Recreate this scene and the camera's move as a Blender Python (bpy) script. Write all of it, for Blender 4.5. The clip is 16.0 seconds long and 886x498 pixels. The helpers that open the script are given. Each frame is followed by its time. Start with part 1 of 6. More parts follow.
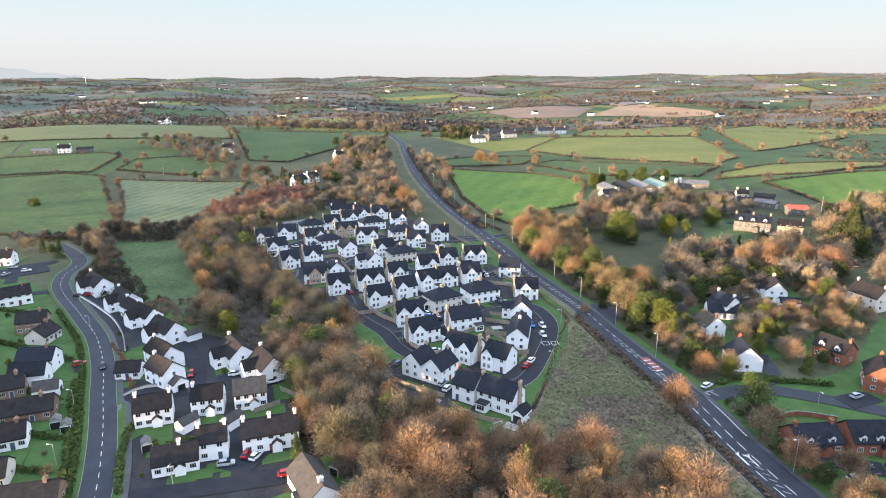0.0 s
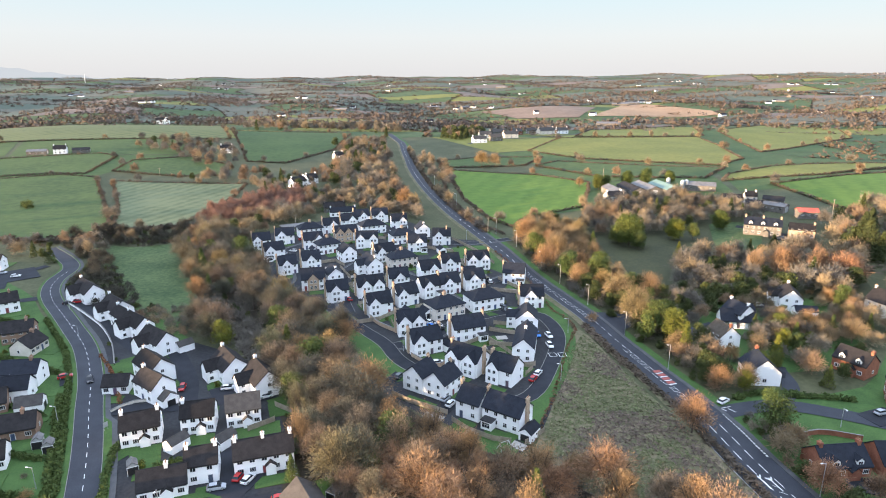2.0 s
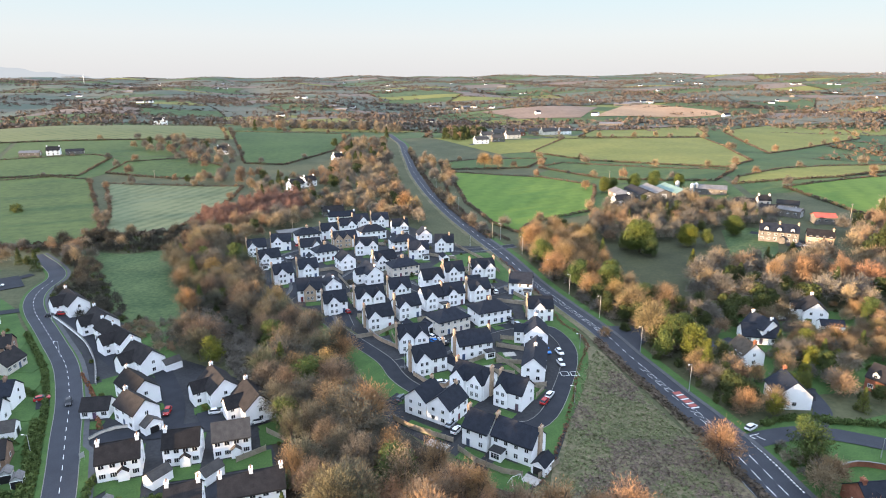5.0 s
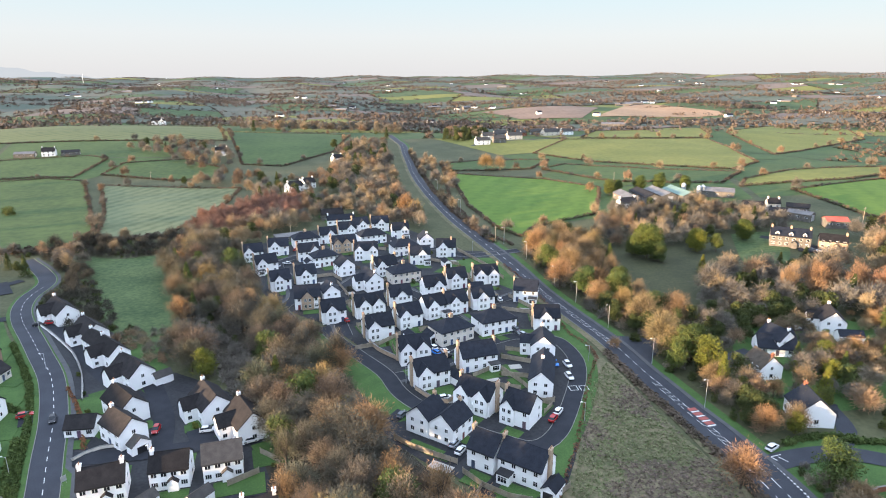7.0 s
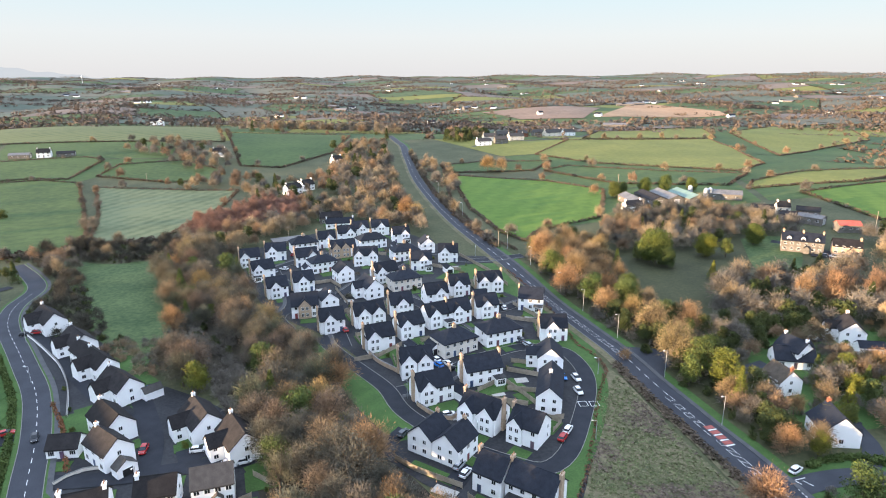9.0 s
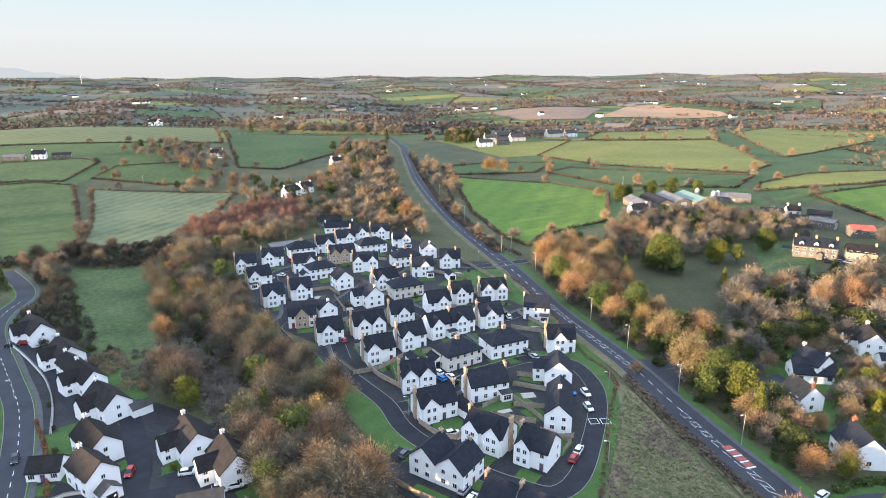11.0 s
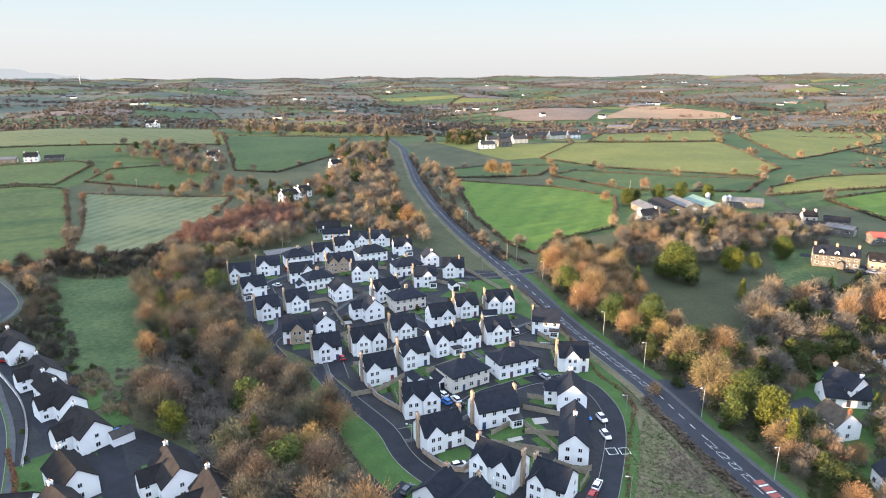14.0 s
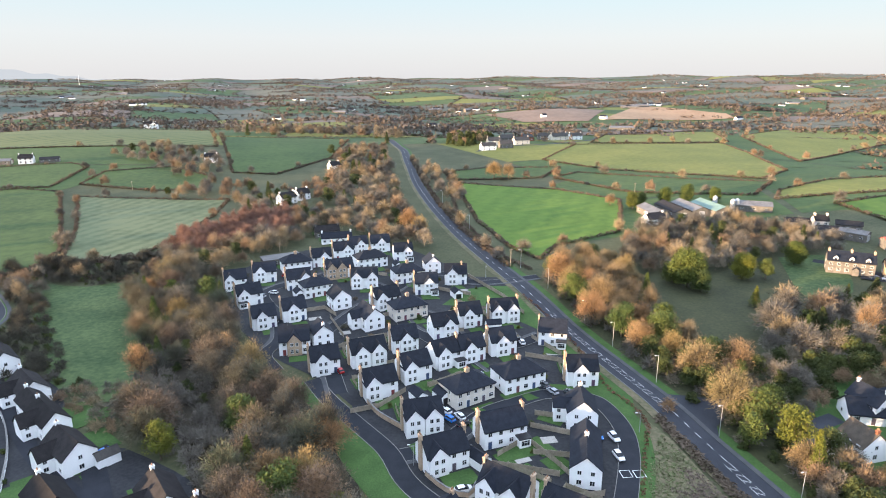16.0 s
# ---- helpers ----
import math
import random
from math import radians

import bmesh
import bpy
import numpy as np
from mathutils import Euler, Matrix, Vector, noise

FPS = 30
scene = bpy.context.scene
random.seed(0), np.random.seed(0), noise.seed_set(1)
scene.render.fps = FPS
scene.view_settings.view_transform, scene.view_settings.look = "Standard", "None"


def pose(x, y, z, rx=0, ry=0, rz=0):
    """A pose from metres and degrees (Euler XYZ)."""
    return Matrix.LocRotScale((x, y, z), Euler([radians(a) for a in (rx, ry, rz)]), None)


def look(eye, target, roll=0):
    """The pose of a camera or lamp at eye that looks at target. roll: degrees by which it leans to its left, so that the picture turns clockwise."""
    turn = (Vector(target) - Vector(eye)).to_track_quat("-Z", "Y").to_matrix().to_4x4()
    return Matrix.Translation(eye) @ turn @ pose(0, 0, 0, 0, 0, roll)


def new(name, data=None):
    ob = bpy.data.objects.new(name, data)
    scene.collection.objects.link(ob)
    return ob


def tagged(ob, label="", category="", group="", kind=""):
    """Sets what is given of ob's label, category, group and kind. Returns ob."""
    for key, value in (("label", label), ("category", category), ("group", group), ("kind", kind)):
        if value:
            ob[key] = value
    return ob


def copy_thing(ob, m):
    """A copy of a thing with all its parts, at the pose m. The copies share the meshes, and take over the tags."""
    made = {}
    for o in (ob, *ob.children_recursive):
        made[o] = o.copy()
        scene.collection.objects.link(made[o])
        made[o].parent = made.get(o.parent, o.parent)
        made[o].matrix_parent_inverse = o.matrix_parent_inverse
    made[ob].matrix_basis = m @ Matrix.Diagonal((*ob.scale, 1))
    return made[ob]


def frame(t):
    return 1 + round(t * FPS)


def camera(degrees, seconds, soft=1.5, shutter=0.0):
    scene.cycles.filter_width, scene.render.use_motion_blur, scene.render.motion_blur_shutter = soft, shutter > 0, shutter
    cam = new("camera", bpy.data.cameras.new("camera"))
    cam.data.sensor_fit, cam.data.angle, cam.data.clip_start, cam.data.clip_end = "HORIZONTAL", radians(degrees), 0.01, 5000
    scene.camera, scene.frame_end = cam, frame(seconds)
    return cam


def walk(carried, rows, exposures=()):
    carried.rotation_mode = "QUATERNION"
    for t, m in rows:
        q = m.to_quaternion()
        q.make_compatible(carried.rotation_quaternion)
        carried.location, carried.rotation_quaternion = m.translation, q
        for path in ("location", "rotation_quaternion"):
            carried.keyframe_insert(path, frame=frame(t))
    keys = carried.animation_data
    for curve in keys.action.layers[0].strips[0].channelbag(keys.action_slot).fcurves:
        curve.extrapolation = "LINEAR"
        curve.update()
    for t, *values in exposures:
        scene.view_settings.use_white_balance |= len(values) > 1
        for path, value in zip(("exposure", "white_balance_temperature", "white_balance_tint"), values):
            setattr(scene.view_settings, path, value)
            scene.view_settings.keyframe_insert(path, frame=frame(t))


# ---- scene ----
# camera: a drone gliding forward at about 94 m over the estate
cam = camera(71.45, 16.0, 1.0)
PATH = [
    (0.0, pose(3.55, -37.07, 93.66, 74.19, 0, -0.03)),
    (4.0, pose(1.80, -18.45, 93.76, 74.13, 0, -0.01)),
    (8.0, pose(0.00, 0.00, 93.82, 74.12, 0, 0.0)),
    (12.0, pose(-1.86, 18.27, 93.85, 74.17, 0, 0.0)),
    (16.0, pose(-3.78, 36.37, 93.83, 74.27, 0, -0.02)),
]
walk(cam, PATH, [(0.0, 2.0), (16.0, 2.0)])

# world: clear winter evening, sun low behind to the west
SUN_EL = radians(3.4)
sun_from = Vector((-0.91 * math.cos(SUN_EL), -0.415 * math.cos(SUN_EL), math.sin(SUN_EL)))
world = bpy.data.worlds.new("world")
scene.world = world
world.use_nodes = True
wn, wl = world.node_tree.nodes, world.node_tree.links
sky = wn.new("ShaderNodeTexSky")
sky.sky_type, sky.sun_disc = 'NISHITA', False
sky.sun_elevation, sky.sun_rotation = SUN_EL, math.atan2(sun_from.x, sun_from.y)
sky.air_density, sky.dust_density, sky.ozone_density = 1.0, 0.6, 2.0
tc = wn.new("ShaderNodeTexCoord")
sep = wn.new("ShaderNodeSeparateXYZ")
wl.new(tc.outputs["Generated"], sep.inputs[0])
ramp = wn.new("ShaderNodeValToRGB")
ramp.color_ramp.elements[0].position, ramp.color_ramp.elements[0].color = 0.0, (2.12, 2.15, 2.22, 1)
ramp.color_ramp.elements[1].position, ramp.color_ramp.elements[1].color = 0.8, (4.75, 5.7, 7.5, 1)
for p, c in ((0.055, (2.2, 2.31, 2.42)), (0.11, (1.95, 2.32, 2.52)), (0.3, (3.12, 3.71, 4.7))):
    e = ramp.color_ramp.elements.new(p)
    e.color = (*c, 1)
wl.new(sep.outputs[2], ramp.inputs[0])
mixw = wn.new("ShaderNodeMix")
mixw.data_type = 'RGBA'
mixw.inputs[0].default_value = 0.9
wl.new(sky.outputs[0], mixw.inputs[6])
wl.new(ramp.outputs[0], mixw.inputs[7])
wl.new(mixw.outputs[2], wn["Background"].inputs[0])
wn["Background"].inputs[1].default_value = 0.1
sun = new("sun", bpy.data.lights.new("sun", "SUN"))
sun.data.energy, sun.data.angle, sun.data.color = 4.8, radians(0.6), (1.0, 0.70, 0.43)
sun.matrix_world = look(sun_from * 100, (0, 0, 0))
rnd = random.Random(7)
npr = np.random.default_rng(7)


# ---- materials ----
def material(name, low, high, scale=1.0, rough=0.9, bump=0.0, fine=8.0, metal=0.0, per_object=0.0, stripes=None, spec=0.3, hues=None):
    """Two scales of noise between two colours, at real size; per_object: value spread from piece to piece."""
    m = bpy.data.materials.new(name)
    m.use_nodes = True
    n, l = m.node_tree.nodes, m.node_tree.links
    b = n["Principled BSDF"]
    b.inputs["Roughness"].default_value, b.inputs["Metallic"].default_value = rough, metal
    b.inputs["Specular IOR Level"].default_value = spec
    g = n.new("ShaderNodeNewGeometry")
    big, small = n.new("ShaderNodeTexNoise"), n.new("ShaderNodeTexNoise")
    big.inputs["Scale"].default_value, small.inputs["Scale"].default_value = scale, scale * fine
    big.inputs["Detail"].default_value, small.inputs["Detail"].default_value = 5, 4
    for t in (big, small):
        l.new(g.outputs["Position"], t.inputs["Vector"])
    add = n.new("ShaderNodeMath")
    add.operation = 'MULTIPLY_ADD'
    l.new(small.outputs[0], add.inputs[0])
    add.inputs[1].default_value = 0.55
    half = n.new("ShaderNodeMath")
    half.operation = 'MULTIPLY'
    l.new(big.outputs[0], half.inputs[0])
    half.inputs[1].default_value = 0.55
    l.new(half.outputs[0], add.inputs[2])
    cr = n.new("ShaderNodeValToRGB")
    cr.color_ramp.elements[0].position, cr.color_ramp.elements[0].color = 0.4, (*low, 1)
    cr.color_ramp.elements[1].position, cr.color_ramp.elements[1].color = 0.72, (*high, 1)
    value = add.outputs[0]
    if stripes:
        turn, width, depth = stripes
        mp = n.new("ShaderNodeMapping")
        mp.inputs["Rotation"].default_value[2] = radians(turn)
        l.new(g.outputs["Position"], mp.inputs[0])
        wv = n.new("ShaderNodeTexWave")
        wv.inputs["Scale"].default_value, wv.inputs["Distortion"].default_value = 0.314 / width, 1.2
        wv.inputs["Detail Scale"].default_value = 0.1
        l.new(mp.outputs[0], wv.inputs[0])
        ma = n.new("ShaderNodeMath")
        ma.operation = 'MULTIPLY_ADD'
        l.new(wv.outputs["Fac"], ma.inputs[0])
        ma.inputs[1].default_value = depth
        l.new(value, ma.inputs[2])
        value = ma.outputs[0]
    l.new(value, cr.inputs[0])
    out = cr.outputs[0]
    if hues:
        oi = n.new("ShaderNodeObjectInfo")
        hr = n.new("ShaderNodeValToRGB")
        hr.color_ramp.interpolation = 'LINEAR'
        for i, c in enumerate(hues):
            e = hr.color_ramp.elements[i] if i < 2 else hr.color_ramp.elements.new(i / (len(hues) - 1))
            e.position, e.color = i / (len(hues) - 1), (*c, 1)
        l.new(oi.outputs["Random"], hr.inputs[0])
        mx = n.new("ShaderNodeMix")
        mx.data_type, mx.blend_type = 'RGBA', 'MULTIPLY'
        mx.inputs[0].default_value = 1.0
        l.new(out, mx.inputs[6])
        l.new(hr.outputs[0], mx.inputs[7])
        out = mx.outputs[2]
    if per_object:
        oi = n.new("ShaderNodeObjectInfo")
        hv = n.new("ShaderNodeHueSaturation")
        mr = n.new("ShaderNodeMapRange")
        mr.inputs[3].default_value, mr.inputs[4].default_value = 1 - per_object, 1 + per_object
        l.new(oi.outputs["Random"], mr.inputs[0])
        l.new(mr.outputs[0], hv.inputs["Value"])
        l.new(out, hv.inputs["Color"])
        out = hv.outputs[0]
    l.new(out, b.inputs["Base Color"])
    if bump:
        bp = n.new("ShaderNodeBump")
        bp.inputs["Strength"].default_value, bp.inputs["Distance"].default_value = min(bump, 1), bump
        l.new(add.outputs[0], bp.inputs["Height"])
        l.new(bp.outputs[0], b.inputs["Normal"])
    return m


def island_material(name, colours, rough=0.9):
    """One colour for each loose piece of a mesh, with a little noise."""
    m = material(name, (0.75, 0.75, 0.75), (1.15, 1.15, 1.15), 0.3, rough)
    n, l = m.node_tree.nodes, m.node_tree.links
    g = n.new("ShaderNodeNewGeometry")
    hr = n.new("ShaderNodeValToRGB")
    for i, c in enumerate(colours):
        e = hr.color_ramp.elements[i] if i < 2 else hr.color_ramp.elements.new(i / (len(colours) - 1))
        e.position, e.color = i / (len(colours) - 1), (*c, 1)
    l.new(g.outputs["Random Per Island"], hr.inputs[0])
    mx = n.new("ShaderNodeMix")
    mx.data_type, mx.blend_type = 'RGBA', 'MULTIPLY'
    mx.inputs[0].default_value = 1.0
    b = n["Principled BSDF"]
    old = b.inputs["Base Color"].links[0].from_socket
    l.new(old, mx.inputs[6])
    l.new(hr.outputs[0], mx.inputs[7])
    l.new(mx.outputs[2], b.inputs["Base Color"])
    return m


M_GROUND = material("rough_ground", (0.046, 0.054, 0.024), (0.092, 0.092, 0.046), 0.05, bump=0.3, fine=14)
# leaf litter colour is lowered to deepen the shade under trees
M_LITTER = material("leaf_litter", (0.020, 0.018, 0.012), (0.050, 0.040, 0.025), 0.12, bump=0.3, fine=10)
M_SCRUB = material("winter_scrub", (0.058, 0.072, 0.030), (0.195, 0.155, 0.098), 0.09, bump=0.5, fine=11)
# park grass colour holds the shade of the trees over it
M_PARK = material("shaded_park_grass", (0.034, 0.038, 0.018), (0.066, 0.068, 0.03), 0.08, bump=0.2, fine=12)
M_PAVING = material("estate_paving", (0.016, 0.017, 0.020), (0.040, 0.041, 0.044), 0.12, 0.85, 0.01, 10)
M_LAWN = material("lawn", (0.036, 0.078, 0.019), (0.068, 0.128, 0.033), 0.2, bump=0.05, fine=12)
M_FIELDS = {
    "green": material("pasture", (0.039, 0.067, 0.019), (0.076, 0.110, 0.031), 0.018, bump=0.15, fine=12),
    # stripes put streaks of low sun into the pasture colour
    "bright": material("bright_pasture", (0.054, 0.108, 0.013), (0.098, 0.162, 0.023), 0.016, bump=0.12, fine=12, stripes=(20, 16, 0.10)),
    # yellowed and brightened to put the low sun into the colour
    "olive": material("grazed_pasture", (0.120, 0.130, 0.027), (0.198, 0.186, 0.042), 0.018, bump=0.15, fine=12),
    "pale": material("stubble", (0.068, 0.090, 0.042), (0.135, 0.155, 0.080), 0.02, bump=0.2, fine=10, stripes=(19, 9, 0.16)),
    "plough": material("winter_crop", (0.050, 0.074, 0.022), (0.125, 0.135, 0.050), 0.02, bump=0.2, fine=10, stripes=(24, 16, 0.32)),
    "tan": material("cut_straw", (0.30, 0.17, 0.09), (0.44, 0.27, 0.15), 0.012, bump=0.1, fine=10),
    "brown": material("bare_earth", (0.15, 0.10, 0.07), (0.25, 0.17, 0.12), 0.012, bump=0.15, fine=10),
    "meadow": material("rough_meadow", (0.028, 0.056, 0.018), (0.086, 0.120, 0.044), 0.05, bump=0.25, fine=12),
}
M_ASPHALT = material("asphalt", (0.025, 0.028, 0.036), (0.046, 0.050, 0.061), 0.15, 0.8, 0.01, 30)
M_DRIVE = material("drive_asphalt", (0.013, 0.015, 0.020), (0.026, 0.029, 0.037), 0.3, 0.85, 0.01, 20)
M_FOOTWAY = material("footway", (0.055, 0.057, 0.062), (0.095, 0.097, 0.10), 0.5, 0.85, 0.01, 15)
M_KERB = material("concrete_kerb", (0.15, 0.145, 0.135), (0.26, 0.25, 0.235), 1.0, 0.85)
M_PAINT = material("road_paint", (0.55, 0.55, 0.53), (0.8, 0.8, 0.78), 1.2, 0.6)
M_REDROAD = material("red_surfacing", (0.24, 0.06, 0.05), (0.38, 0.12, 0.10), 0.8, 0.8)
M_PATIO = material("patio_slabs", (0.3, 0.28, 0.25), (0.45, 0.42, 0.38), 1.5, 0.8)
M_WHITE = material("white_render", (0.89, 0.885, 0.875), (0.95, 0.945, 0.935), 0.5, 0.85, 0.01, 9, per_object=0.03)
M_CREAM = material("cream_render", (0.60, 0.55, 0.48), (0.76, 0.70, 0.62), 0.5, 0.85, 0.01, 9, per_object=0.06)
M_BRICK = material("red_brick", (0.20, 0.075, 0.045), (0.34, 0.14, 0.085), 0.8, 0.9, 0.01, 14, per_object=0.12)
M_TANBRICK = material("brown_brick", (0.19, 0.12, 0.085), (0.33, 0.22, 0.16), 0.8, 0.9, 0.01, 14, per_object=0.12)
M_BUFF = material("buff_stone", (0.36, 0.26, 0.18), (0.55, 0.42, 0.30), 0.9, 0.9, 0.02, 8)
M_GREYSTONE = material("grey_stone", (0.10, 0.093, 0.085), (0.205, 0.186, 0.162), 0.7, 0.9, 0.02, 8)
M_SLATE = material("dark_slate", (0.008, 0.010, 0.016), (0.019, 0.023, 0.033), 0.7, 0.7, 0.02, 12, per_object=0.2, spec=0.2)
M_TILE = material("brown_roof_tile", (0.014, 0.013, 0.014), (0.032, 0.029, 0.029), 0.6, 0.8, 0.02, 12, per_object=0.25, spec=0.15)
M_GREYTILE = material("weathered_grey_tile", (0.04, 0.037, 0.035), (0.08, 0.073, 0.068), 0.6, 0.85, 0.02, 12)
M_THATCH = material("old_thatch", (0.05, 0.04, 0.03), (0.11, 0.09, 0.07), 0.6, 0.95, 0.06, 12)
M_SHEET = material("metal_sheet_roof", (0.085, 0.082, 0.080), (0.19, 0.18, 0.175), 0.25, 0.5, 0.02, 6)
M_GREENSHEET = material("green_sheet_roof", (0.11, 0.18, 0.15), (0.19, 0.27, 0.23), 0.25, 0.5, 0.02, 6)
M_REDSHEET = material("red_sheet_roof", (0.35, 0.05, 0.03), (0.5, 0.1, 0.06), 0.3, 0.5)
M_FRAME = material("white_frame", (0.68, 0.68, 0.67), (0.82, 0.82, 0.8), 2.0, 0.4)
M_DARKTRIM = material("dark_gutter", (0.015, 0.015, 0.017), (0.03, 0.03, 0.032), 2.0, 0.4)
M_GLASS = material("window_glass", (0.010, 0.012, 0.016), (0.025, 0.03, 0.036), 0.4, 0.12, spec=0.35)
M_DOOR = material("painted_door", (0.06, 0.07, 0.09), (0.12, 0.13, 0.16), 0.7, 0.5, hues=[(1, 1, 1), (0.6, 0.9, 1.4), (2.4, 0.5, 0.4), (1, 1, 1)])
M_TIMBER = material("weathered_timber", (0.24, 0.20, 0.15), (0.42, 0.36, 0.28), 0.9, 0.85, 0.01, 14, per_object=0.12)
M_STEEL = material("galvanised_steel", (0.38, 0.39, 0.4), (0.55, 0.56, 0.57), 1.5, 0.5, metal=0.5)
M_POT = material("clay_pot", (0.25, 0.14, 0.08), (0.38, 0.22, 0.13), 2.0, 0.9)
M_BARK = material("bark", (0.05, 0.04, 0.03), (0.13, 0.105, 0.08), 0.9, 0.95, 0.03, 10)
BROWNS = [(0.72, 0.74, 0.76), (1.10, 0.98, 0.80), (0.85, 0.82, 0.80), (1.22, 0.95, 0.74), (0.78, 0.82, 0.68), (1.22, 1.08, 0.68), (1.22, 0.86, 0.72)]
M_TWIG = material("winter_twigs", (0.085, 0.071, 0.050), (0.39, 0.302, 0.190), 0.25, 0.95, fine=6, hues=BROWNS)
# greyer and warmer twig copies, carrying shade and sunlight in their colour
M_TWIG_SHADE = material("alder_twigs", (0.054, 0.052, 0.045), (0.205, 0.184, 0.148), 0.25, 0.95, fine=6, hues=[(0.75, 0.8, 0.8), (1.1, 1.05, 0.85), (0.85, 0.9, 0.88), (1.3, 1.0, 0.85), (0.72, 0.85, 0.62), (1.0, 1.0, 0.95)])
M_TWIG_SUN = material("sunny_hazel_twigs", (0.085, 0.066, 0.049), (0.40, 0.300, 0.205), 0.25, 0.95, fine=6, hues=[(0.85, 0.85, 0.85), (1.15, 0.90, 0.74), (1.12, 1.02, 0.74), (1.2, 0.84, 0.70), (0.95, 0.95, 0.85)])
M_EVER = material("evergreen_leaf", (0.034, 0.052, 0.016), (0.128, 0.148, 0.040), 0.35, 0.8, fine=6, hues=[(0.7, 0.8, 0.8), (1.2, 1.1, 0.8), (0.9, 1.0, 0.9), (1.4, 1.22, 0.6), (0.75, 0.9, 0.8)])
M_HEDGE = material("clipped_hedge", (0.036, 0.060, 0.014), (0.095, 0.130, 0.034), 0.4, 0.9, fine=8)
M_WILDHEDGE = material("winter_hedgerow", (0.056, 0.045, 0.033), (0.145, 0.106, 0.075), 0.06, 0.95, fine=12)
M_WOODS = island_material("far_woods", [(0.110, 0.088, 0.074), (0.145, 0.106, 0.084), (0.092, 0.082, 0.066), (0.128, 0.096, 0.080), (0.082, 0.080, 0.060)])


# ---- helpers ----
def hill(x, y, cx, cy, sx, sy, h):
    return h * math.exp(-((x - cx) / sx) ** 2 / 2 - ((y - cy) / sy) ** 2 / 2)


def terrain(x, y):
    """Height of the land: flat round the estate, drumlins beyond, rising to the skyline."""
    # last hill's top is out of view, added to shade the valley
    z = hill(x, y, 330, 430, 190, 170, 20) + hill(x, y, -430, 760, 220, 170, 22) + hill(x, y, 150, 880, 220, 180, 12) + hill(x, y, -435, 45, 120, 95, 32)
    d = math.hypot(x, y)
    s = min(max((d - 900) / 4000, 0), 1)
    k = min(max((d - 800) / 500, 0), 1)
    z += 72 * s * s * (3 - 2 * s) + 22 * s * x / 3400
    return z + k * (9 * math.sin(x / 170 + 1.3 * math.sin(y / 410)) * math.sin(y / 230 + 0.7) + 5 * math.sin(x / 83 + y / 310))


def link(name, mesh, parent=None, m=None, label=""):
    ob = new(name, mesh)
    if parent is not None:
        ob.parent = parent
    if m is not None:
        ob.matrix_basis = m
    if label:
        ob["label"] = label
    return ob


def from_bm(name, bm, mat):
    me = bpy.data.meshes.new(name)
    bm.to_mesh(me)
    bm.free()
    for mm in (mat if isinstance(mat, (list, tuple)) else [mat]):
        me.materials.append(mm)
    return me


def part(name, bm, mat, parent=None, label=""):
    return link(name, from_bm(name, bm, mat), parent, None, label)


def pydata(name, verts, faces, mat):
    me = bpy.data.meshes.new(name)
    me.from_pydata(verts, [], faces)
    me.update()
    me.materials.append(mat)
    return me


def add_box(bm, x, y, z, sx, sy, sz, turn=0.0):
    """A box whose base centre is x, y, z."""
    r = bmesh.ops.create_cube(bm, size=1)
    bmesh.ops.transform(bm, matrix=Matrix.Translation((x, y, z + sz / 2)) @ Matrix.Rotation(turn, 4, 'Z') @ Matrix.Diagonal((sx, sy, sz, 1)), verts=r["verts"])
    return r["verts"]


def add_solid(bm, verts, faces):
    vs = [bm.verts.new(v) for v in verts]
    for f in faces:
        bm.faces.new([vs[i] for i in f])


def add_tube(bm, a, b, ra, rb, sides=6):
    a, b = Vector(a), Vector(b)
    q = (b - a).to_track_quat('Z', 'Y')
    ring = []
    for p, r in ((a, ra), (b, rb)):
        ring.append([bm.verts.new(p + q @ Vector((r * math.cos(k * 2 * math.pi / sides), r * math.sin(k * 2 * math.pi / sides), 0))) for k in range(sides)])
    for k in range(sides):
        bm.faces.new((ring[0][k], ring[0][(k + 1) % sides], ring[1][(k + 1) % sides], ring[1][k]))
    bm.faces.new(ring[1])
    return ring


def smooth_line(pts, step=3.0):
    """Points along a rounded line through pts."""
    p = [Vector((*q, 0)) for q in pts]
    p = [2 * p[0] - p[1]] + p + [2 * p[-1] - p[-2]]
    out = []
    for i in range(1, len(p) - 2):
        n = max(2, int((p[i + 1] - p[i]).length / step))
        for k in range(n):
            t = k / n
            out.append(0.5 * ((2 * p[i]) + (p[i + 1] - p[i - 1]) * t + (2 * p[i - 1] - 5 * p[i] + 4 * p[i + 1] - p[i + 2]) * t * t + (3 * p[i] - p[i - 1] - 3 * p[i + 1] + p[i + 2]) * t ** 3))
    out.append(p[-2])
    return [(v.x, v.y) for v in out]


def sides_of(line):
    res = []
    for i, (x, y) in enumerate(line):
        a, b = line[max(i - 1, 0)], line[min(i + 1, len(line) - 1)]
        d = math.hypot(b[0] - a[0], b[1] - a[1]) or 1
        res.append((-(b[1] - a[1]) / d, (b[0] - a[0]) / d))
    return res


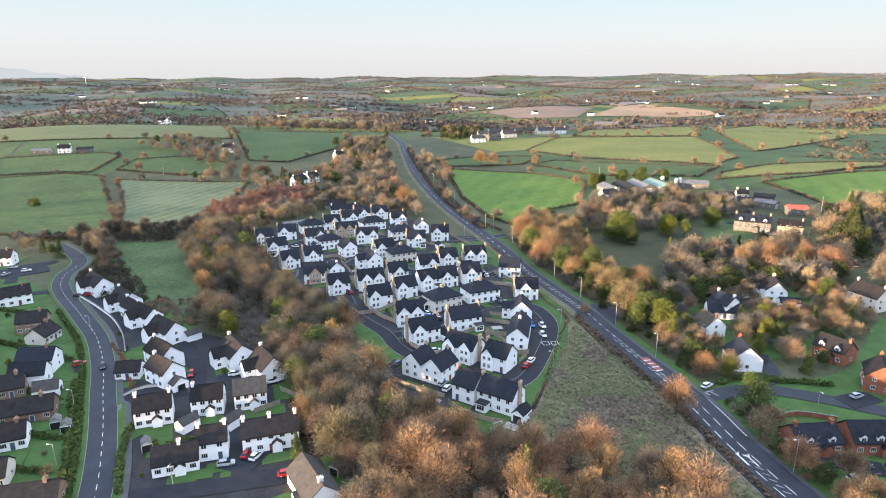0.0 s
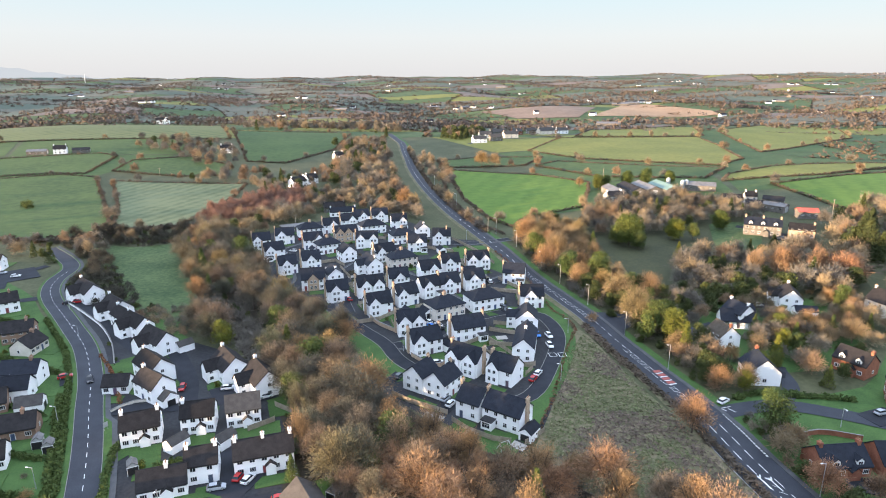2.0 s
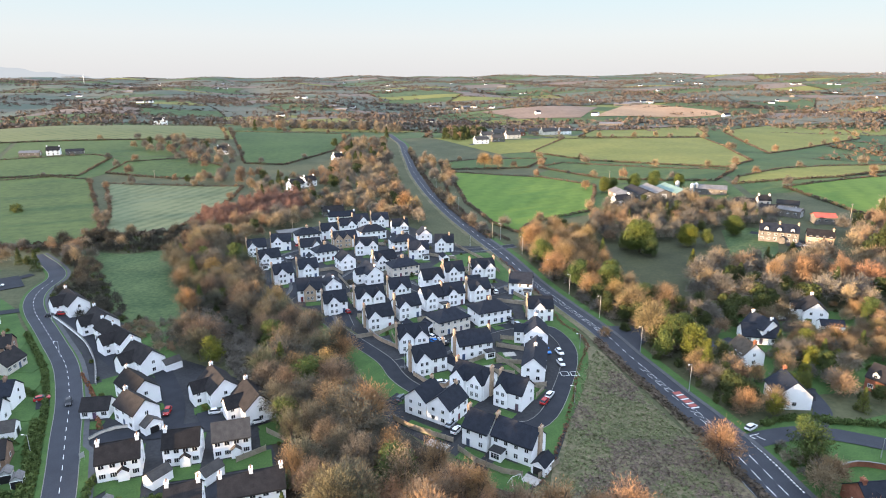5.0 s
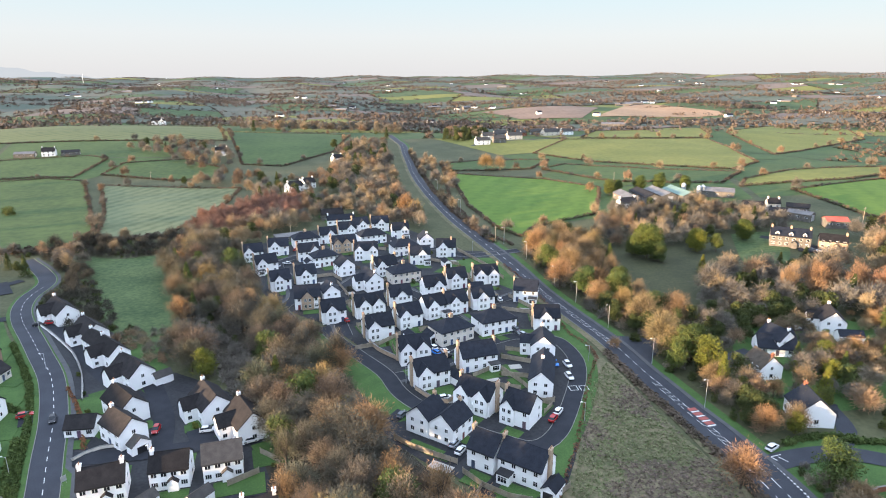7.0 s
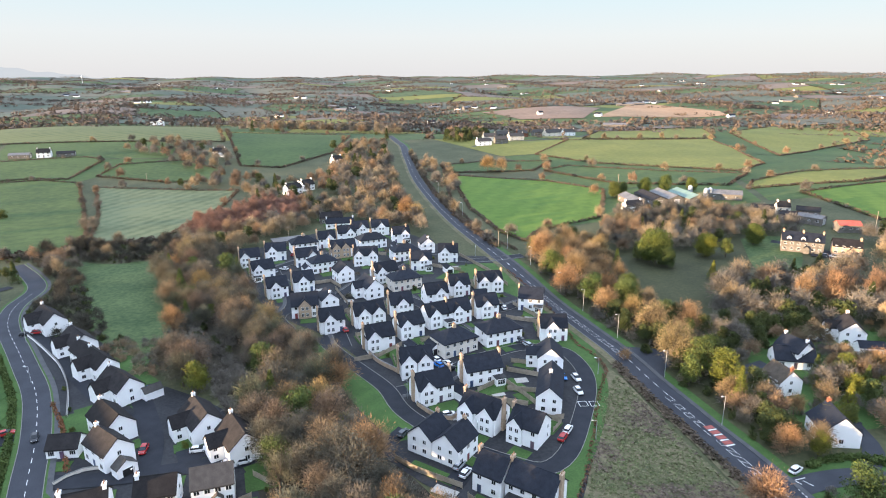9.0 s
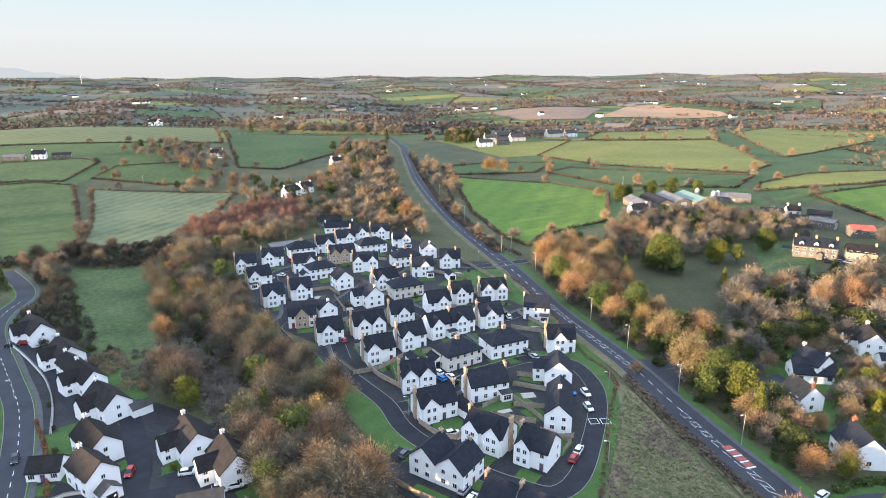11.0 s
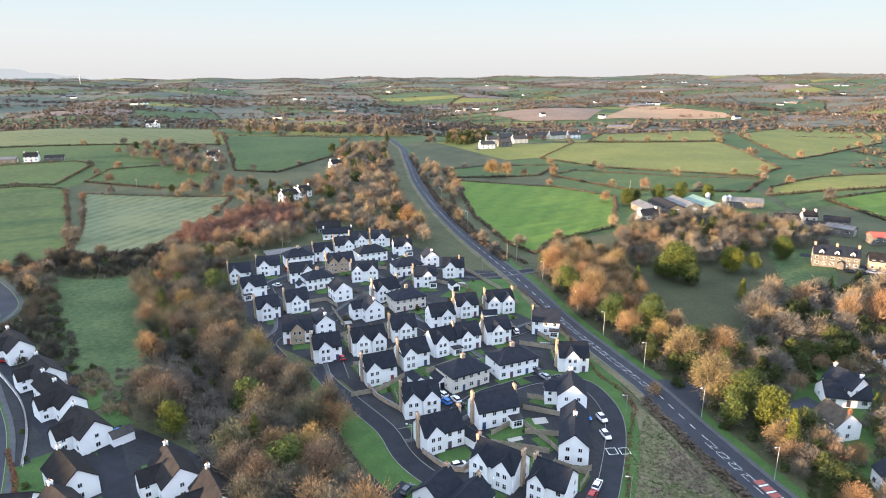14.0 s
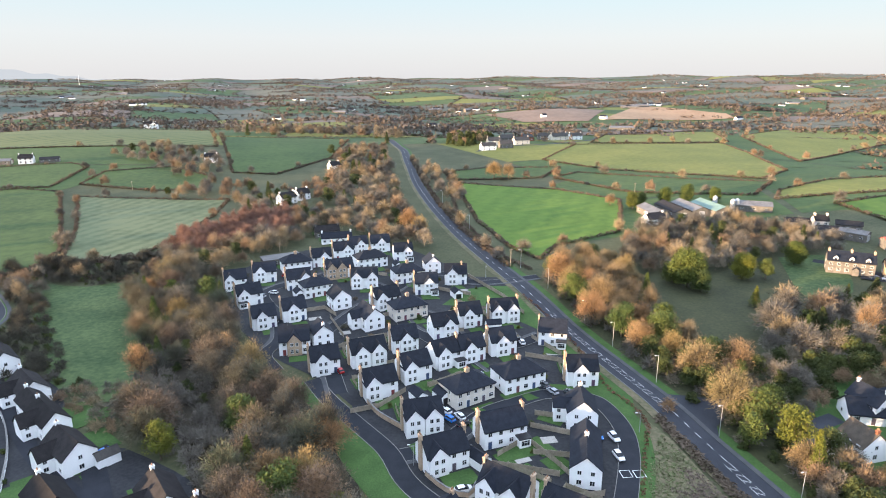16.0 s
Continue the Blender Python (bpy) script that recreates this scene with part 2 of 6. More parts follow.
def strip(name, line, left, right, up, mat, parent=None, thick=0.0):
    """A ribbon on the land between two offsets from a line (positive: to its left)."""
    nn = sides_of(line)
    v, f = [], []
    for i, ((x, y), (a, b)) in enumerate(zip(line, nn)):
        lo = left(y) if callable(left) else left
        ro = right(y) if callable(right) else right
        for o in (lo, ro):
            px, py = x + a * o, y + b * o
            v.append((px, py, terrain(px, py) + up))
        if thick:
            for o in (lo, ro):
                px, py = x + a * o, y + b * o
                v.append((px, py, terrain(px, py) + up - thick))
    s = 4 if thick else 2
    for i in range(len(line) - 1):
        k = i * s
        f.append((k, k + 1, k + s + 1, k + s))
        if thick:
            f.append((k + 2, k, k + s, k + s + 2))
            f.append((k + 1, k + 3, k + s + 3, k + s + 1))
    return link(name, pydata(name, v, f, mat), parent)


def inside(x, y, poly):
    c = False
    for (x1, y1), (x2, y2) in zip(poly, poly[1:] + poly[:1]):
        if (y1 > y) != (y2 > y) and x < (x2 - x1) * (y - y1) / (y2 - y1) + x1:
            c = not c
    return c


def patch(name, poly, up, mat, cell=15.0, label="", category="", rounded=True, kind="structure"):
    """A piece of land cover draped on the terrain."""
    if rounded:
        closed = poly + poly[:1]
        poly = smooth_line(closed, 10.0)[:-1]
    bm = bmesh.new()
    bm.faces.new([bm.verts.new((x, y, 0)) for x, y in poly])
    xs, ys = [p[0] for p in poly], [p[1] for p in poly]
    for lo, hi, no in ((min(xs), max(xs), (1, 0, 0)), (min(ys), max(ys), (0, 1, 0))):
        n = int((hi - lo) / cell)
        for k in range(1, n + 1):
            c = lo + (hi - lo) * k / (n + 1)
            bmesh.ops.bisect_plane(bm, geom=bm.verts[:] + bm.edges[:] + bm.faces[:], plane_co=(c * no[0], c * no[1], 0), plane_no=no)
    bmesh.ops.triangulate(bm, faces=[f for f in bm.faces if len(f.verts) > 4])
    for v in bm.verts:
        v.co.z = terrain(v.co.x, v.co.y) + up
    bmesh.ops.recalc_face_normals(bm, faces=bm.faces)
    if sum(f.normal.z for f in bm.faces) < 0:
        bmesh.ops.reverse_faces(bm, faces=bm.faces)
    return tagged(part(name, bm, mat), label, category, kind=kind)


# ---- ground ----
def axis(lo, hi, n0, n1, near):
    """Grid lines: even between n0 and n1, then wider and wider."""
    a = list(np.arange(n0, n1 + 0.1, near))
    s = near
    while a[-1] < hi:
        s = max(near, 0.045 * abs(a[-1] - n1) + near)
        a.append(a[-1] + s)
    while a[0] > lo:
        s = max(near, 0.045 * abs(a[0] - n0) + near)
        a.insert(0, a[0] - s)
    return a


gx, gy = axis(-4700, 4700, -300, 300, 10.0), axis(-900, 4850, 40, 900, 10.0)
gv = [(x, y, terrain(x, y)) for y in gy for x in gx]
gf = [(j * len(gx) + i, j * len(gx) + i + 1, (j + 1) * len(gx) + i + 1, (j + 1) * len(gx) + i) for j in range(len(gy) - 1) for i in range(len(gx) - 1)]
ground = tagged(link("ground", pydata("ground", gv, gf, M_GROUND)), "rough winter grass and undergrowth reaching the horizon", "ground", kind="structure")
for p in ground.data.polygons:
    p.use_smooth = True
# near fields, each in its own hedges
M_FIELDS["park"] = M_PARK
FIELDS = [
    ("green", [(-389, 493), (-338, 516), (-301, 509), (-248, 420), (-213, 360), (-207, 324), (-225, 313), (-300, 330)], "green pasture with a clump of bushes"),
    ("pale", [(-279, 494), (-193, 488), (-164, 489), (-158, 438), (-161, 381), (-165, 347), (-201, 341), (-229, 404)], "pale striped stubble field with tractor lines"),
    ("meadow", [(-197, 309), (-166, 302), (-149, 308), (-124, 272), (-112, 240), (-91, 203), (-108, 200), (-128, 212), (-146, 240), (-172, 272)], "rough green meadow below the wood"),
    ("green", [(-300, 535), (-304, 583), (-255, 609), (-202, 570), (-197, 525), (-233, 518)], "small green field between hedges"),
    ("green", [(-444, 576), (-352, 613), (-329, 602), (-318, 523), (-351, 521), (-393, 505)], "grazed green field beside a farm"),
    ("plough", [(-640, 826), (-640, 1040), (-505, 1100), (-364, 1008), (-256, 730), (-374, 701), (-513, 671)], "striped winter crop on a rounded hill"),
    ("green", [(-287, 833), (-173, 851), (-126, 845), (-120, 680), (-154, 589), (-194, 593), (-229, 684)], "green pasture sloping to the wood"),
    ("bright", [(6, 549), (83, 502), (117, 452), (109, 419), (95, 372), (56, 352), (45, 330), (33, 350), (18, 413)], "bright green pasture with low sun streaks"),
    ("green", [(-2, 602), (38, 622), (106, 615), (81, 560), (4, 562)], "narrow green field behind a hedge"),
    ("green", [(91, 557), (116, 580), (198, 512), (239, 488), (204, 442), (132, 475)], "green field beyond the farm"),
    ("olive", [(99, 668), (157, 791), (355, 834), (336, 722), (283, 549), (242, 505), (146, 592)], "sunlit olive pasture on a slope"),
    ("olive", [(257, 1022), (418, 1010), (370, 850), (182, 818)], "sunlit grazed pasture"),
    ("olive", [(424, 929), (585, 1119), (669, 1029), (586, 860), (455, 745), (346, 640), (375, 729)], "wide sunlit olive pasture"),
    ("olive", [(227, 453), (280, 488), (402, 518), (370, 475), (294, 439), (212, 428)], "long pasture strip with sunlight in its colour"),
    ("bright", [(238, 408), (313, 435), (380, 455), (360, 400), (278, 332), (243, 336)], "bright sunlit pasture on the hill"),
    ("tan", [(315, 1284), (516, 1740), (656, 1500), (641, 1418), (487, 1363)], "tan straw-coloured field"),
    ("brown", [(92, 1532), (311, 1560), (381, 1533), (282, 1266), (160, 1297)], "pale brown bare field"),
    ("park", [(82, 270), (100, 300), (134, 285), (134, 250), (117, 228), (94, 216), (81, 240)], "parkland grass coloured darker for shade among old trees"),
    ("meadow", [(155, 316), (180, 316), (169, 282), (157, 268), (142, 270)], "lawn before the manor house"),
]
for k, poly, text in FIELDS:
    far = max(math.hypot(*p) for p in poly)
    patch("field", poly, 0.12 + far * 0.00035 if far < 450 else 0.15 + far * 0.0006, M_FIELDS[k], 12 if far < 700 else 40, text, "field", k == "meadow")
patch("scrubland", [(52, 187), (56, 177), (60, 155), (64, 138), (68, 124), (73, 100), (79, 78), (66, 68), (44, 86), (26, 108), (36, 135), (45, 166)], 0.12, M_SCRUB, 8, "rough brown and green scrub beside the main road", "scrub")
patch("woodland_floor", [(-134, 286), (-138, 325), (-107, 306), (-88, 266), (-66, 219), (-45, 201), (-30, 186), (-22, 155), (-3, 125), (22, 100), (55, 90), (60, 60), (-20, 60), (-36, 102), (-41, 122), (-64, 163), (-88, 202), (-112, 240)], 0.10, M_LITTER, 12, "brown leaf litter, darkened for shade under bare trees", "ground")
patch("woodland_floor", [(42, 306), (68, 324), (100, 340), (180, 330), (200, 280), (170, 194), (120, 200), (89, 182), (74, 147), (66, 172), (56, 200), (48, 245)], 0.06, M_PARK, 12, "grass and litter coloured darker for shade under parkland trees", "ground")
patch("estate_paving", [(-105, 324), (-93, 342), (-73, 362), (-33, 364), (-11, 341), (11, 308), (32, 300), (41, 239), (47, 200), (50, 180), (40, 150), (30, 120), (18, 106), (4, 122), (-14, 138), (-24, 170), (-30, 196), (-48, 217), (-68, 235), (-95, 279)], 0.14, M_PAVING, 12, "dark drives and paving between the estate houses", "paving")
patch("roadside_verge", [(25, 112), (33, 130), (40, 150), (47, 168), (49, 184), (45, 200), (47.5, 184), (46.5, 170), (40, 155), (34, 140), (26, 131), (14, 133), (20, 118)], 0.19, M_LAWN, 10, "mown grass verge between hedge and estate street", "verge")
patch("roadside_verge", [(-30, 188), (-18, 168), (-8, 152), (-12, 146), (-22, 158), (-32, 176)], 0.19, M_LAWN, 10, "grass bank below the estate street", "verge")
patch("roadside_verge", [(-4, 274), (8, 292), (26, 294), (33, 282), (36, 262), (38, 240), (28, 252), (14, 268)], 0.19, M_LAWN, 10, "open green by the estate entrance", "verge")
patch("roadside_verge", [(41, 200), (47, 190), (52, 200), (40, 250), (34, 300), (26, 330), (20, 326), (30, 290), (36, 245)], 0.17, M_LAWN, 10, "mown grass verge along the main road", "verge")
patch("village_paving", [(-160, 222), (-130, 215), (-100, 180), (-86, 176), (-60, 160), (-40, 140), (-34, 105), (-18, 86), (-20, 70), (-70, 70), (-98, 128)], 0.08, M_PAVING, 12, "dark asphalt forecourts of the white houses", "paving")
patch("village_lawn", [(-72, 66), (-84, 100), (-105, 135), (-130, 172), (-160, 205), (-185, 232), (-240, 260), (-260, 180), (-180, 90), (-120, 60)], 0.08, M_LAWN, 14, "hedged back lawns beside the village road", "lawn")
patch("garden_lawn", [(78, 128), (95, 136), (130, 140), (170, 180), (180, 160), (150, 100), (110, 80), (86, 80), (80, 108)], 0.09, M_LAWN, 12, "green garden lawns", "lawn")
patch("garden_lawn", [(95, 150), (100, 190), (130, 215), (160, 200), (150, 170), (120, 150)], 0.09, M_LAWN, 12, "green garden lawns among shrubs", "lawn")

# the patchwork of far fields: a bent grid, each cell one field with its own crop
# far crop colours are greyed and blued to stand for haze
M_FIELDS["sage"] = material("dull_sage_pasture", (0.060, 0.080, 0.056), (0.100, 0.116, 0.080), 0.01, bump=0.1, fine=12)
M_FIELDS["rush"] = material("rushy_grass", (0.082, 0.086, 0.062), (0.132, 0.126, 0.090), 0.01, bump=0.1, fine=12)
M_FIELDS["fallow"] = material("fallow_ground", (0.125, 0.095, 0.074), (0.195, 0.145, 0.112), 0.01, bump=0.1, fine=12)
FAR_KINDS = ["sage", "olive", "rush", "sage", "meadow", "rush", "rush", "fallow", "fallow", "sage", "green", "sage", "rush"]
HOME_KINDS = ["green", "meadow", "olive", "green"]
far_names = sorted(set(FAR_KINDS + HOME_KINDS))
HOME = [[(-470, 480), (-680, 820), (-640, 1150), (-340, 1030), (-100, 870), (120, 820), (420, 1060), (700, 1130), (480, 730), (440, 520), (430, 440), (250, 300), (130, 130), (60, 40), (-100, 40), (-290, 200)],
        [(80, 1250), (80, 1550), (400, 1550), (520, 1780), (680, 1500), (650, 1400), (500, 1340), (300, 1250)]]
fv, ff, fm, far_edges = [], [], [], []


def bend(u, w):
    """The bent grid's corner for whole u, w."""
    r = random.Random(u * 7919 + w * 104729)
    size = 150 + max(0, w - 8) * 5.5
    x = u * size * 1.15 + 60 * math.sin(w * 0.9 + u * 0.35) + r.uniform(-0.28, 0.28) * size
    y = 330 + w * 105 + max(0, w - 10) ** 2 * 2.0 + 45 * math.sin(u * 0.8 + w * 0.3) + r.uniform(-0.28, 0.28) * 105
    return x, y


def in_home(x, y):
    return any(inside(x, y, h) for h in HOME)


NEAR_HOME = [(-300, 200), (-235, 315), (-155, 350), (-145, 480), (-130, 700), (-70, 790), (-45, 650), (0, 400), (45, 310), (85, 345), (205, 385), (250, 300), (140, 110), (60, 40), (-100, 40)]
for w in range(-1, 30):
    for u in range(-22, 22):
        q = [bend(u, w), bend(u + 1, w), bend(u + 1, w + 1), bend(u, w + 1)]
        cx, cy = sum(p[0] for p in q) / 4, sum(p[1] for p in q) / 4
        if cy > 4700 or abs(cx) > 4500 or abs(cx) > 300 + cy * 0.95:
            continue
        if not any(inside(*p, NEAR_HOME) for p in q + [(cx, cy)]):
            home = any(in_home(*p) for p in q + [(cx, cy)])
            r = random.Random(u * 31 + w * 977)
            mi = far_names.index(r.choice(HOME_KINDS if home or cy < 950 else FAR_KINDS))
            n, k0 = 5, len(fv)
            for j in range(n + 1):
                for i in range(n + 1):
                    a, b = 0.015 + 0.97 * i / n, 0.015 + 0.97 * j / n
                    x = (q[0][0] * (1 - a) + q[1][0] * a) * (1 - b) + (q[3][0] * (1 - a) + q[2][0] * a) * b
                    y = (q[0][1] * (1 - a) + q[1][1] * a) * (1 - b) + (q[3][1] * (1 - a) + q[2][1] * a) * b
                    fv.append((x, y, terrain(x, y) + (0.03 + math.hypot(x, y) * 0.0002 if home else 0.3 + math.hypot(x, y) * 0.0009)))
            for j in range(n):
                for i in range(n):
                    k = k0 + j * (n + 1) + i
                    ff.append((k, k + 1, k + n + 2, k + n + 1))
                    fm.append(mi)
        far_edges.append((q[0], q[1]))
        far_edges.append((q[0], q[3]))
far_me = bpy.data.meshes.new("distant_fields")
far_me.from_pydata(fv, [], ff)
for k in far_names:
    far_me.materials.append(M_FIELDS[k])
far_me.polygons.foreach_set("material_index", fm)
far_me.update()
tagged(link("distant_fields", far_me), "patchwork of far green and brown fields on low hills", "fields", kind="stuff")

# ---- roads ----
MAIN = smooth_line([(-75, 860), (-58, 781), (-48, 738), (-41, 676), (-34, 621), (-25, 547), (-10, 458), (6, 382), (21, 327), (33, 286), (43, 244), (52, 216), (59, 195), (63.5, 175), (68.3, 156), (73, 138), (76.6, 120), (78.4, 105), (81.5, 88), (86, 70), (92, 45), (100, 10)], 4.0)
VILLAGE = smooth_line([(-62, 45), (-76, 83), (-84, 101), (-91, 115), (-99, 130), (-109, 149), (-123, 171), (-138, 189), (-150, 203), (-163, 218), (-172, 231), (-178, 245), (-182, 264), (-194, 280), (-215, 300)], 3.0)


def half_main(y):
    return 3.4 + 0.7 * min(max((200 - y) / 40, 0), 1) + 1.9 * min(max((150 - y) / 35, 0), 1)


main_road = tagged(strip("road", MAIN, half_main, lambda t: -half_main(t), 0.30, M_ASPHALT), "two-lane asphalt main road with a hatched middle", "road", kind="structure")
strip("footway", MAIN, lambda t: half_main(t) + 1.4, lambda t: half_main(t), 0.42, M_FOOTWAY, main_road, 0.14)
strip("grass_edge", MAIN, lambda t: half_main(t) + 4.4, lambda t: half_main(t) + 1.4, 0.21, M_LAWN, main_road)
strip("kerb", MAIN, lambda t: -half_main(t), lambda t: -half_main(t) - 0.18, 0.42, M_KERB, main_road, 0.14)
strip("grass_edge", MAIN, lambda t: -half_main(t) - 0.18, lambda t: -half_main(t) - 2.6, 0.24, M_SCRUB, main_road)
village_road = tagged(strip("road", VILLAGE, 3.5, -3.5, 0.30, M_ASPHALT), "asphalt village road with a dashed centre line", "road", kind="structure")
def verge_edge(y):
    return -3.66 - (2.0 if y < 122 else 0.5)


strip("grass_edge", VILLAGE, -3.66, verge_edge, 0.36, M_LAWN, village_road)
strip("footway", VILLAGE, verge_edge, lambda y: verge_edge(y) - 1.4, 0.38, M_FOOTWAY, village_road)
strip("grass_edge", VILLAGE, 4.9, 3.66, 0.34, M_LAWN, village_road)
strip("kerb", VILLAGE, -3.5, -3.66, 0.42, M_KERB, village_road, 0.14)
strip("kerb", VILLAGE, 3.66, 3.5, 0.43, M_KERB, village_road, 0.14)


def along(line, s):
    """The point and heading at s metres along a line."""
    for a, b in zip(line, line[1:]):
        d = math.hypot(b[0] - a[0], b[1] - a[1])
        if s <= d:
            return a[0] + (b[0] - a[0]) * s / d, a[1] + (b[1] - a[1]) * s / d, math.atan2(b[1] - a[1], b[0] - a[0])
        s -= d
    return None


def length(line):
    return sum(math.hypot(b[0] - a[0], b[1] - a[1]) for a, b in zip(line, line[1:]))


MARKS = {}


def mark(road, x, y, turn, long, wide, mat=None, name="marking"):
    mat = mat or M_PAINT
    key = (long, wide, mat.name)
    if key not in MARKS:
        MARKS[key] = pydata(name, [(-long / 2, -wide / 2, 0), (long / 2, -wide / 2, 0), (long / 2, wide / 2, 0), (-long / 2, wide / 2, 0)], [(0, 1, 2, 3)], mat)
    return link(name, MARKS[key], road, Matrix.Translation((x, y, terrain(x, y) + 0.34)) @ Matrix.Rotation(turn, 4, 'Z'))


def dashes(road, line, start, end, off, long, gap, wide):
    s = start
    while s < end:
        p = along(line, s)
        if p is None:
            break
        x, y, h = p
        mark(road, x - math.sin(h) * off, y + math.cos(h) * off, h, long, wide)
        s += long + gap


dashes(village_road, VILLAGE, 20, 250, 0, 2.2, 2.6, 0.16)
# main road: distances are counted from its far end
s_at = {}
acc = 0.0
for a, b in zip(MAIN, MAIN[1:]):
    acc += math.hypot(b[0] - a[0], b[1] - a[1])
    for yy in (300, 262, 205, 192, 168, 154, 125, 110, 100, 60):
        if a[1] >= yy > b[1]:
            s_at[yy] = acc
dashes(main_road, MAIN, 120, s_at[262], 0, 4, 5, 0.18)
for off in (0.8, -0.8):
    dashes(main_road, MAIN, s_at[262], s_at[192], off, 3.0, 1.4, 0.11)
    dashes(main_road, MAIN, s_at[168], s_at[125], off, 3.0, 1.4, 0.11)
dashes(main_road, MAIN, s_at[192] + 2, s_at[168] - 2, 0.6, 2.6, 2.6, 0.16)
s = s_at[262]
while s < s_at[60]:
    x, y, h = along(MAIN, s)
    if not s_at[192] < s < s_at[168] and not s_at[154] - 1 < s < s_at[154] + 9 and not s_at[125] - 6 < s < s_at[100]:
        mark(main_road, x, y, h + 0.75, 1.7, 0.13)
    s += 3.0 if s < s_at[205] else 2.3
for k in range(4):
    x, y, h = along(MAIN, s_at[154] + 1 + k * 2.4)
    mark(main_road, x + math.sin(h) * -1.4, y + math.cos(h) * 1.4, h, 1.5, 2.6, M_REDROAD, "red_panel")
    mark(main_road, x + math.cos(h) * 1.2 + math.sin(h) * -1.4, y + math.sin(h) * 1.2 + math.cos(h) * 1.4, h, 0.5, 2.6)
for off in (1.5, -1.5):
    dashes(main_road, MAIN, s_at[125], s_at[60], off, 3.6, 2.2, 0.2)
dashes(main_road, MAIN, s_at[125], s_at[110], 5.6, 0.6, 0.5, 0.5)
for off, dx in ((-1.7, 0.0), (0.4, 1.2)):
    x, y, h = along(MAIN, s_at[100] + dx)
    x, y = x - math.sin(h) * off, y + math.cos(h) * off
    mark(main_road, x, y, h, 5.0, 0.3)
    for side in (0.5, -0.5):
        mark(main_road, x - math.cos(h) * 2.0 - math.sin(h) * side * 0.8, y - math.sin(h) * 2.0 + math.cos(h) * side * 0.8, h - side * 1.2, 1.6, 0.35)

for x, y, turn, n in ((83.6, 129.2, 0.3, 3.0), (82.4, 128.0, 2.2, 1.9), (84.6, 127.6, -0.95, 2.4)):
    mark(main_road, x, y, turn, n, 0.22)
LANES = [
    ("estate street", 2.5, [(40, 305), (21, 300), (9, 301), (-2, 313), (-15, 311), (-27, 289)]),
    ("estate street", 2.5, [(16, 196), (26, 201), (34, 200), (41, 197), (44.5, 185), (43.5, 173), (38, 156), (31, 140), (24, 134), (16, 137), (9, 141), (3, 146), (-7, 155), (-13, 163), (-18, 174), (-27, 186), (-37, 199), (-45, 212)]),
    ("estate street", 2.7, [(16, 196), (8, 191), (0, 181), (-6, 175), (-14, 172)]),
    ("estate street", 2.5, [(-35, 203), (-41, 221), (-49, 240), (-42, 262), (-35, 276), (-25, 273), (-17, 252), (-9, 242), (-1, 230), (8, 214)]),
    ("estate street", 2.5, [(-58, 218), (-65, 230), (-63, 244), (-70, 266), (-82, 290), (-73, 306), (-62, 314), (-52, 322), (-38, 304), (-27, 289), (-25, 273)]),
    ("estate street", 2.4, [(-25, 273), (-9, 263), (5, 238), (19, 234), (32, 242)]),
    ("village lane", 2.8, [(-99, 129), (-87, 130), (-75, 132), (-64, 135), (-50, 140)]),
    ("village lane", 2.8, [(-72, 133), (-77, 147), (-86, 162), (-92, 171)]),
    ("village lane", 2.2, [(-78, 150), (-101, 167), (-122, 187), (-139, 205), (-156, 218)]),
    ("village lane", 3.0, [(-80, 80), (-62, 84), (-45, 88), (-30, 92)]),
    ("village lane", 2.6, [(-44, 88), (-48, 101), (-53, 110)]),
    ("village lane", 2.6, [(-168, 222), (-185, 216), (-205, 222)]),
    ("village lane", 2.5, [(-196, 232), (-204, 250), (-196, 268)]),
    ("country lane", 3.0, [(77, 124), (86, 128), (100, 130), (114, 125), (129, 117), (150, 108)]),
    ("country lane", 2.8, [(60, 186), (70, 190), (80, 196), (92, 200)]),
    ("country lane", 2.6, [(35, 735), (54, 769), (69, 780), (121, 797), (165, 836), (196, 873), (230, 960), (264, 1090)]),
    ("country lane", 2.4, [(100, 131), (108, 140), (110, 152)]),
    ("country lane", 2.4, [(90, 175), (96, 182), (104, 186)]),
    ("farm lane", 2.4, [(168, 310), (180, 300), (186, 288)]),
]
for n, (text, half, pts) in enumerate(LANES):
    line = smooth_line(pts, 2.5)
    up = 0.24 + 0.006 * (n % 8)
    ro = tagged(strip("road", line, half, -half, up, M_ASPHALT if text == "country lane" else M_DRIVE), text.replace("street", "street of dark asphalt with pale kerbs").replace("lane", "lane of worn dark asphalt"), "road", kind="structure")
    if "estate" in text:
        strip("kerb", line, half + 0.16, half, up + 0.10, M_KERB, ro, 0.12)
        strip("kerb", line, -half, -half - 0.16, up + 0.10, M_KERB, ro, 0.12)
        if n == 1:
            strip("grass_edge", line, half + 3.6, half + 0.16, up - 0.02, M_LAWN, ro)
        else:
            strip("footway", line, half + 1.5, half + 0.16, up + 0.09, M_FOOTWAY, ro)
patch("road", [(57, 201), (62, 200), (74, 197), (78, 194), (76, 188), (70, 183), (67, 174), (62.5, 180)], 0.285, M_ASPHALT, 8, "wide asphalt mouth of a side road", "road")
# speed table with white-edged ramps on the estate street
for dx in (-1.6, 1.6):
    x, y = 43.2 + dx, 163.5
    for a, b, l2, w2 in ((0, 1.3, 2.4, 0.18), (0, -1.3, 2.4, 0.18), (1.2, 0, 0.18, 2.6), (-1.2, 0, 0.18, 2.6)):
        mark(main_road, x - 1.6 + a, y + b, 0.1, l2, w2)
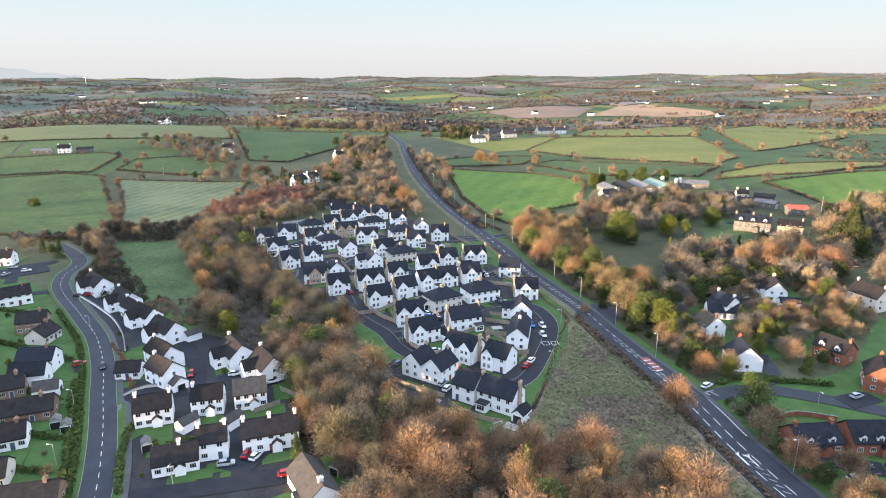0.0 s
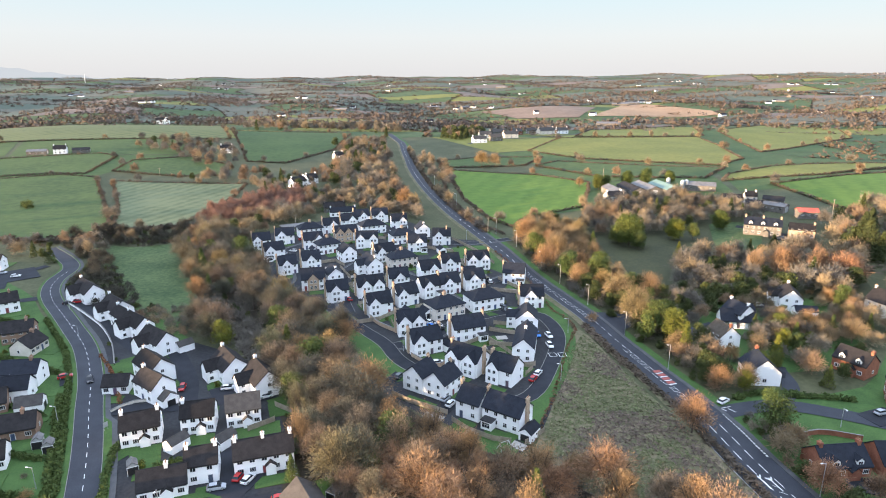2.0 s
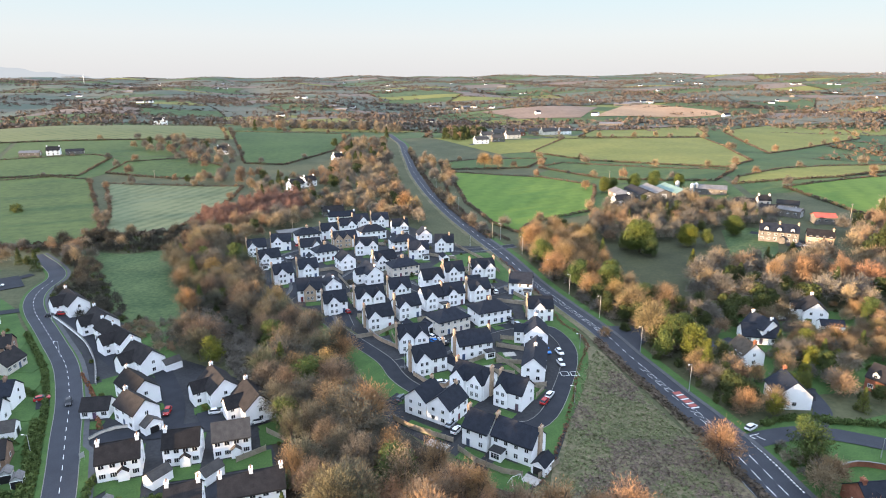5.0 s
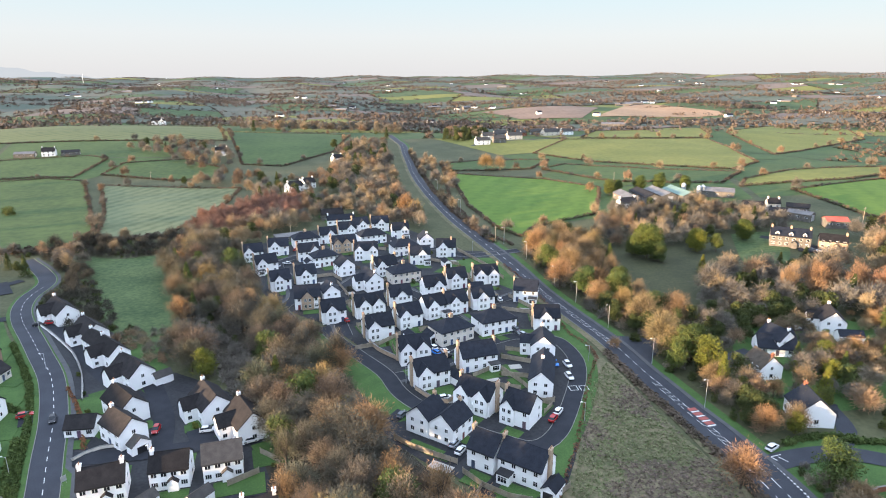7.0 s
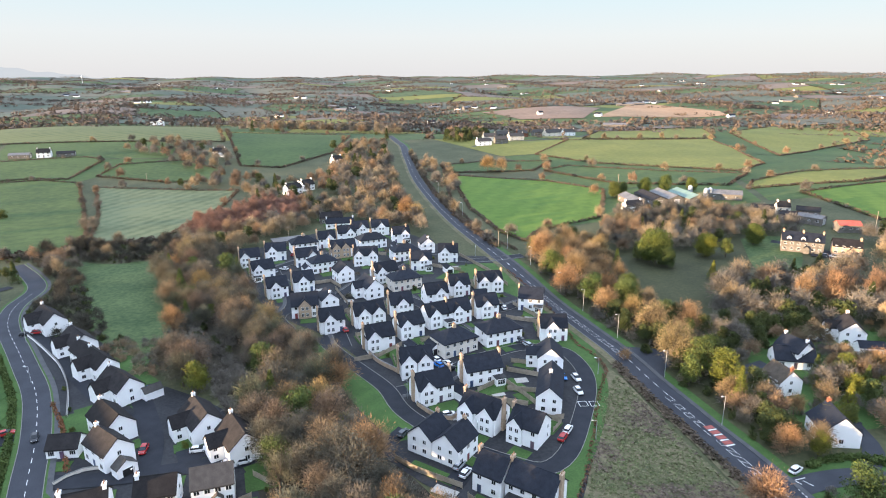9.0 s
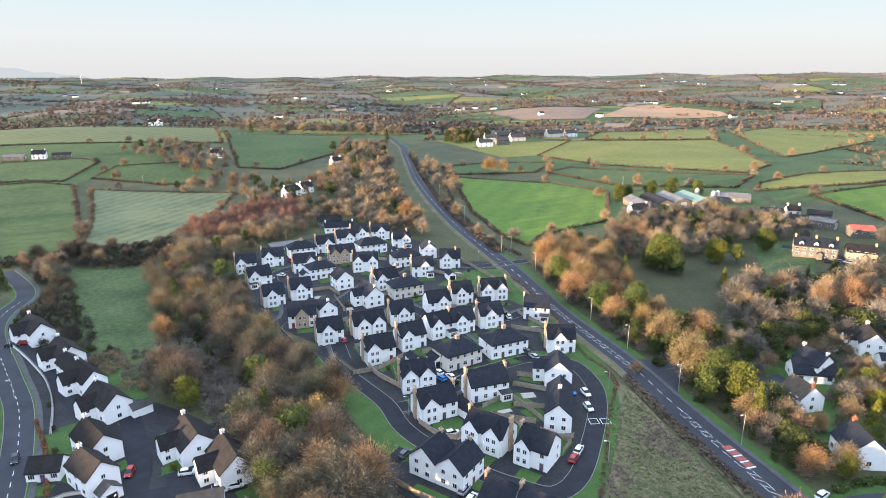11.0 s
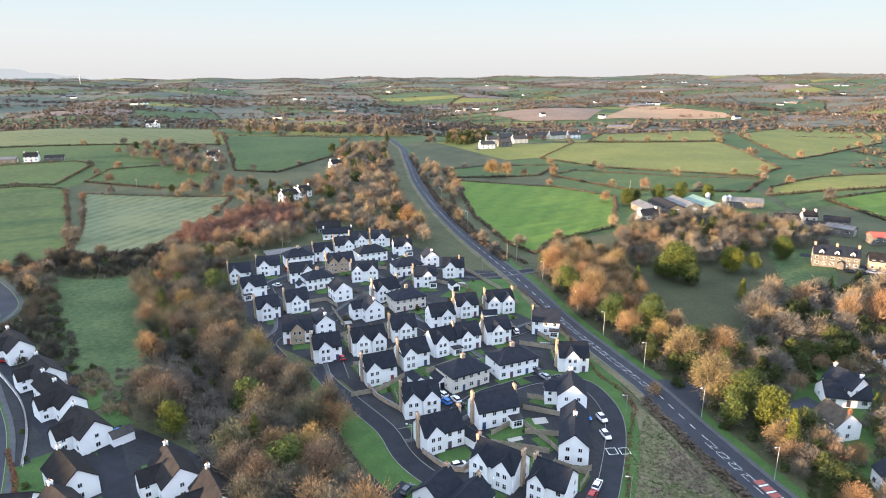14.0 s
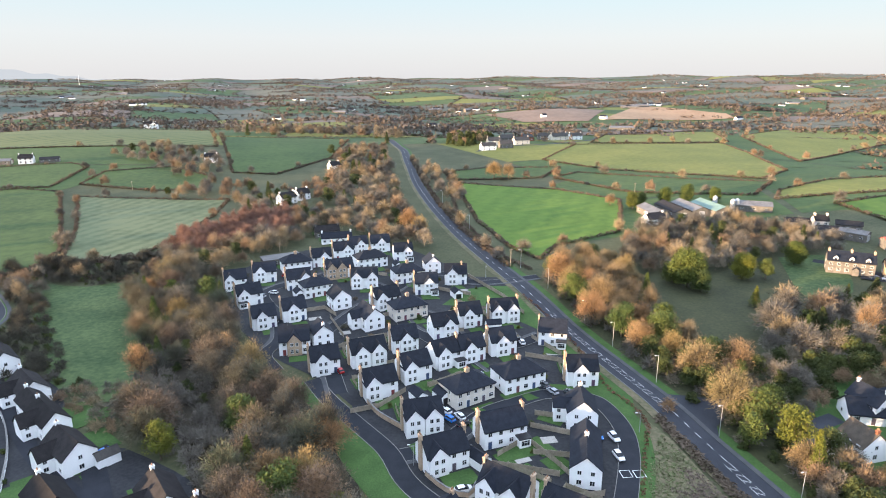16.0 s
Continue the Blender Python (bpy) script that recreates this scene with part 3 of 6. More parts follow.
# ---- houses ----
def gable_prism(bm, x0, x1, y0, y1, z, rz, along_x=True):
    """Walls with two gables, open below the roof slabs."""
    if along_x:
        ym = (y0 + y1) / 2
        v = [(x0, y0, -0.6), (x1, y0, -0.6), (x1, y1, -0.6), (x0, y1, -0.6), (x0, y0, z), (x1, y0, z), (x1, y1, z), (x0, y1, z), (x0, ym, rz), (x1, ym, rz)]
        f = [(0, 1, 5, 4), (2, 3, 7, 6), (1, 2, 6, 9, 5), (3, 0, 4, 8, 7), (4, 5, 9, 8), (6, 7, 8, 9)]
    else:
        xm = (x0 + x1) / 2
        v = [(x0, y0, -0.6), (x1, y0, -0.6), (x1, y1, -0.6), (x0, y1, -0.6), (x0, y0, z), (x1, y0, z), (x1, y1, z), (x0, y1, z), (xm, y0, rz), (xm, y1, rz)]
        f = [(0, 1, 5, 8, 4), (1, 2, 6, 5), (2, 3, 7, 9, 6), (3, 0, 4, 7), (5, 6, 9, 8), (7, 4, 8, 9)]
    add_solid(bm, v, f)


def roof_slabs(bm, x0, x1, y0, y1, z, rz, along_x=True, over=0.25, thick=0.2):
    """A pitched roof of even thickness with overhangs, one folded slab."""
    if not along_x:
        x0, x1, y0, y1 = y0, y1, x0, x1
    ym, s = (y0 + y1) / 2, (rz - z) / ((y1 - y0) / 2)
    ze = z - over * s + 0.06
    prof = [(y0 - over, ze), (ym, rz + 0.06), (y1 + over, ze), (y1 + over, ze + thick), (ym + 0.14, rz + thick + 0.02), (ym + 0.1, rz + thick + 0.16), (ym - 0.1, rz + thick + 0.16), (ym - 0.14, rz + thick + 0.02), (y0 - over, ze + thick)]
    rings = []
    for x in (x0 - over, x1 + over):
        rings.append([bm.verts.new((x, y, q) if along_x else (y, x, q)) for y, q in prof])
    n = len(prof)
    for k in range(n):
        bm.faces.new((rings[0][k], rings[0][(k + 1) % n], rings[1][(k + 1) % n], rings[1][k]))
    for r in rings:
        bm.faces.new((r[0], r[1], r[7], r[8]))
        bm.faces.new((r[1], r[2], r[3], r[4]))
        bm.faces.new((r[1], r[4], r[5], r[6], r[7]))


def lattice(bm, xs, zs, solid, depth):
    """A flat frame of cells in one piece: solid(i, j) says which cells are filled."""
    vs = {}

    def at(i, j):
        if (i, j) not in vs:
            vs[(i, j)] = bm.verts.new((xs[i], 0, zs[j]))
        return vs[(i, j)]

    fs = [bm.faces.new((at(i, j), at(i + 1, j), at(i + 1, j + 1), at(i, j + 1))) for i in range(len(xs) - 1) for j in range(len(zs) - 1) if solid(i, j)]
    r = bmesh.ops.extrude_face_region(bm, geom=fs)
    for v in r["geom"]:
        if isinstance(v, bmesh.types.BMVert):
            v.co.y -= depth
    for v in bm.verts:
        v.co.y += depth / 2


def loft(bm, rings):
    prev = None
    for ring in rings:
        vs = [bm.verts.new(p) for p in ring]
        if prev:
            for k in range(len(vs)):
                bm.faces.new((prev[k], prev[(k + 1) % len(vs)], vs[(k + 1) % len(vs)], vs[k]))
        else:
            bm.faces.new(list(reversed(vs)))
        prev = vs
    bm.faces.new(prev)


def fix(bm):
    bmesh.ops.recalc_face_normals(bm, faces=bm.faces)
    return bm


SHARED = {}


def window_meshes(w, h, bars):
    key = (round(w, 2), round(h, 2), bars)
    if key not in SHARED:
        bm = bmesh.new()
        xs = [-w / 2]
        for k in range(bars + 2):
            c = -w / 2 + w * k / (bars + 1)
            xs += [c + 0.09] if k == 0 else [c - 0.09, c] if k == bars + 1 else [c - 0.035, c + 0.035]
        zs = [0, 0.1, h * 0.62, h * 0.62 + 0.06, h - 0.09, h] if h > 1.3 else [0, 0.1, h - 0.09, h]
        lattice(bm, xs, zs, lambda i, j: i % 2 == 0 or j % 2 == 0, 0.12)
        f = from_bm("window", bm, M_FRAME)
        bm = bmesh.new()
        add_box(bm, 0, 0.0, 0.08, w - 0.16, 0.03, h - 0.16)
        p = from_bm("pane", bm, M_GLASS)
        SHARED[key] = (f, p)
    return SHARED[key]


def window(parent, x, y, z, w, h, turn=0.0, bars=1):
    f, p = window_meshes(w, h, bars)
    o = link("window", f, parent, Matrix.Translation((x, y, z)) @ Matrix.Rotation(turn, 4, 'Z'))
    link("pane", p, o)
    return o


def door(parent, x, y, z=0.0, w=1.0, h=2.1, turn=0.0, mat=None, name="door"):
    key = ("door", w, h, (mat or M_DOOR).name)
    if key not in SHARED:
        bm = bmesh.new()
        add_box(bm, 0, 0, 0, w, 0.1, h)
        bmesh.ops.inset_region(bm, faces=[f for f in bm.faces if f.normal.y < -0.9], thickness=0.14, depth=-0.03)
        a = from_bm(name, bm, mat or M_DOOR)
        bm = bmesh.new()
        lattice(bm, [-w / 2 - 0.11, -w / 2 - 0.005, w / 2 + 0.005, w / 2 + 0.11], [0, h + 0.005, h + 0.12], lambda i, j: i % 2 == 0 or j == 1, 0.14)
        SHARED[key] = (a, from_bm("door_frame", bm, M_FRAME))
    a, b = SHARED[key]
    o = link(name, a, parent, Matrix.Translation((x, y, z)) @ Matrix.Rotation(turn, 4, 'Z'))
    link("door_frame", b, o)
    return o


def chimney(parent, x, y, z0, z1, sx=0.9, sy=1.4, mat=None):
    bm = bmesh.new()
    hh = z1 - z0
    rings = [[(ax * (sx / 2 + g), ay * (sy / 2 + g), q) for ax, ay in ((-1, -1), (1, -1), (1, 1), (-1, 1))] for g, q in ((0, 0), (0, hh - 0.34), (0.1, hh - 0.3), (0.1, hh - 0.14), (0.0, hh - 0.1), (0.0, hh))]
    loft(bm, rings)
    o = link("chimney", from_bm("chimney", bm, mat or M_BUFF), parent, Matrix.Translation((x, y, z0)))
    for k in (-1, 1):
        if ("pot",) not in SHARED:
            bm = bmesh.new()
            add_tube(bm, (0, 0, 0), (0, 0, 0.45), 0.15, 0.12, 8)
            SHARED[("pot",)] = from_bm("chimney_pot", bm, M_POT)
        link("chimney_pot", SHARED[("pot",)], o, Matrix.Translation((0, k * sy * 0.25, z1 - z0)))
    return o


def gutters(parent, x0, x1, y, z):
    bm = bmesh.new()
    add_box(bm, (x0 + x1) / 2, y, z, x1 - x0, 0.14, 0.12)
    part("gutter", bm, M_DARKTRIM, parent)


def root(name, x, y, ang, label, category, group=""):
    o = new(name)
    o.matrix_basis = Matrix.Translation((x, y, terrain(x, y) + 0.12)) @ Matrix.Rotation(radians(ang), 4, 'Z')
    return tagged(o, label, category, group)


GARDENS = []


def garden(h, L, D):
    """Remember where the lawns before and behind a house lie."""
    m = h.matrix_basis
    for y0, y1, w in ((D / 2 + 1.2, D / 2 + 6.5, L * 0.9), (-D / 2 - 5.6, -D / 2 - 1.4, L * 0.62)):
        c = m @ Vector((0 if y0 > 0 else L * 0.12, (y0 + y1) / 2, 0))
        GARDENS.append((c.x, c.y, m, w, y1 - y0))


def estate_house(x, y, ang, L=9.5, D=8.0, gables=(-1,), stacks=(-1,), front=None, wall=None, roof=None, porch=0, eaves=5.0, label=""):
    """A two-storey rendered house whose front middle stands at x, y; gables: places of front gables along the front (-1 to 1)."""
    c, s = math.cos(radians(ang)), math.sin(radians(ang))
    wall, roof = wall or M_WHITE, roof or M_SLATE
    L, D = L + 0.8, D
    h = root("house", x - s * D / 2, y + c * D / 2, ang, label or "white rendered two-storey house with dark slate roof and front gable", "house", "estate houses")
    rz = eaves + D / 2 * 0.86
    bm = bmesh.new()
    gable_prism(bm, -L / 2, L / 2, -D / 2, D / 2, eaves, rz)
    part("wall", fix(bm), wall, h)
    bm = bmesh.new()
    roof_slabs(bm, -L / 2, L / 2, -D / 2, D / 2, eaves, rz)
    part("roof", fix(bm), roof, h)
    gutters(h, -L / 2, L / 2, -D / 2 - 0.3, eaves - 0.25)
    gw = min(4.9, L * 0.5)
    for g in gables:
        gx = g * (L / 2 - gw / 2)
        grz = eaves + gw / 2 * 1.12
        bm = bmesh.new()
        gable_prism(bm, gx - gw / 2, gx + gw / 2, -D / 2 - 0.9, 0, eaves, grz, False)
        part("front_gable", fix(bm), front or wall, h)
        bm = bmesh.new()
        roof_slabs(bm, gx - gw / 2, gx + gw / 2, -D / 2 - 0.9, 0.2, eaves, grz, False, 0.2)
        part("gable_roof", fix(bm), roof, h)
        for st in (0, 1):
            for k in (-1, 1):
                window(h, gx + k * 0.85, -D / 2 - 0.92, 0.9 + st * 2.6, 1.0, 1.4 if not st else 1.25, 0)
    used = [g * (L / 2 - gw / 2) for g in gables]
    n = max(2, int(L / 2.6))
    placed = False
    for k in range(n):
        wx = -L / 2 + L * (k + 0.5) / n
        if any(abs(wx - u) < gw / 2 + 0.4 for u in used):
            continue
        window(h, wx, -D / 2 - 0.02, 3.5, 1.1, 1.2)
        if not placed:
            door(h, wx, -D / 2 - 0.04)
            placed = True
        else:
            window(h, wx, -D / 2 - 0.02, 0.9, 1.2, 1.35)
    for sx in (-1, 1):
        window(h, sx * (L / 2 + 0.02), D * 0.24, 3.5, 0.7, 1.1, sx * math.pi / 2, 0)
        window(h, sx * (L / 2 + 0.02), D * 0.24, 0.95, 0.7, 1.1, sx * math.pi / 2, 0)
    garden(h, L, D)
    for st in stacks:
        chimney(h, st * (L / 2 + 0.28), -0.9 * 0, 0, rz + 1.15, 0.62, 1.5)
    if porch:
        px = porch * (L / 2 - 1.7)
        bm = bmesh.new()
        add_box(bm, px, -D / 2 - 1.3, -0.3, 3.2, 2.6, 2.8)
        pb = part("sun_room", bm, wall, h)
        bm = bmesh.new()
        add_box(bm, px, -D / 2 - 1.35, 2.5, 3.6, 2.9, 0.22)
        part("flat_roof", bm, M_DARKTRIM, pb)
        window(pb, px, -D / 2 - 2.62, 0.6, 2.4, 1.6, 0, 2)
    return h


def hip_house(x, y, ang, L=14.0, D=9.0, wall=None, eaves=5.0, stack=0.0, label="white semi-detached house pair with dark hipped slate roof"):
    c, s = math.cos(radians(ang)), math.sin(radians(ang))
    h = root("house", x - s * D / 2, y + c * D / 2, ang, label, "house", "estate houses")
    bm = bmesh.new()
    add_box(bm, 0, 0, -0.6, L, D, eaves + 0.6)
    part("wall", bm, wall or M_WHITE, h)
    rz, o = eaves + D / 2 * 0.72, 0.4
    bm = bmesh.new()
    v = [(-L / 2 - o, -D / 2 - o, eaves), (L / 2 + o, -D / 2 - o, eaves), (L / 2 + o, D / 2 + o, eaves), (-L / 2 - o, D / 2 + o, eaves)]
    v += [(a, b, z + 0.18) for a, b, z in v] + [(-L / 2 + D / 2, 0, rz), (L / 2 - D / 2, 0, rz)]
    add_solid(bm, v, [(3, 2, 1, 0), (0, 1, 5, 4), (1, 2, 6, 5), (2, 3, 7, 6), (3, 0, 4, 7), (4, 5, 9, 8), (5, 6, 9), (6, 7, 8, 9), (7, 4, 8)])
    part("roof", fix(bm), M_SLATE, h)
    gutters(h, -L / 2, L / 2, -D / 2 - o - 0.08, eaves - 0.1)
    n = 5
    garden(h, L, D)
    for k in range(n):
        wx = -L / 2 + L * (k + 0.5) / n
        window(h, wx, -D / 2 - 0.02, 3.5, 1.1, 1.2)
        if k in (1, 3):
            door(h, wx, -D / 2 - 0.04)
        else:
            window(h, wx, -D / 2 - 0.02, 0.9, 1.5, 1.4)
    for sx in (-1, 1):
        for st in (0.95, 3.5):
            window(h, sx * (L / 2 + 0.02), -1.2, st, 0.8, 1.1, sx * math.pi / 2, 0)
    chimney(h, stack, 0, eaves + 1, rz + 1.2, 1.3, 0.8)
    return h


def end_house(x, y, ang, W=8.0, D=11.0, wall=None, roof=None, stacks=(1,), eaves=5.0, label="white rendered house showing its gable end under slate", wing=0, windows=2, group="estate houses", stack_mat=None, pitch=0.86):
    """A house whose gable end faces x, y; the ridge runs back from it."""
    c, s = math.cos(radians(ang)), math.sin(radians(ang))
    wall, roof = wall or M_WHITE, roof or M_SLATE
    h = root("house", x - s * D / 2, y + c * D / 2, ang, label, "house", group)
    rz = eaves + W / 2 * pitch
    bm = bmesh.new()
    gable_prism(bm, -W / 2, W / 2, -D / 2, D / 2, eaves, rz, False)
    part("wall", fix(bm), wall, h)
    bm = bmesh.new()
    roof_slabs(bm, -W / 2, W / 2, -D / 2, D / 2, eaves, rz, False)
    part("roof", fix(bm), roof, h)
    for k in range(windows):
        wx = (k - (windows - 1) / 2) * W * 0.42
        window(h, wx, -D / 2 - 0.02, 0.9, 1.2, 1.3)
        if eaves > 4:
            window(h, wx, -D / 2 - 0.02, 3.5, 1.0, 1.15)
    for sx in (-1, 1):
        for k in range(3):
            wy = -D / 2 + D * (k + 0.5) / 3
            if k == 1:
                door(h, sx * (W / 2 + 0.03), wy, 0, 1.0, 2.1, sx * math.pi / 2)
            else:
                window(h, sx * (W / 2 + 0.02), wy, 0.9, 1.3, 1.3, sx * math.pi / 2)
            if eaves > 4:
                window(h, sx * (W / 2 + 0.02), wy, 3.5, 1.1, 1.15, sx * math.pi / 2)
    for st in stacks:
        chimney(h, 0, st * (D / 2 - 0.5), eaves + 1, rz + 1.1, 0.9, 0.65, stack_mat or wall)
    if group == "village houses":
        garden(h, W, D)
    if wing:
        bm = bmesh.new()
        wx = wing * (W / 2 + 1.6)
        gable_prism(bm, min(0, wx * 1.0 + wing * 1.8), max(0, wx + wing * 1.8), -D * 0.1, D * 0.34, eaves - 0.6, eaves - 0.6 + D * 0.2)
        wg = part("wing", fix(bm), wall, h)
        bm = bmesh.new()
        roof_slabs(bm, min(0, wx + wing * 1.8), max(0, wx + wing * 1.8), -D * 0.1, D * 0.34, eaves - 0.6, eaves - 0.6 + D * 0.2)
        part("wing_roof", fix(bm), roof, wg)
        window(wg, wx + wing * 0.4, -D * 0.1 - 0.02, 0.9, 1.2, 1.2)
        window(wg, wx + wing * 0.4, -D * 0.1 - 0.02, 3.0, 1.0, 1.1)
    return h


def long_house(x, y, ang, L, D=7.5, eaves=4.9, wall=None, roof=None, stacks=(-1, 1), n=4, label="white rendered house with a brown tiled roof", dormers=0, group="village houses", stack_mat=None, pitch=0.8, porch=True):
    """A house centred at x, y with its ridge along ang."""
    wall, roof = wall or M_WHITE, roof or M_TILE
    h = root("house", x, y, ang, label, "house", group)
    rz = eaves + D / 2 * pitch
    bm = bmesh.new()
    gable_prism(bm, -L / 2, L / 2, -D / 2, D / 2, eaves, rz)
    part("wall", fix(bm), wall, h)
    bm = bmesh.new()
    roof_slabs(bm, -L / 2, L / 2, -D / 2, D / 2, eaves, rz)
    part("roof", fix(bm), roof, h)
    gutters(h, -L / 2, L / 2, -D / 2 - 0.3, eaves - 0.25)
    if group == "village houses":
        garden(h, L, D)
    for side, turn in ((-1, 0),) if group == "far houses" else ((-1, 0), (1, math.pi)):
        for k in range(n):
            wx = -L / 2 + L * (k + 0.5) / n
            if k == n // 2:
                door(h, wx, side * (D / 2 + 0.03), 0, 1.0, 2.1, turn)
            else:
                window(h, wx, side * (D / 2 + 0.02), 0.9, 1.5, 1.3, turn, 2)
            if eaves > 4:
                window(h, wx, side * (D / 2 + 0.02), 3.45, 1.3, 1.15, turn)
    for sx in (-1, 1):
        window(h, sx * (L / 2 + 0.02), 0.6, 0.95, 0.9, 1.1, sx * math.pi / 2, 0)
        if eaves > 4:
            window(h, sx * (L / 2 + 0.02), 0.6, 3.5, 0.9, 1.1, sx * math.pi / 2, 0)
    for st in stacks:
        chimney(h, st * (L / 2 - 0.5), 0, eaves + 1, rz + 1.2, 0.8, 1.2, stack_mat or wall)
    for k in range(dormers):
        dx = -L / 2 + L * (k + 0.5) / dormers
        bm = bmesh.new()
        gable_prism(bm, dx - 0.9, dx + 0.9, -D / 2 + 0.3, -0.2, eaves + 1.4, eaves + 2.2, False)
        dm = part("dormer", fix(bm), M_FRAME, h)
        bm = bmesh.new()
        roof_slabs(bm, dx - 0.9, dx + 0.9, -D / 2 + 0.3, -0.2, eaves + 1.4, eaves + 2.2, False, 0.15, 0.12)
        part("dormer_roof", fix(bm), roof, dm)
        window(dm, dx, -D / 2 + 0.27, eaves + 0.35, 1.2, 1.0)
    if porch:
        bm = bmesh.new()
        gable_prism(bm, L * 0.1 - 1.2, L * 0.1 + 1.2, -D / 2 - 1.2, -D / 2 + 0.4, 2.3, 3.3, False)
        pp = part("porch", fix(bm), wall, h)
        bm = bmesh.new()
        roof_slabs(bm, L * 0.1 - 1.2, L * 0.1 + 1.2, -D / 2 - 1.2, -D / 2 + 0.4, 2.3, 3.3, False, 0.15, 0.12)
        part("porch_roof", fix(bm), roof, pp)
    return h


def garage(x, y, ang, W=3.6, D=5.5, wall=None, roof=None, label="small white garage with pitched slate roof"):
    g = root("garage", x, y, ang, label, "garage", "garages")
    bm = bmesh.new()
    gable_prism(bm, -W / 2, W / 2, -D / 2, D / 2, 2.4, 2.4 + W * 0.36, False)
    part("wall", fix(bm), wall or M_WHITE, g)
    bm = bmesh.new()
    roof_slabs(bm, -W / 2, W / 2, -D / 2, D / 2, 2.4, 2.4 + W * 0.36, False, 0.15, 0.12)
    part("roof", fix(bm), roof or M_SLATE, g)
    door(g, 0, -D / 2 - 0.03, 0, 2.4, 2.05, 0, M_DARKTRIM, "garage_door")
    window(g, W / 2 + 0.02, 0.5, 1.0, 0.8, 0.8, math.pi / 2, 0)
    return g


def barn(x, y, ang, L, D=11.0, eaves=4.0, roof=None, wall=None, label="farm shed with a grey metal sheet roof"):
    b = root("farm_shed", x, y, ang, label, "shed", "farm sheds")
    bm = bmesh.new()
    gable_prism(bm, -L / 2, L / 2, -D / 2, D / 2, eaves, eaves + D * 0.2)
    part("wall", fix(bm), wall or M_GREYSTONE, b)
    bm = bmesh.new()
    roof_slabs(bm, -L / 2, L / 2, -D / 2, D / 2, eaves, eaves + D * 0.2, True, 0.3, 0.12)
    part("roof", fix(bm), roof or M_SHEET, b)
    door(b, L / 2 + 0.04, 0, 0, 3.2, 3.2, math.pi / 2, M_STEEL, "sliding_door")
    for k in range(3):
        window(b, -L / 2 + L * (k + 0.5) / 3, -D / 2 - 0.02, 1.6, 1.6, 0.9)
    return b


# the white estate, row by row from the far end
E = estate_house
E(-85.9, 306.5, 14, 9.5, gables=(-0.6,))
hip_house(-73.8, 320.6, 24, 14)
E(-63.4, 328.8, 22, 8.6, gables=(0.5,))
E(-54.4, 340.2, 20, 9.2, gables=(0.7,))
E(-47.7, 350.1, 22, 8.6, gables=(0.3,))
E(-36.8, 352.2, 14, 9.3, gables=(0.2,))
hip_house(-37.8, 324.9, 26, 15)
E(-51.5, 310.3, 22, 12, gables=(-1, 0.2), front=M_BUFF, label="white house with a buff stone front gable")
E(-23.4, 335.1, 13, 8.6, gables=(0.8,), porch=1, stacks=(0.6,))
hip_house(-18.5, 302.1, 22, 13.5)
E(-38.5, 296, 8, 11, gables=(-1, 1), stacks=(-1,))
E(-67.5, 296.2, 22, 9.8, gables=(1,))
E(-95.8, 296.3, 22, 8.6, gables=(-1,))
E(-83.6, 277, 30, 9.5, gables=(-0.9,), porch=-1)
E(-70.8, 252.5, 26, 8.0, gables=(-0.4,), label="white rendered house with cream side beside the wood")
E(-61.1, 259.7, 24, 8.2, gables=(-0.2,))
hip_house(-57, 286.6, 30, 12.5, 8.5)
end_house(-44.4, 271.2, 29, 7.6, 9, stacks=())
E(-54.5, 230.2, 12, 9.5, 9, gables=(0,), front=M_BUFF, stacks=(), label="large white house with a buff stone centre gable")
end_house(-45.5, 236, 24, 7, 8, stacks=(-1,))
end_house(-29, 250, 30, 7.8, 11, stacks=(-1,), wing=-1)
E(-27.7, 221.1, 22, 11, gables=(-0.7, 0.9))
E(-41.1, 215.6, 20, 8.4, gables=(-0.4,))
E(-21.7, 200.3, 24, 9.2, gables=(-1,))
E(-16.4, 230.8, 18, 8.2, gables=(0.1,))
E(-11.4, 210.4, 26, 8.6, gables=(-1,))
E(-25.6, 271, 30, 10, gables=(-1,), stacks=(-1, 1))
hip_house(-15.8, 259.9, 26, 13.5, wall=M_CREAM, label="cream semi-detached house pair with dark hipped roof")
E(-10.6, 286.5, 8, 9.0, gables=(0.4,), porch=1)
E(2, 297.9, 0, 9.0, gables=(-0.6,), porch=0, stacks=(0.5,))
end_house(-8.2, 313.6, 14, 7.4, 8, stacks=(-1,))
E(6.9, 251.2, 16, 8.0, gables=(-0.4,))
E(20, 254.2, 12, 10, gables=(-1, 1), stacks=(-1, 1))
E(-2.5, 241.6, 20, 8.6, gables=(0.5,), stacks=(1,))
E(-1.5, 219.5, 28, 9.0, gables=(-0.8,), stacks=(), porch=1)
E(6.4, 223, 22, 8.0, gables=(-0.5,))
E(17, 227.5, 18, 8.4, gables=(-0.3,))
E(34.2, 233.5, -12, 8.8, gables=(), stacks=(-1,), porch=1, label="white house with a flat-roofed sun room in front")
hip_house(21.2, 203.6, 24, 14.0, 9.5)
hip_house(5.8, 196.4, 32, 13.5, 9.5, wall=M_CREAM, label="cream semi-detached house pair with dark hipped roof")
E(38.8, 205.6, 0, 8.6, gables=(-0.3,), stacks=(-1,))
E(-8.5, 181.4, 15, 9.6, gables=(-1, 0.9), stacks=(-1,))
E(-2.3, 165.2, 24, 10.2, gables=(-0.9,), stacks=(-1, 1))
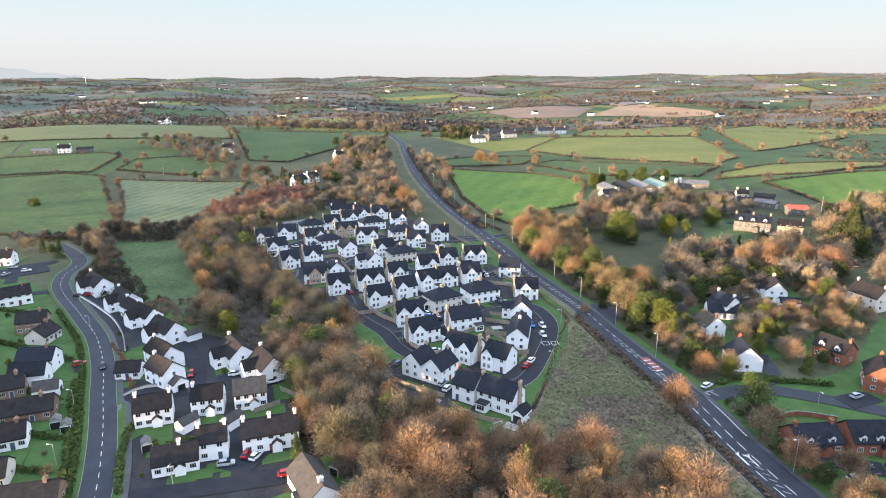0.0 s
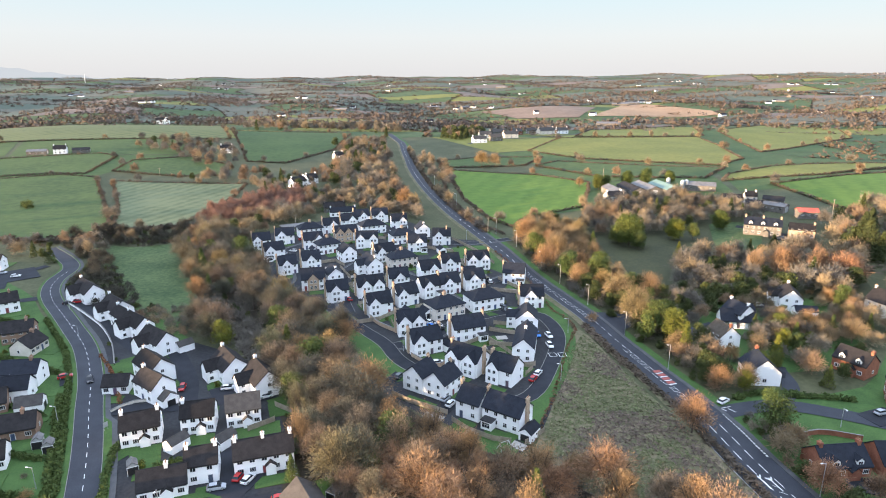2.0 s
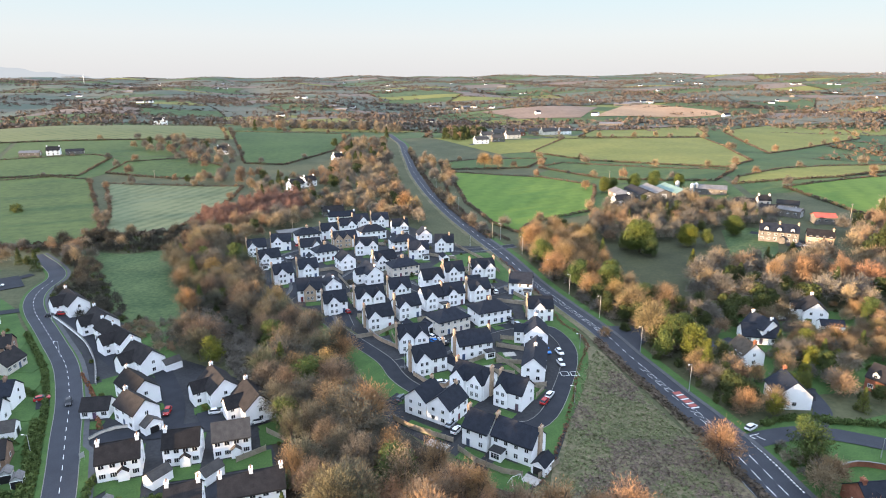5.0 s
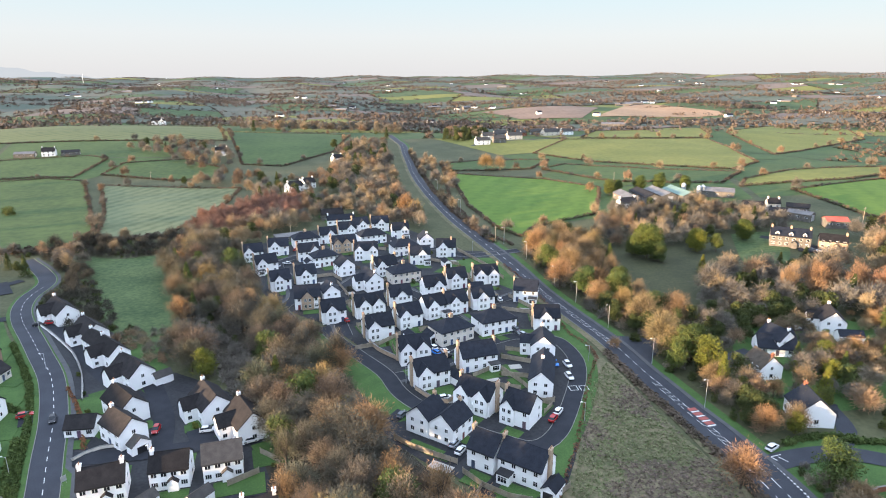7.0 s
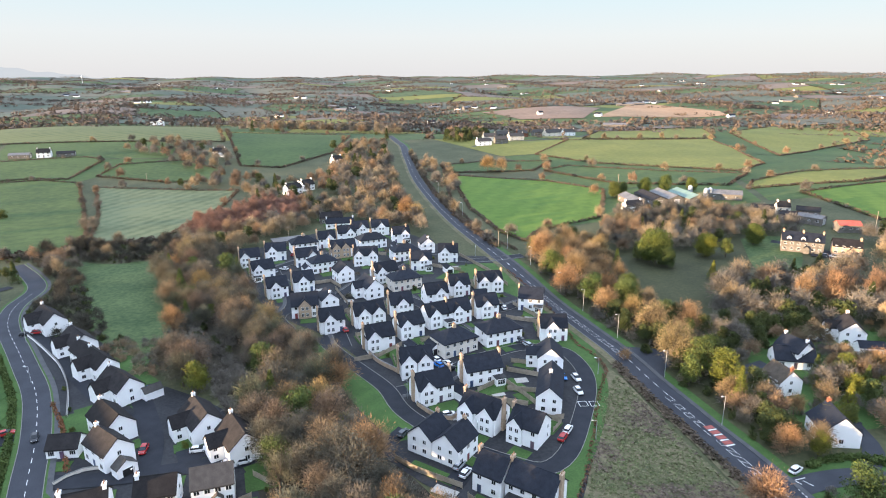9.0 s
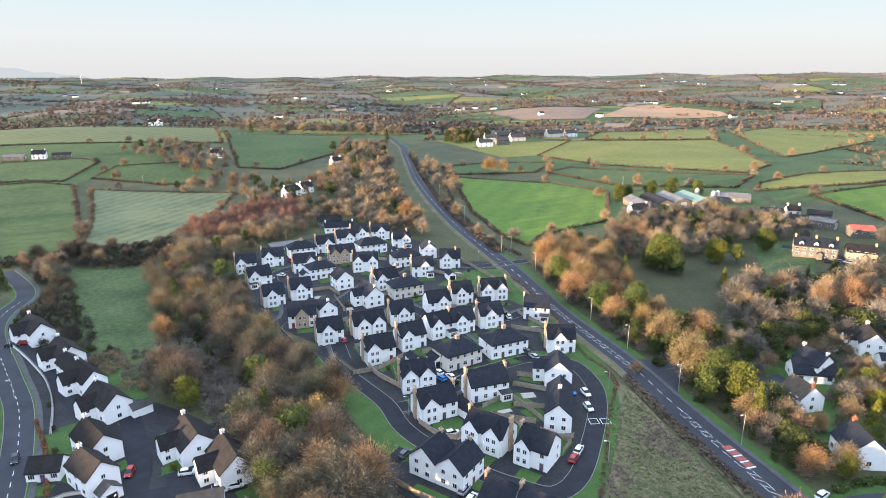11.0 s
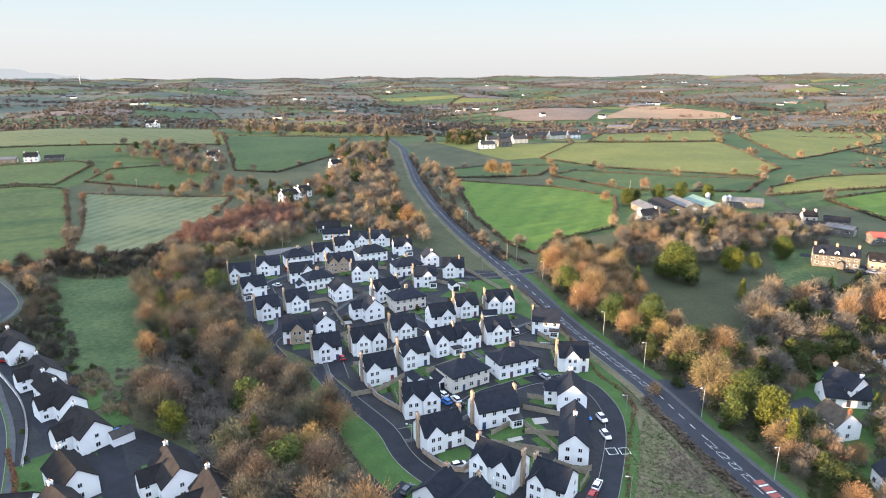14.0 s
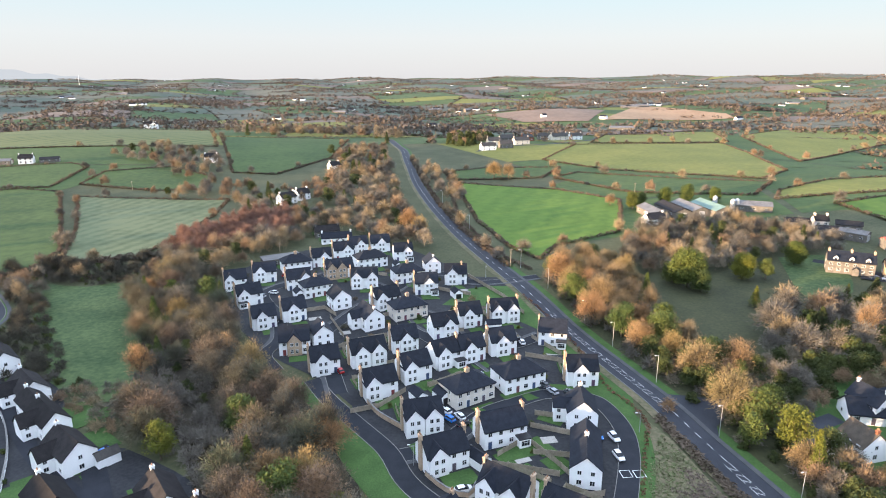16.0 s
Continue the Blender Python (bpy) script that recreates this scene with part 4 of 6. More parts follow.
E(12.5, 175.7, 20, 11.2, gables=(), stacks=(-1, 1), porch=1, label="long white house with a plain front and small annexe")
end_house(33.5, 182, -6, 8.0, 9.5, stacks=(1,), wing=-1, label="white L-shaped house with a cream chimney on its gable")
end_house(29.1, 158.4, -12, 7.2, 17, stacks=(0.1,), label="white terrace gable end with a long slate roof")
E(8.6, 151.2, -34, 10.6, gables=(-1, 0.9), stacks=(-1, 1))
E(20, 144.0, -34, 7.8, gables=(-1,), stacks=(-1,), label="compact white house with dark slate roof and gable")
end_house(-6.4, 140.2, -34, 7.4, 8.6, stacks=(1,), wing=0, label="white gable-fronted house with a raised timber deck", stack_mat=M_BUFF)
end_house(0.0, 136.0, -34, 7.6, 9.4, stacks=(1,), wing=0, label="white gable-fronted house joined to its neighbour", stack_mat=M_BUFF)
E(9.4, 124.7, -34, 6.6, gables=(), stacks=(-1,), label="narrow white house with dark slate roof")
E(18.2, 119.6, -34, 10.6, gables=(), stacks=(-1, 1), porch=-0.75, label="long white house at the end of the row")
for x, y, a in ((25.6, 115.8, -34), (-91, 298, 20), (-66, 287, 30), (-11, 199, 30), (-26, 323, 20), (2, 283, 20), (15, 249, 100), (5, 168, 40), (-4, 199, 30)):
    garage(x, y, a)
long_house(-64, 374, 14, 17, 6.5, 3.2, roof=M_SLATE, label="old white cottage with slate roof at the wood's edge", n=5)
long_house(-72, 388, 20, 14, 7, 3.6, wall=M_GREYSTONE, roof=M_TILE, label="dark stone cottage behind the white cottage", n=4)
b = root("flat_roofed_hall", -86, 337, 28, "low grey hall with a flat metal roof", "hall")
bm = bmesh.new()
add_box(bm, 0, 0, -0.5, 19, 9, 3.6)
part("wall", bm, M_GREYSTONE, b)
bm = bmesh.new()
add_box(bm, 0, 0, 3.1, 19.6, 9.6, 0.3)
part("roof", bm, M_SHEET, b)
for k in range(5):
    window(b, -7.6 + k * 3.8, -4.52, 1.1, 1.8, 1.2)

# the white village houses west of the wood; their ridges run down towards the lane
for x, y, a, L, W, wing in ((-143.4, 215.8, 47, 15, 8, -1), (-121.8, 196.8, 48, 13, 8, -1), (-116, 189, 49, 9, 6.5, 0), (-105.6, 180.4, 50, 13, 7, -1), (-91.5, 166.2, 51, 13, 8, -1), (-84.5, 146.2, 48, 12.5, 8, 0), (-79.5, 135.6, 54, 10.5, 7.5, 0), (-61.6, 146.5, 38, 12, 8.5, -1), (-48.9, 137.3, 35, 12, 8.5, -1)):
    end_house(x, y, a, W, L, None, M_TILE, (1,), 4.6, "white rendered village house with a grey-brown tiled roof", wing, 1, "village houses")
garage(-77.3, 133.2, 52, 5.0, 3.0, roof=M_GREYTILE, label="white lean-to garage with solar panels")
long_house(-96.4, 142, 8, 7.5, 6, 2.6, roof=M_TILE, stacks=(), n=3, label="low white annexe with a dark roof", porch=False)
long_house(-76.9, 116, 20, 9.6, 7.5, label="white two-storey house with dark brown roof")
long_house(-63.8, 121.6, 13, 8.6, 7.2, label="white two-storey house with central gablet", stacks=(-1,))
long_house(-52.8, 125.1, 18, 9, 7.6, roof=M_GREYTILE, stacks=(), label="white two-storey house with weathered grey roof")
long_house(-62.1, 95, 19, 10.5, 7.5, 3.0, stacks=(0.2,), label="white bungalow with dark roof and porch", n=4)
long_house(-55.0, 100.6, 16, 7.4, 7.2, 4.9, stacks=(-1, 1), n=2, label="white two-storey house joined to the bungalow", porch=False)
long_house(-41.5, 104.8, 18, 14, 7.6, 4.6, stacks=(-1, 0, 1), n=5, label="long white semi-detached houses with dark roof")
long_house(-26.1, 84.1, -59, 14, 8, 3.6, roof=M_GREYTILE, stacks=(0.8,), n=4, label="white house with a steep grey-brown roof")
for x, y, a in ((-66, 111.5, 150), (-54.2, 113, 150), (-87.5, 170, 140)):
    garage(x, y, a, label="small white garage with grey pitched roof", roof=M_GREYTILE)
# brick bungalows west of the road
for x, y, a, L, wl2, rf, text in ((-176, 206, 38, 12, M_WHITE, M_TILE, "white house with a dark roof behind a hedge"), (-150, 178, 20, 10, M_TANBRICK, M_TILE, "brick house with a brown tiled roof"),
                                  (-141, 169, 87, 9, M_CREAM, M_TILE, "tan bungalow with a brown roof"), (-128, 146.5, 8, 11, M_WHITE, M_SLATE, "white cross-gabled house with slate roof"),
                                  (-113, 117, 21, 14, M_TANBRICK, M_TILE, "long brown-brick bungalow with dark tiled roof"), (-127, 130, 26, 9, M_TANBRICK, M_TILE, "brick bungalow with a brown roof"),
                                  (-109, 104, 24, 8, M_WHITE, M_TILE, "bungalow with roof windows"), (-88, 80, 14, 12, M_TANBRICK, M_TILE, "brick bungalow with dark tiled roof"),
                                  (-104, 88, 18, 10, M_CREAM, M_TILE, "tan rendered bungalow with brown roof"), (-160, 160, 30, 11, M_TANBRICK, M_TILE, "brick bungalow with a brown roof"), (-205, 210, 40, 11, M_WHITE, M_TILE, "white house with a brown roof"),
                                  (-150, 118, 25, 11, M_TANBRICK, M_TILE, "brick bungalow among hedges"), (-220, 262, 10, 12, M_WHITE, M_TILE, "white house near the village bend")):
    long_house(x, y, a, L, 7.5, 2.9 if "bungalow" in text else 4.4, wl2, rf, (0.6,), 4, text, porch=False, stack_mat=M_TANBRICK)
end_house(-120, 138, 105, 7, 10, None, M_SLATE, (), 3.8, "white gabled wing with slate roof", 0, 1, "village houses")
garage(-115.5, 130, 110, 5.5, 7, label="white garage with grey pitched roof", roof=M_GREYTILE)

# houses and farms on the wooded hill to the east
end_house(115, 183.5, 20, 7.5, 9, None, M_SLATE, (-1, 1), 4.8, "white house with blue-grey slate roof and two chimneys", 1, 2, "hill houses")
long_house(112, 186, -12, 12, 8, 2.6, roof=M_SLATE, stacks=(), n=3, label="low white wing with curved gable", porch=False, group="hill houses")
end_house(138, 196.5, -18, 8, 10, None, M_TILE, (1,), 4.8, "white house with brown roof among trees", -1, 2, "hill houses")
garage(141, 192, 80, 4.5, 8, label="white garage with dark roof")
end_house(101, 166.5, 12, 8, 8, None, M_THATCH, (-1,), 4.2, "white cottage with dark thatched roof", -1, 1, "hill houses", M_BRICK)
end_house(100.5, 141.5, -6, 9.5, 9, None, M_SLATE, (1,), 4.0, "white gabled house with brick chimneys", 0, 1, "hill houses", M_BRICK)
long_house(133.3, 150, -60, 10, 8, 4.0, M_BRICK, M_TILE, (1,), 3, "brick house with brown roof and dormers", 2, "hill houses", M_BRICK)
end_house(133, 127, -30, 8.5, 10, M_BRICK, M_TILE, (1,), 4.8, "red brick house with a white garage door", 1, 2, "hill houses", M_BRICK)
long_house(98, 102, 6, 12, 8.5, 2.9, M_BRICK, M_SLATE, (-0.9, 0.9), 4, "dark-roofed brick bungalow with white dormers", 2, "hill houses", M_BRICK)
long_house(113, 102, 0, 13, 9, 3.4, M_BRICK, M_SLATE, (0.9,), 4, "red brick house with dark roof and white dormers", 3, "hill houses", M_BRICK)
end_house(174, 186, 20, 9, 12, M_CREAM, M_TILE, (-1, 1), 5.2, "cream house with tall chimneys", 1, 2, "hill houses")
long_house(175, 295, -25, 18, 8, 5.4, M_GREYSTONE, M_SLATE, (-1, 0, 1), 6, "grey stone manor house with slate roofs and gables", 3, "hill houses", M_BUFF, 0.85)
long_house(192, 287.5, -25, 12, 7, 4.2, M_BUFF, M_TILE, (1,), 4, "cream stone wing of the manor house", 0, "hill houses", M_BUFF)
for x, y, a, L, D, rf in ((124, 404, -85, 24, 10, M_SHEET), (137, 406, -84, 28, 11, M_TILE), (148, 407, -83, 28, 11, M_SHEET), (160, 404, -82, 28, 12, M_GREENSHEET), (184, 402, -20, 20, 10, M_SHEET), (214, 322, -10, 11, 8, M_REDSHEET), (204, 338, -50, 13, 7, M_SHEET), (196, 345, -20, 12, 8, M_TILE), (190, 362, -15, 14, 8, M_TILE), (210, 352, -30, 12, 8, M_TILE)):
    barn(x, y, a, L, D, 3.6, rf, label="farm shed with red sheet roof" if rf is M_REDSHEET else "farm shed with weathered sheet roof")
long_house(119, 386, 20, 12, 7, 3.4, label="white farmhouse with brown roof", group="hill houses")
long_house(197, 356, -10, 7, 6, 5.5, M_CREAM, M_TILE, (-1, 1), 2, "square cream farmhouse beside the sheds", 0, "hill houses")
for x, y in ((165, 412), (171, 401), (174, 402)):
    o = root("grain_silo", x, y, 0, "pale metal grain silo beside the sheds", "silo", "grain silos")
    bm = bmesh.new()
    add_tube(bm, (0, 0, -0.5), (0, 0, 7), 1.5, 1.5, 16)
    part("drum", bm, M_STEEL, o)
    bm = bmesh.new()
    add_tube(bm, (0, 0, 7), (0, 0, 8.2), 1.6, 0.2, 16)
    part("cap", bm, M_STEEL, o)

# far farms and hamlets
def far_house(x, y, ang, L, D=8, eaves=4.8, wall=None, roof=None, text="distant white farmhouse among green fields"):
    return long_house(x, y, ang, L, D, eaves, wall, roof, (-1, 1), 3, text, 0, "far houses", None, 0.8, False)


for x, y, a, L, D, wl2 in ((58, 795, 15, 16, 10, M_CREAM), (78, 830, 20, 18, 10, M_GREYSTONE), (92, 800, 20, 20, 9, M_CREAM), (70, 765, 15, 16, 8, M_GREYSTONE), (105, 845, 30, 16, 9, M_BRICK), (150, 867, 30, 26, 10, M_CREAM), (175, 880, 20, 18, 9, M_WHITE), (48, 748, 20, 18, 8, M_WHITE), (130, 872, 10, 14, 8, M_GREYSTONE)):
    far_house(x, y, a, L, D, 5.2, wl2, M_GREYTILE, "pale building of a distant hamlet")
barn(295, 1081, -10, 40, 14, 5)
barn(-412, 606, 15, 18, 9, 3.2)
barn(-374, 618, 25, 16, 9, 3.0, M_TILE, label="farm shed with a dark tiled roof")
for x, y, a, L in ((-392, 612, 20, 12), (-118, 480, 50, 13), (-110, 494, 45, 10), (-106, 615, 40, 10), (-230, 640, 10, 12)):
    far_house(x, y, a, L)
far_house(-528, 1155, 15, 18, 10, 8, text="tall white gabled house on the hill crest")
far_house(-516, 1150, 100, 14, 9, 8, text="white cross wing of the gabled house")
rr = random.Random(21)
for k in range(70):
    y = rr.uniform(1150, 4300)
    x = rr.uniform(-0.75, 0.75) * y
    n = rr.choice((1, 1, 2, 3))
    for j in range(n):
        bx, by = x + rr.uniform(-30, 30), y + rr.uniform(-25, 25)
        if rr.random() < 0.25:
            barn(bx, by, rr.uniform(-40, 40), rr.uniform(20, 60), 14, 5, label="distant farm shed with a pale sheet roof")
        else:
            bm = bmesh.new()
            L2 = rr.uniform(10, 20)
            gable_prism(bm, -L2 / 2, L2 / 2, -4, 4, 5, 8)
            o = root("farmhouse", bx, by, rr.uniform(-50, 50), "tiny distant white farmhouse among fields", "house", "far houses")
            part("wall", fix(bm), M_WHITE, o)
            bm = bmesh.new()
            roof_slabs(bm, -L2 / 2, L2 / 2, -4, 4, 5, 8)
            part("roof", fix(bm), M_SLATE, o)
STREETS = [p for _, _, pts in LANES for p in smooth_line(pts, 3.0)]
for x, y, m, w, d in GARDENS:
    bm = bmesh.new()
    # plots that reach no street are turfed further back and to the sides
    if all((x - a) ** 2 + (y - b) ** 2 > 81 for a, b in STREETS):
        w, d = w * 1.25, d * 1.35
    add_box(bm, 0, 0, 0, w, d, 0.1)
    o = tagged(part("garden_lawn", bm, M_LAWN), "small mown garden lawn beside a house", "lawn", kind="structure")
    o.matrix_basis = Matrix.Translation((x, y, terrain(x, y) + 0.12)) @ m.to_3x3().normalized().to_4x4()
# ---- trees ----
def skeleton_of_branches(r, H, R, base):
    """Trunk and limbs as tubes; gives the mesh and the limb ends."""
    bm = bmesh.new()
    top = Vector((r.uniform(-0.3, 0.3), r.uniform(-0.3, 0.3), base + (H - base) * 0.25))
    add_tube(bm, (0, 0, -0.5), top, 0.028 * H, 0.018 * H, 7)
    tips = []
    for k in range(9):
        a = k * 2.4 + r.uniform(-0.4, 0.4)
        z0 = base + (top.z - base) * r.uniform(0.3, 1.0)
        s = Vector((0, 0, z0))
        e = Vector((math.cos(a) * R * r.uniform(0.4, 0.8), math.sin(a) * R * r.uniform(0.4, 0.8), base + (H - base) * r.uniform(0.45, 0.92)))
        mid = s.lerp(e, 0.5) + Vector((0, 0, -0.06 * H * r.random()))
        add_tube(bm, s, mid, 0.012 * H, 0.008 * H, 4)
        add_tube(bm, mid, e, 0.008 * H, 0.003 * H, 4)
        for j in range(3):
            q = mid.lerp(e, r.uniform(0.1, 0.9))
            e2 = q + Vector((r.uniform(-1, 1), r.uniform(-1, 1), r.uniform(0.2, 1.0))) * R * 0.36
            add_tube(bm, q, e2, 0.005 * H, 0.002 * H, 3)
            tips.append(e2)
        tips.append(e)
    return bm, tips


def lobes(r, H, R, base, n):
    """Centres and sizes of the lumps that a crown is made of."""
    out = []
    for k in range(n):
        a = r.uniform(0, 6.28)
        h = r.random()
        rad = R * (1 - 0.5 * abs(h - 0.4) / 0.6) * r.uniform(0.25, 0.72)
        out.append((np.array([math.cos(a) * rad, math.sin(a) * rad, base + (H - base) * (0.18 + 0.66 * h)]), R * r.uniform(0.28, 0.5)))
    return out


def twig_crown(seed, H, R, base, count, long=0.8, wide=0.062, limbs=44, upright=0.3):
    """Twigs in brooms at the limbs' ends, with gaps between, in a domed, uneven winter crown."""
    g = np.random.default_rng(seed)
    k = np.arange(limbs)
    z = 1.0 - 1.28 * (k + 0.5) / limbs
    a = k * 2.39996 + g.uniform(-0.35, 0.35, limbs)
    ring = np.sqrt(np.maximum(0.05, 1 - z * z))
    limb = np.stack([np.cos(a) * ring, np.sin(a) * ring, z + g.uniform(-0.12, 0.12, limbs)], 1)
    limb /= np.linalg.norm(limb, axis=1, keepdims=True)
    reach = g.uniform(0.66, 1.08, limbs) * (1 + 0.10 * np.sin(a * 3 + seed))
    up = H - base
    fork = np.array([0, 0, base + 0.3 * up])
    size = np.array([R, R, up * 0.7])
    i = g.integers(0, limbs, count)
    f = 1 - 0.55 * g.random(count) ** 1.9
    spread = g.normal(size=(count, 3)) * (R * 0.125 * (0.4 + f))[:, None]
    start = fork + limb[i] * size * (reach[i] * f * 0.9)[:, None] + spread
    start[:, 2] = np.maximum(start[:, 2], base * 0.6)
    way = limb[i] * 0.9 + spread / (R * 0.2) * 0.7 + g.normal(scale=0.5, size=(count, 3)) + np.array([0, 0, upright])
    way /= np.linalg.norm(way, axis=1, keepdims=True)
    ln = long * g.uniform(0.4, 1.1, count) * (R / 4.6)
    side = np.cross(way, g.normal(size=(count, 3)))
    side /= np.linalg.norm(side, axis=1, keepdims=True) + 1e-6
    w = wide * g.uniform(0.6, 1.5, count)
    v = np.stack([start - side * w[:, None], start + side * w[:, None], start + way * ln[:, None]], 1).reshape(-1, 3)
    return v, np.arange(count * 3).reshape(-1, 3)


def leaf_crown(seed, H, R, base, count, leaf=0.55, n_lobes=22, cone=False):
    """Small leafy sprays packed into lumps."""
    r, g = random.Random(seed), np.random.default_rng(seed)
    lb = lobes(r, H, R, base, n_lobes)
    if cone:
        lb = []
        for k in range(n_lobes):
            h = (k + 0.5) / n_lobes
            a = k * 2.4
            rad = R * (1 - h) * 0.6
            lb.append((np.array([math.cos(a) * rad, math.sin(a) * rad, base + (H - base) * h * 0.95]), R * (0.5 * (1 - h) + 0.1)))
    c = np.array([l[0] for l in lb])
    s = np.array([l[1] for l in lb])
    i = g.integers(0, len(lb), count)
    d = g.normal(size=(count, 3))
    d /= np.linalg.norm(d, axis=1, keepdims=True)
    d[:, 2] *= 0.75
    p = c[i] + d * (s[i] * g.uniform(0.65, 1.08, count))[:, None]
    u = g.normal(size=(count, 3)) + d * 0.3
    u /= np.linalg.norm(u, axis=1, keepdims=True)
    w = np.cross(u, d + g.normal(scale=0.5, size=(count, 3)))
    w /= np.linalg.norm(w, axis=1, keepdims=True) + 1e-6
    k = leaf * g.uniform(0.5, 1.2, count)
    v = np.stack([p - u * k[:, None] * 0.6, p + w * k[:, None] * 0.45, p + u * k[:, None] * 0.7], 1).reshape(-1, 3)
    return v, np.arange(count * 3).reshape(-1, 3)


def np_mesh(name, v, f, mat):
    me = bpy.data.meshes.new(name)
    me.vertices.add(len(v))
    me.vertices.foreach_set("co", np.asarray(v, dtype=np.float32).ravel())
    me.loops.add(f.size)
    me.loops.foreach_set("vertex_index", f.ravel().astype(np.int32))
    me.polygons.add(len(f))
    me.polygons.foreach_set("loop_start", np.arange(0, f.size, 3, dtype=np.int32))
    me.update(calc_edges=True)
    me.materials.append(mat)
    return me


PROTO = []
for k, (H, R, base, count) in enumerate(((12, 4.9, 2.4, 5600), (13.5, 5.6, 2.8, 6600), (10, 4.6, 1.8, 4800), (15, 3.8, 3.4, 4600), (11, 5.4, 2.0, 6000))):
    tb, _ = skeleton_of_branches(random.Random(40 + k), H, R, base)
    v, f = twig_crown(50 + k, H, R, base, count, limbs=(44, 52, 38, 30, 46)[k], upright=(0.3, 0.25, 0.35, 0.9, 0.3)[k])
    PROTO.append(("bare", from_bm("trunk", tb, M_BARK), np_mesh("crown", v, f, M_TWIG), (v, f)))
for k, (H, R, base, count, cone) in enumerate(((12, 5.2, 1.6, 4600, False), (9, 3.6, 0.8, 3000, False), (13, 3.2, 0.8, 3000, True))):
    tb, _ = skeleton_of_branches(random.Random(60 + k), H * 0.85, R * 0.7, base + 1)
    v, f = leaf_crown(70 + k, H, R, base, count, 0.55, 34, cone)
    PROTO.append(("green", from_bm("trunk", tb, M_BARK), np_mesh("crown", v, f, M_EVER), (v, f)))
v, f = twig_crown(90, 3.4, 2.6, 0.1, 1100, 1.4, 0.05, 18)
PROTO.append(("bush", None, np_mesh("crown", v, f, M_TWIG), (v, f)))
v, f = leaf_crown(91, 2.6, 1.9, 0.1, 800, 0.45, 10)
PROTO.append(("greenbush", None, np_mesh("crown", v, f, M_EVER), (v, f)))
tb, _ = skeleton_of_branches(random.Random(66), 10, 4.0, 1.5)
v, f = leaf_crown(92, 12.5, 5.6, 0.2, 9500, 0.6, 70)
PROTO.append(("green", from_bm("trunk", tb, M_BARK), np_mesh("crown", v, f, M_EVER), (v, f)))
# tall dark pine with tiers of foliage over a bare trunk
tb, _ = skeleton_of_branches(random.Random(67), 15, 3.0, 5.0)
v, f = leaf_crown(93, 18, 6.4, 1.5, 8000, 0.65, 60, True)
PROTO.append(("green", from_bm("trunk", tb, M_BARK), np_mesh("crown", v, f, material("dark_pine", (0.020, 0.032, 0.012), (0.070, 0.082, 0.026), 0.35, 0.85, fine=6)), (v, f)))
TREE_TEXT = {"bare": "bare winter tree with fine brown twigs", "green": "dense dark evergreen tree with ivy", "bush": "bare brown bush in rough undergrowth", "greenbush": "rounded dark evergreen garden shrub"}

# valley crowns get a greyer copy of the twigs, shade in its colour
SHADE_CROWN = {}
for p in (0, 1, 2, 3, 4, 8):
    SHADE_CROWN[p] = PROTO[p][2].copy()
    SHADE_CROWN[p].materials[0] = M_TWIG_SHADE


# crowns in the low sun get a warm copy, sunlight in its colour
SUN_CROWN = {}
for p in (0, 1, 2, 3, 4, 8):
    SUN_CROWN[p] = PROTO[p][2].copy()
    SUN_CROWN[p].materials[0] = M_TWIG_SUN


def tree(x, y, p, s=1.0, text=""):
    kind, trunk, crown, _ = PROTO[p]
    o = new("bush" if p in (8, 9) else "tree")
    o.matrix_basis = Matrix.Translation((x, y, terrain(x, y) + 0.1)) @ Matrix.Rotation(rnd.uniform(0, 6.28), 4, 'Z') @ Matrix.Diagonal((s * rnd.uniform(0.88, 1.12), s * rnd.uniform(0.88, 1.12), s, 1))
    tagged(o, text or TREE_TEXT[kind], "bush" if p in (8, 9) else "tree", "bushes" if p in (8, 9) else "woodland trees")
    if trunk:
        link("trunk", trunk, o)
    sort = SHADE_CROWN if (x < 2 and y > 101 or x < -12) and not text and rnd.random() < 0.82 else SUN_CROWN if (y < 104 and x > -12) or "golden" in text or "orange" in text else {}
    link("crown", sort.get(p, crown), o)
    return o


def scatter(poly, gap, r, tries=4000):
    xs, ys = [p[0] for p in poly], [p[1] for p in poly]
    pts = []
    for _ in range(tries):
        x, y = r.uniform(min(xs), max(xs)), r.uniform(min(ys), max(ys))
        if inside(x, y, poly) and all((x - a) ** 2 + (y - b) ** 2 > gap * gap for a, b in pts):
            pts.append((x, y))
    return pts


def pick(r, green):
    return r.choice((5, 6, 7)) if r.random() < green else r.choice((0, 0, 1, 1, 2, 3, 4))


ROADS_CLEAR = [(MAIN, 9.0), (VILLAGE, 7.0)] + [(smooth_line(pts, 4.0), 4.5) for _, _, pts in LANES]
HOUSE_SPOTS = [(o.matrix_basis.translation.x, o.matrix_basis.translation.y) for o in scene.objects if o.parent is None and o.get("category") in ("house", "garage", "shed", "hall")]


def free(x, y, house=8.5):
    for line, d in ROADS_CLEAR:
        if any((x - a) ** 2 + (y - b) ** 2 < d * d for a, b in line):
            return False
    return all((x - a) ** 2 + (y - b) ** 2 > house * house for a, b in HOUSE_SPOTS)


def brook_clearing(x, y):
    """Open scrub beside the brook, between the meadow and the village."""
    k = min(1.0, max(0.0, ((x + 88) * 28 + (y - 210) * -42) / (28 * 28 + 42 * 42)))
    return (x + 88 - 28 * k) ** 2 + (y - 210 + 42 * k) ** 2 < 81


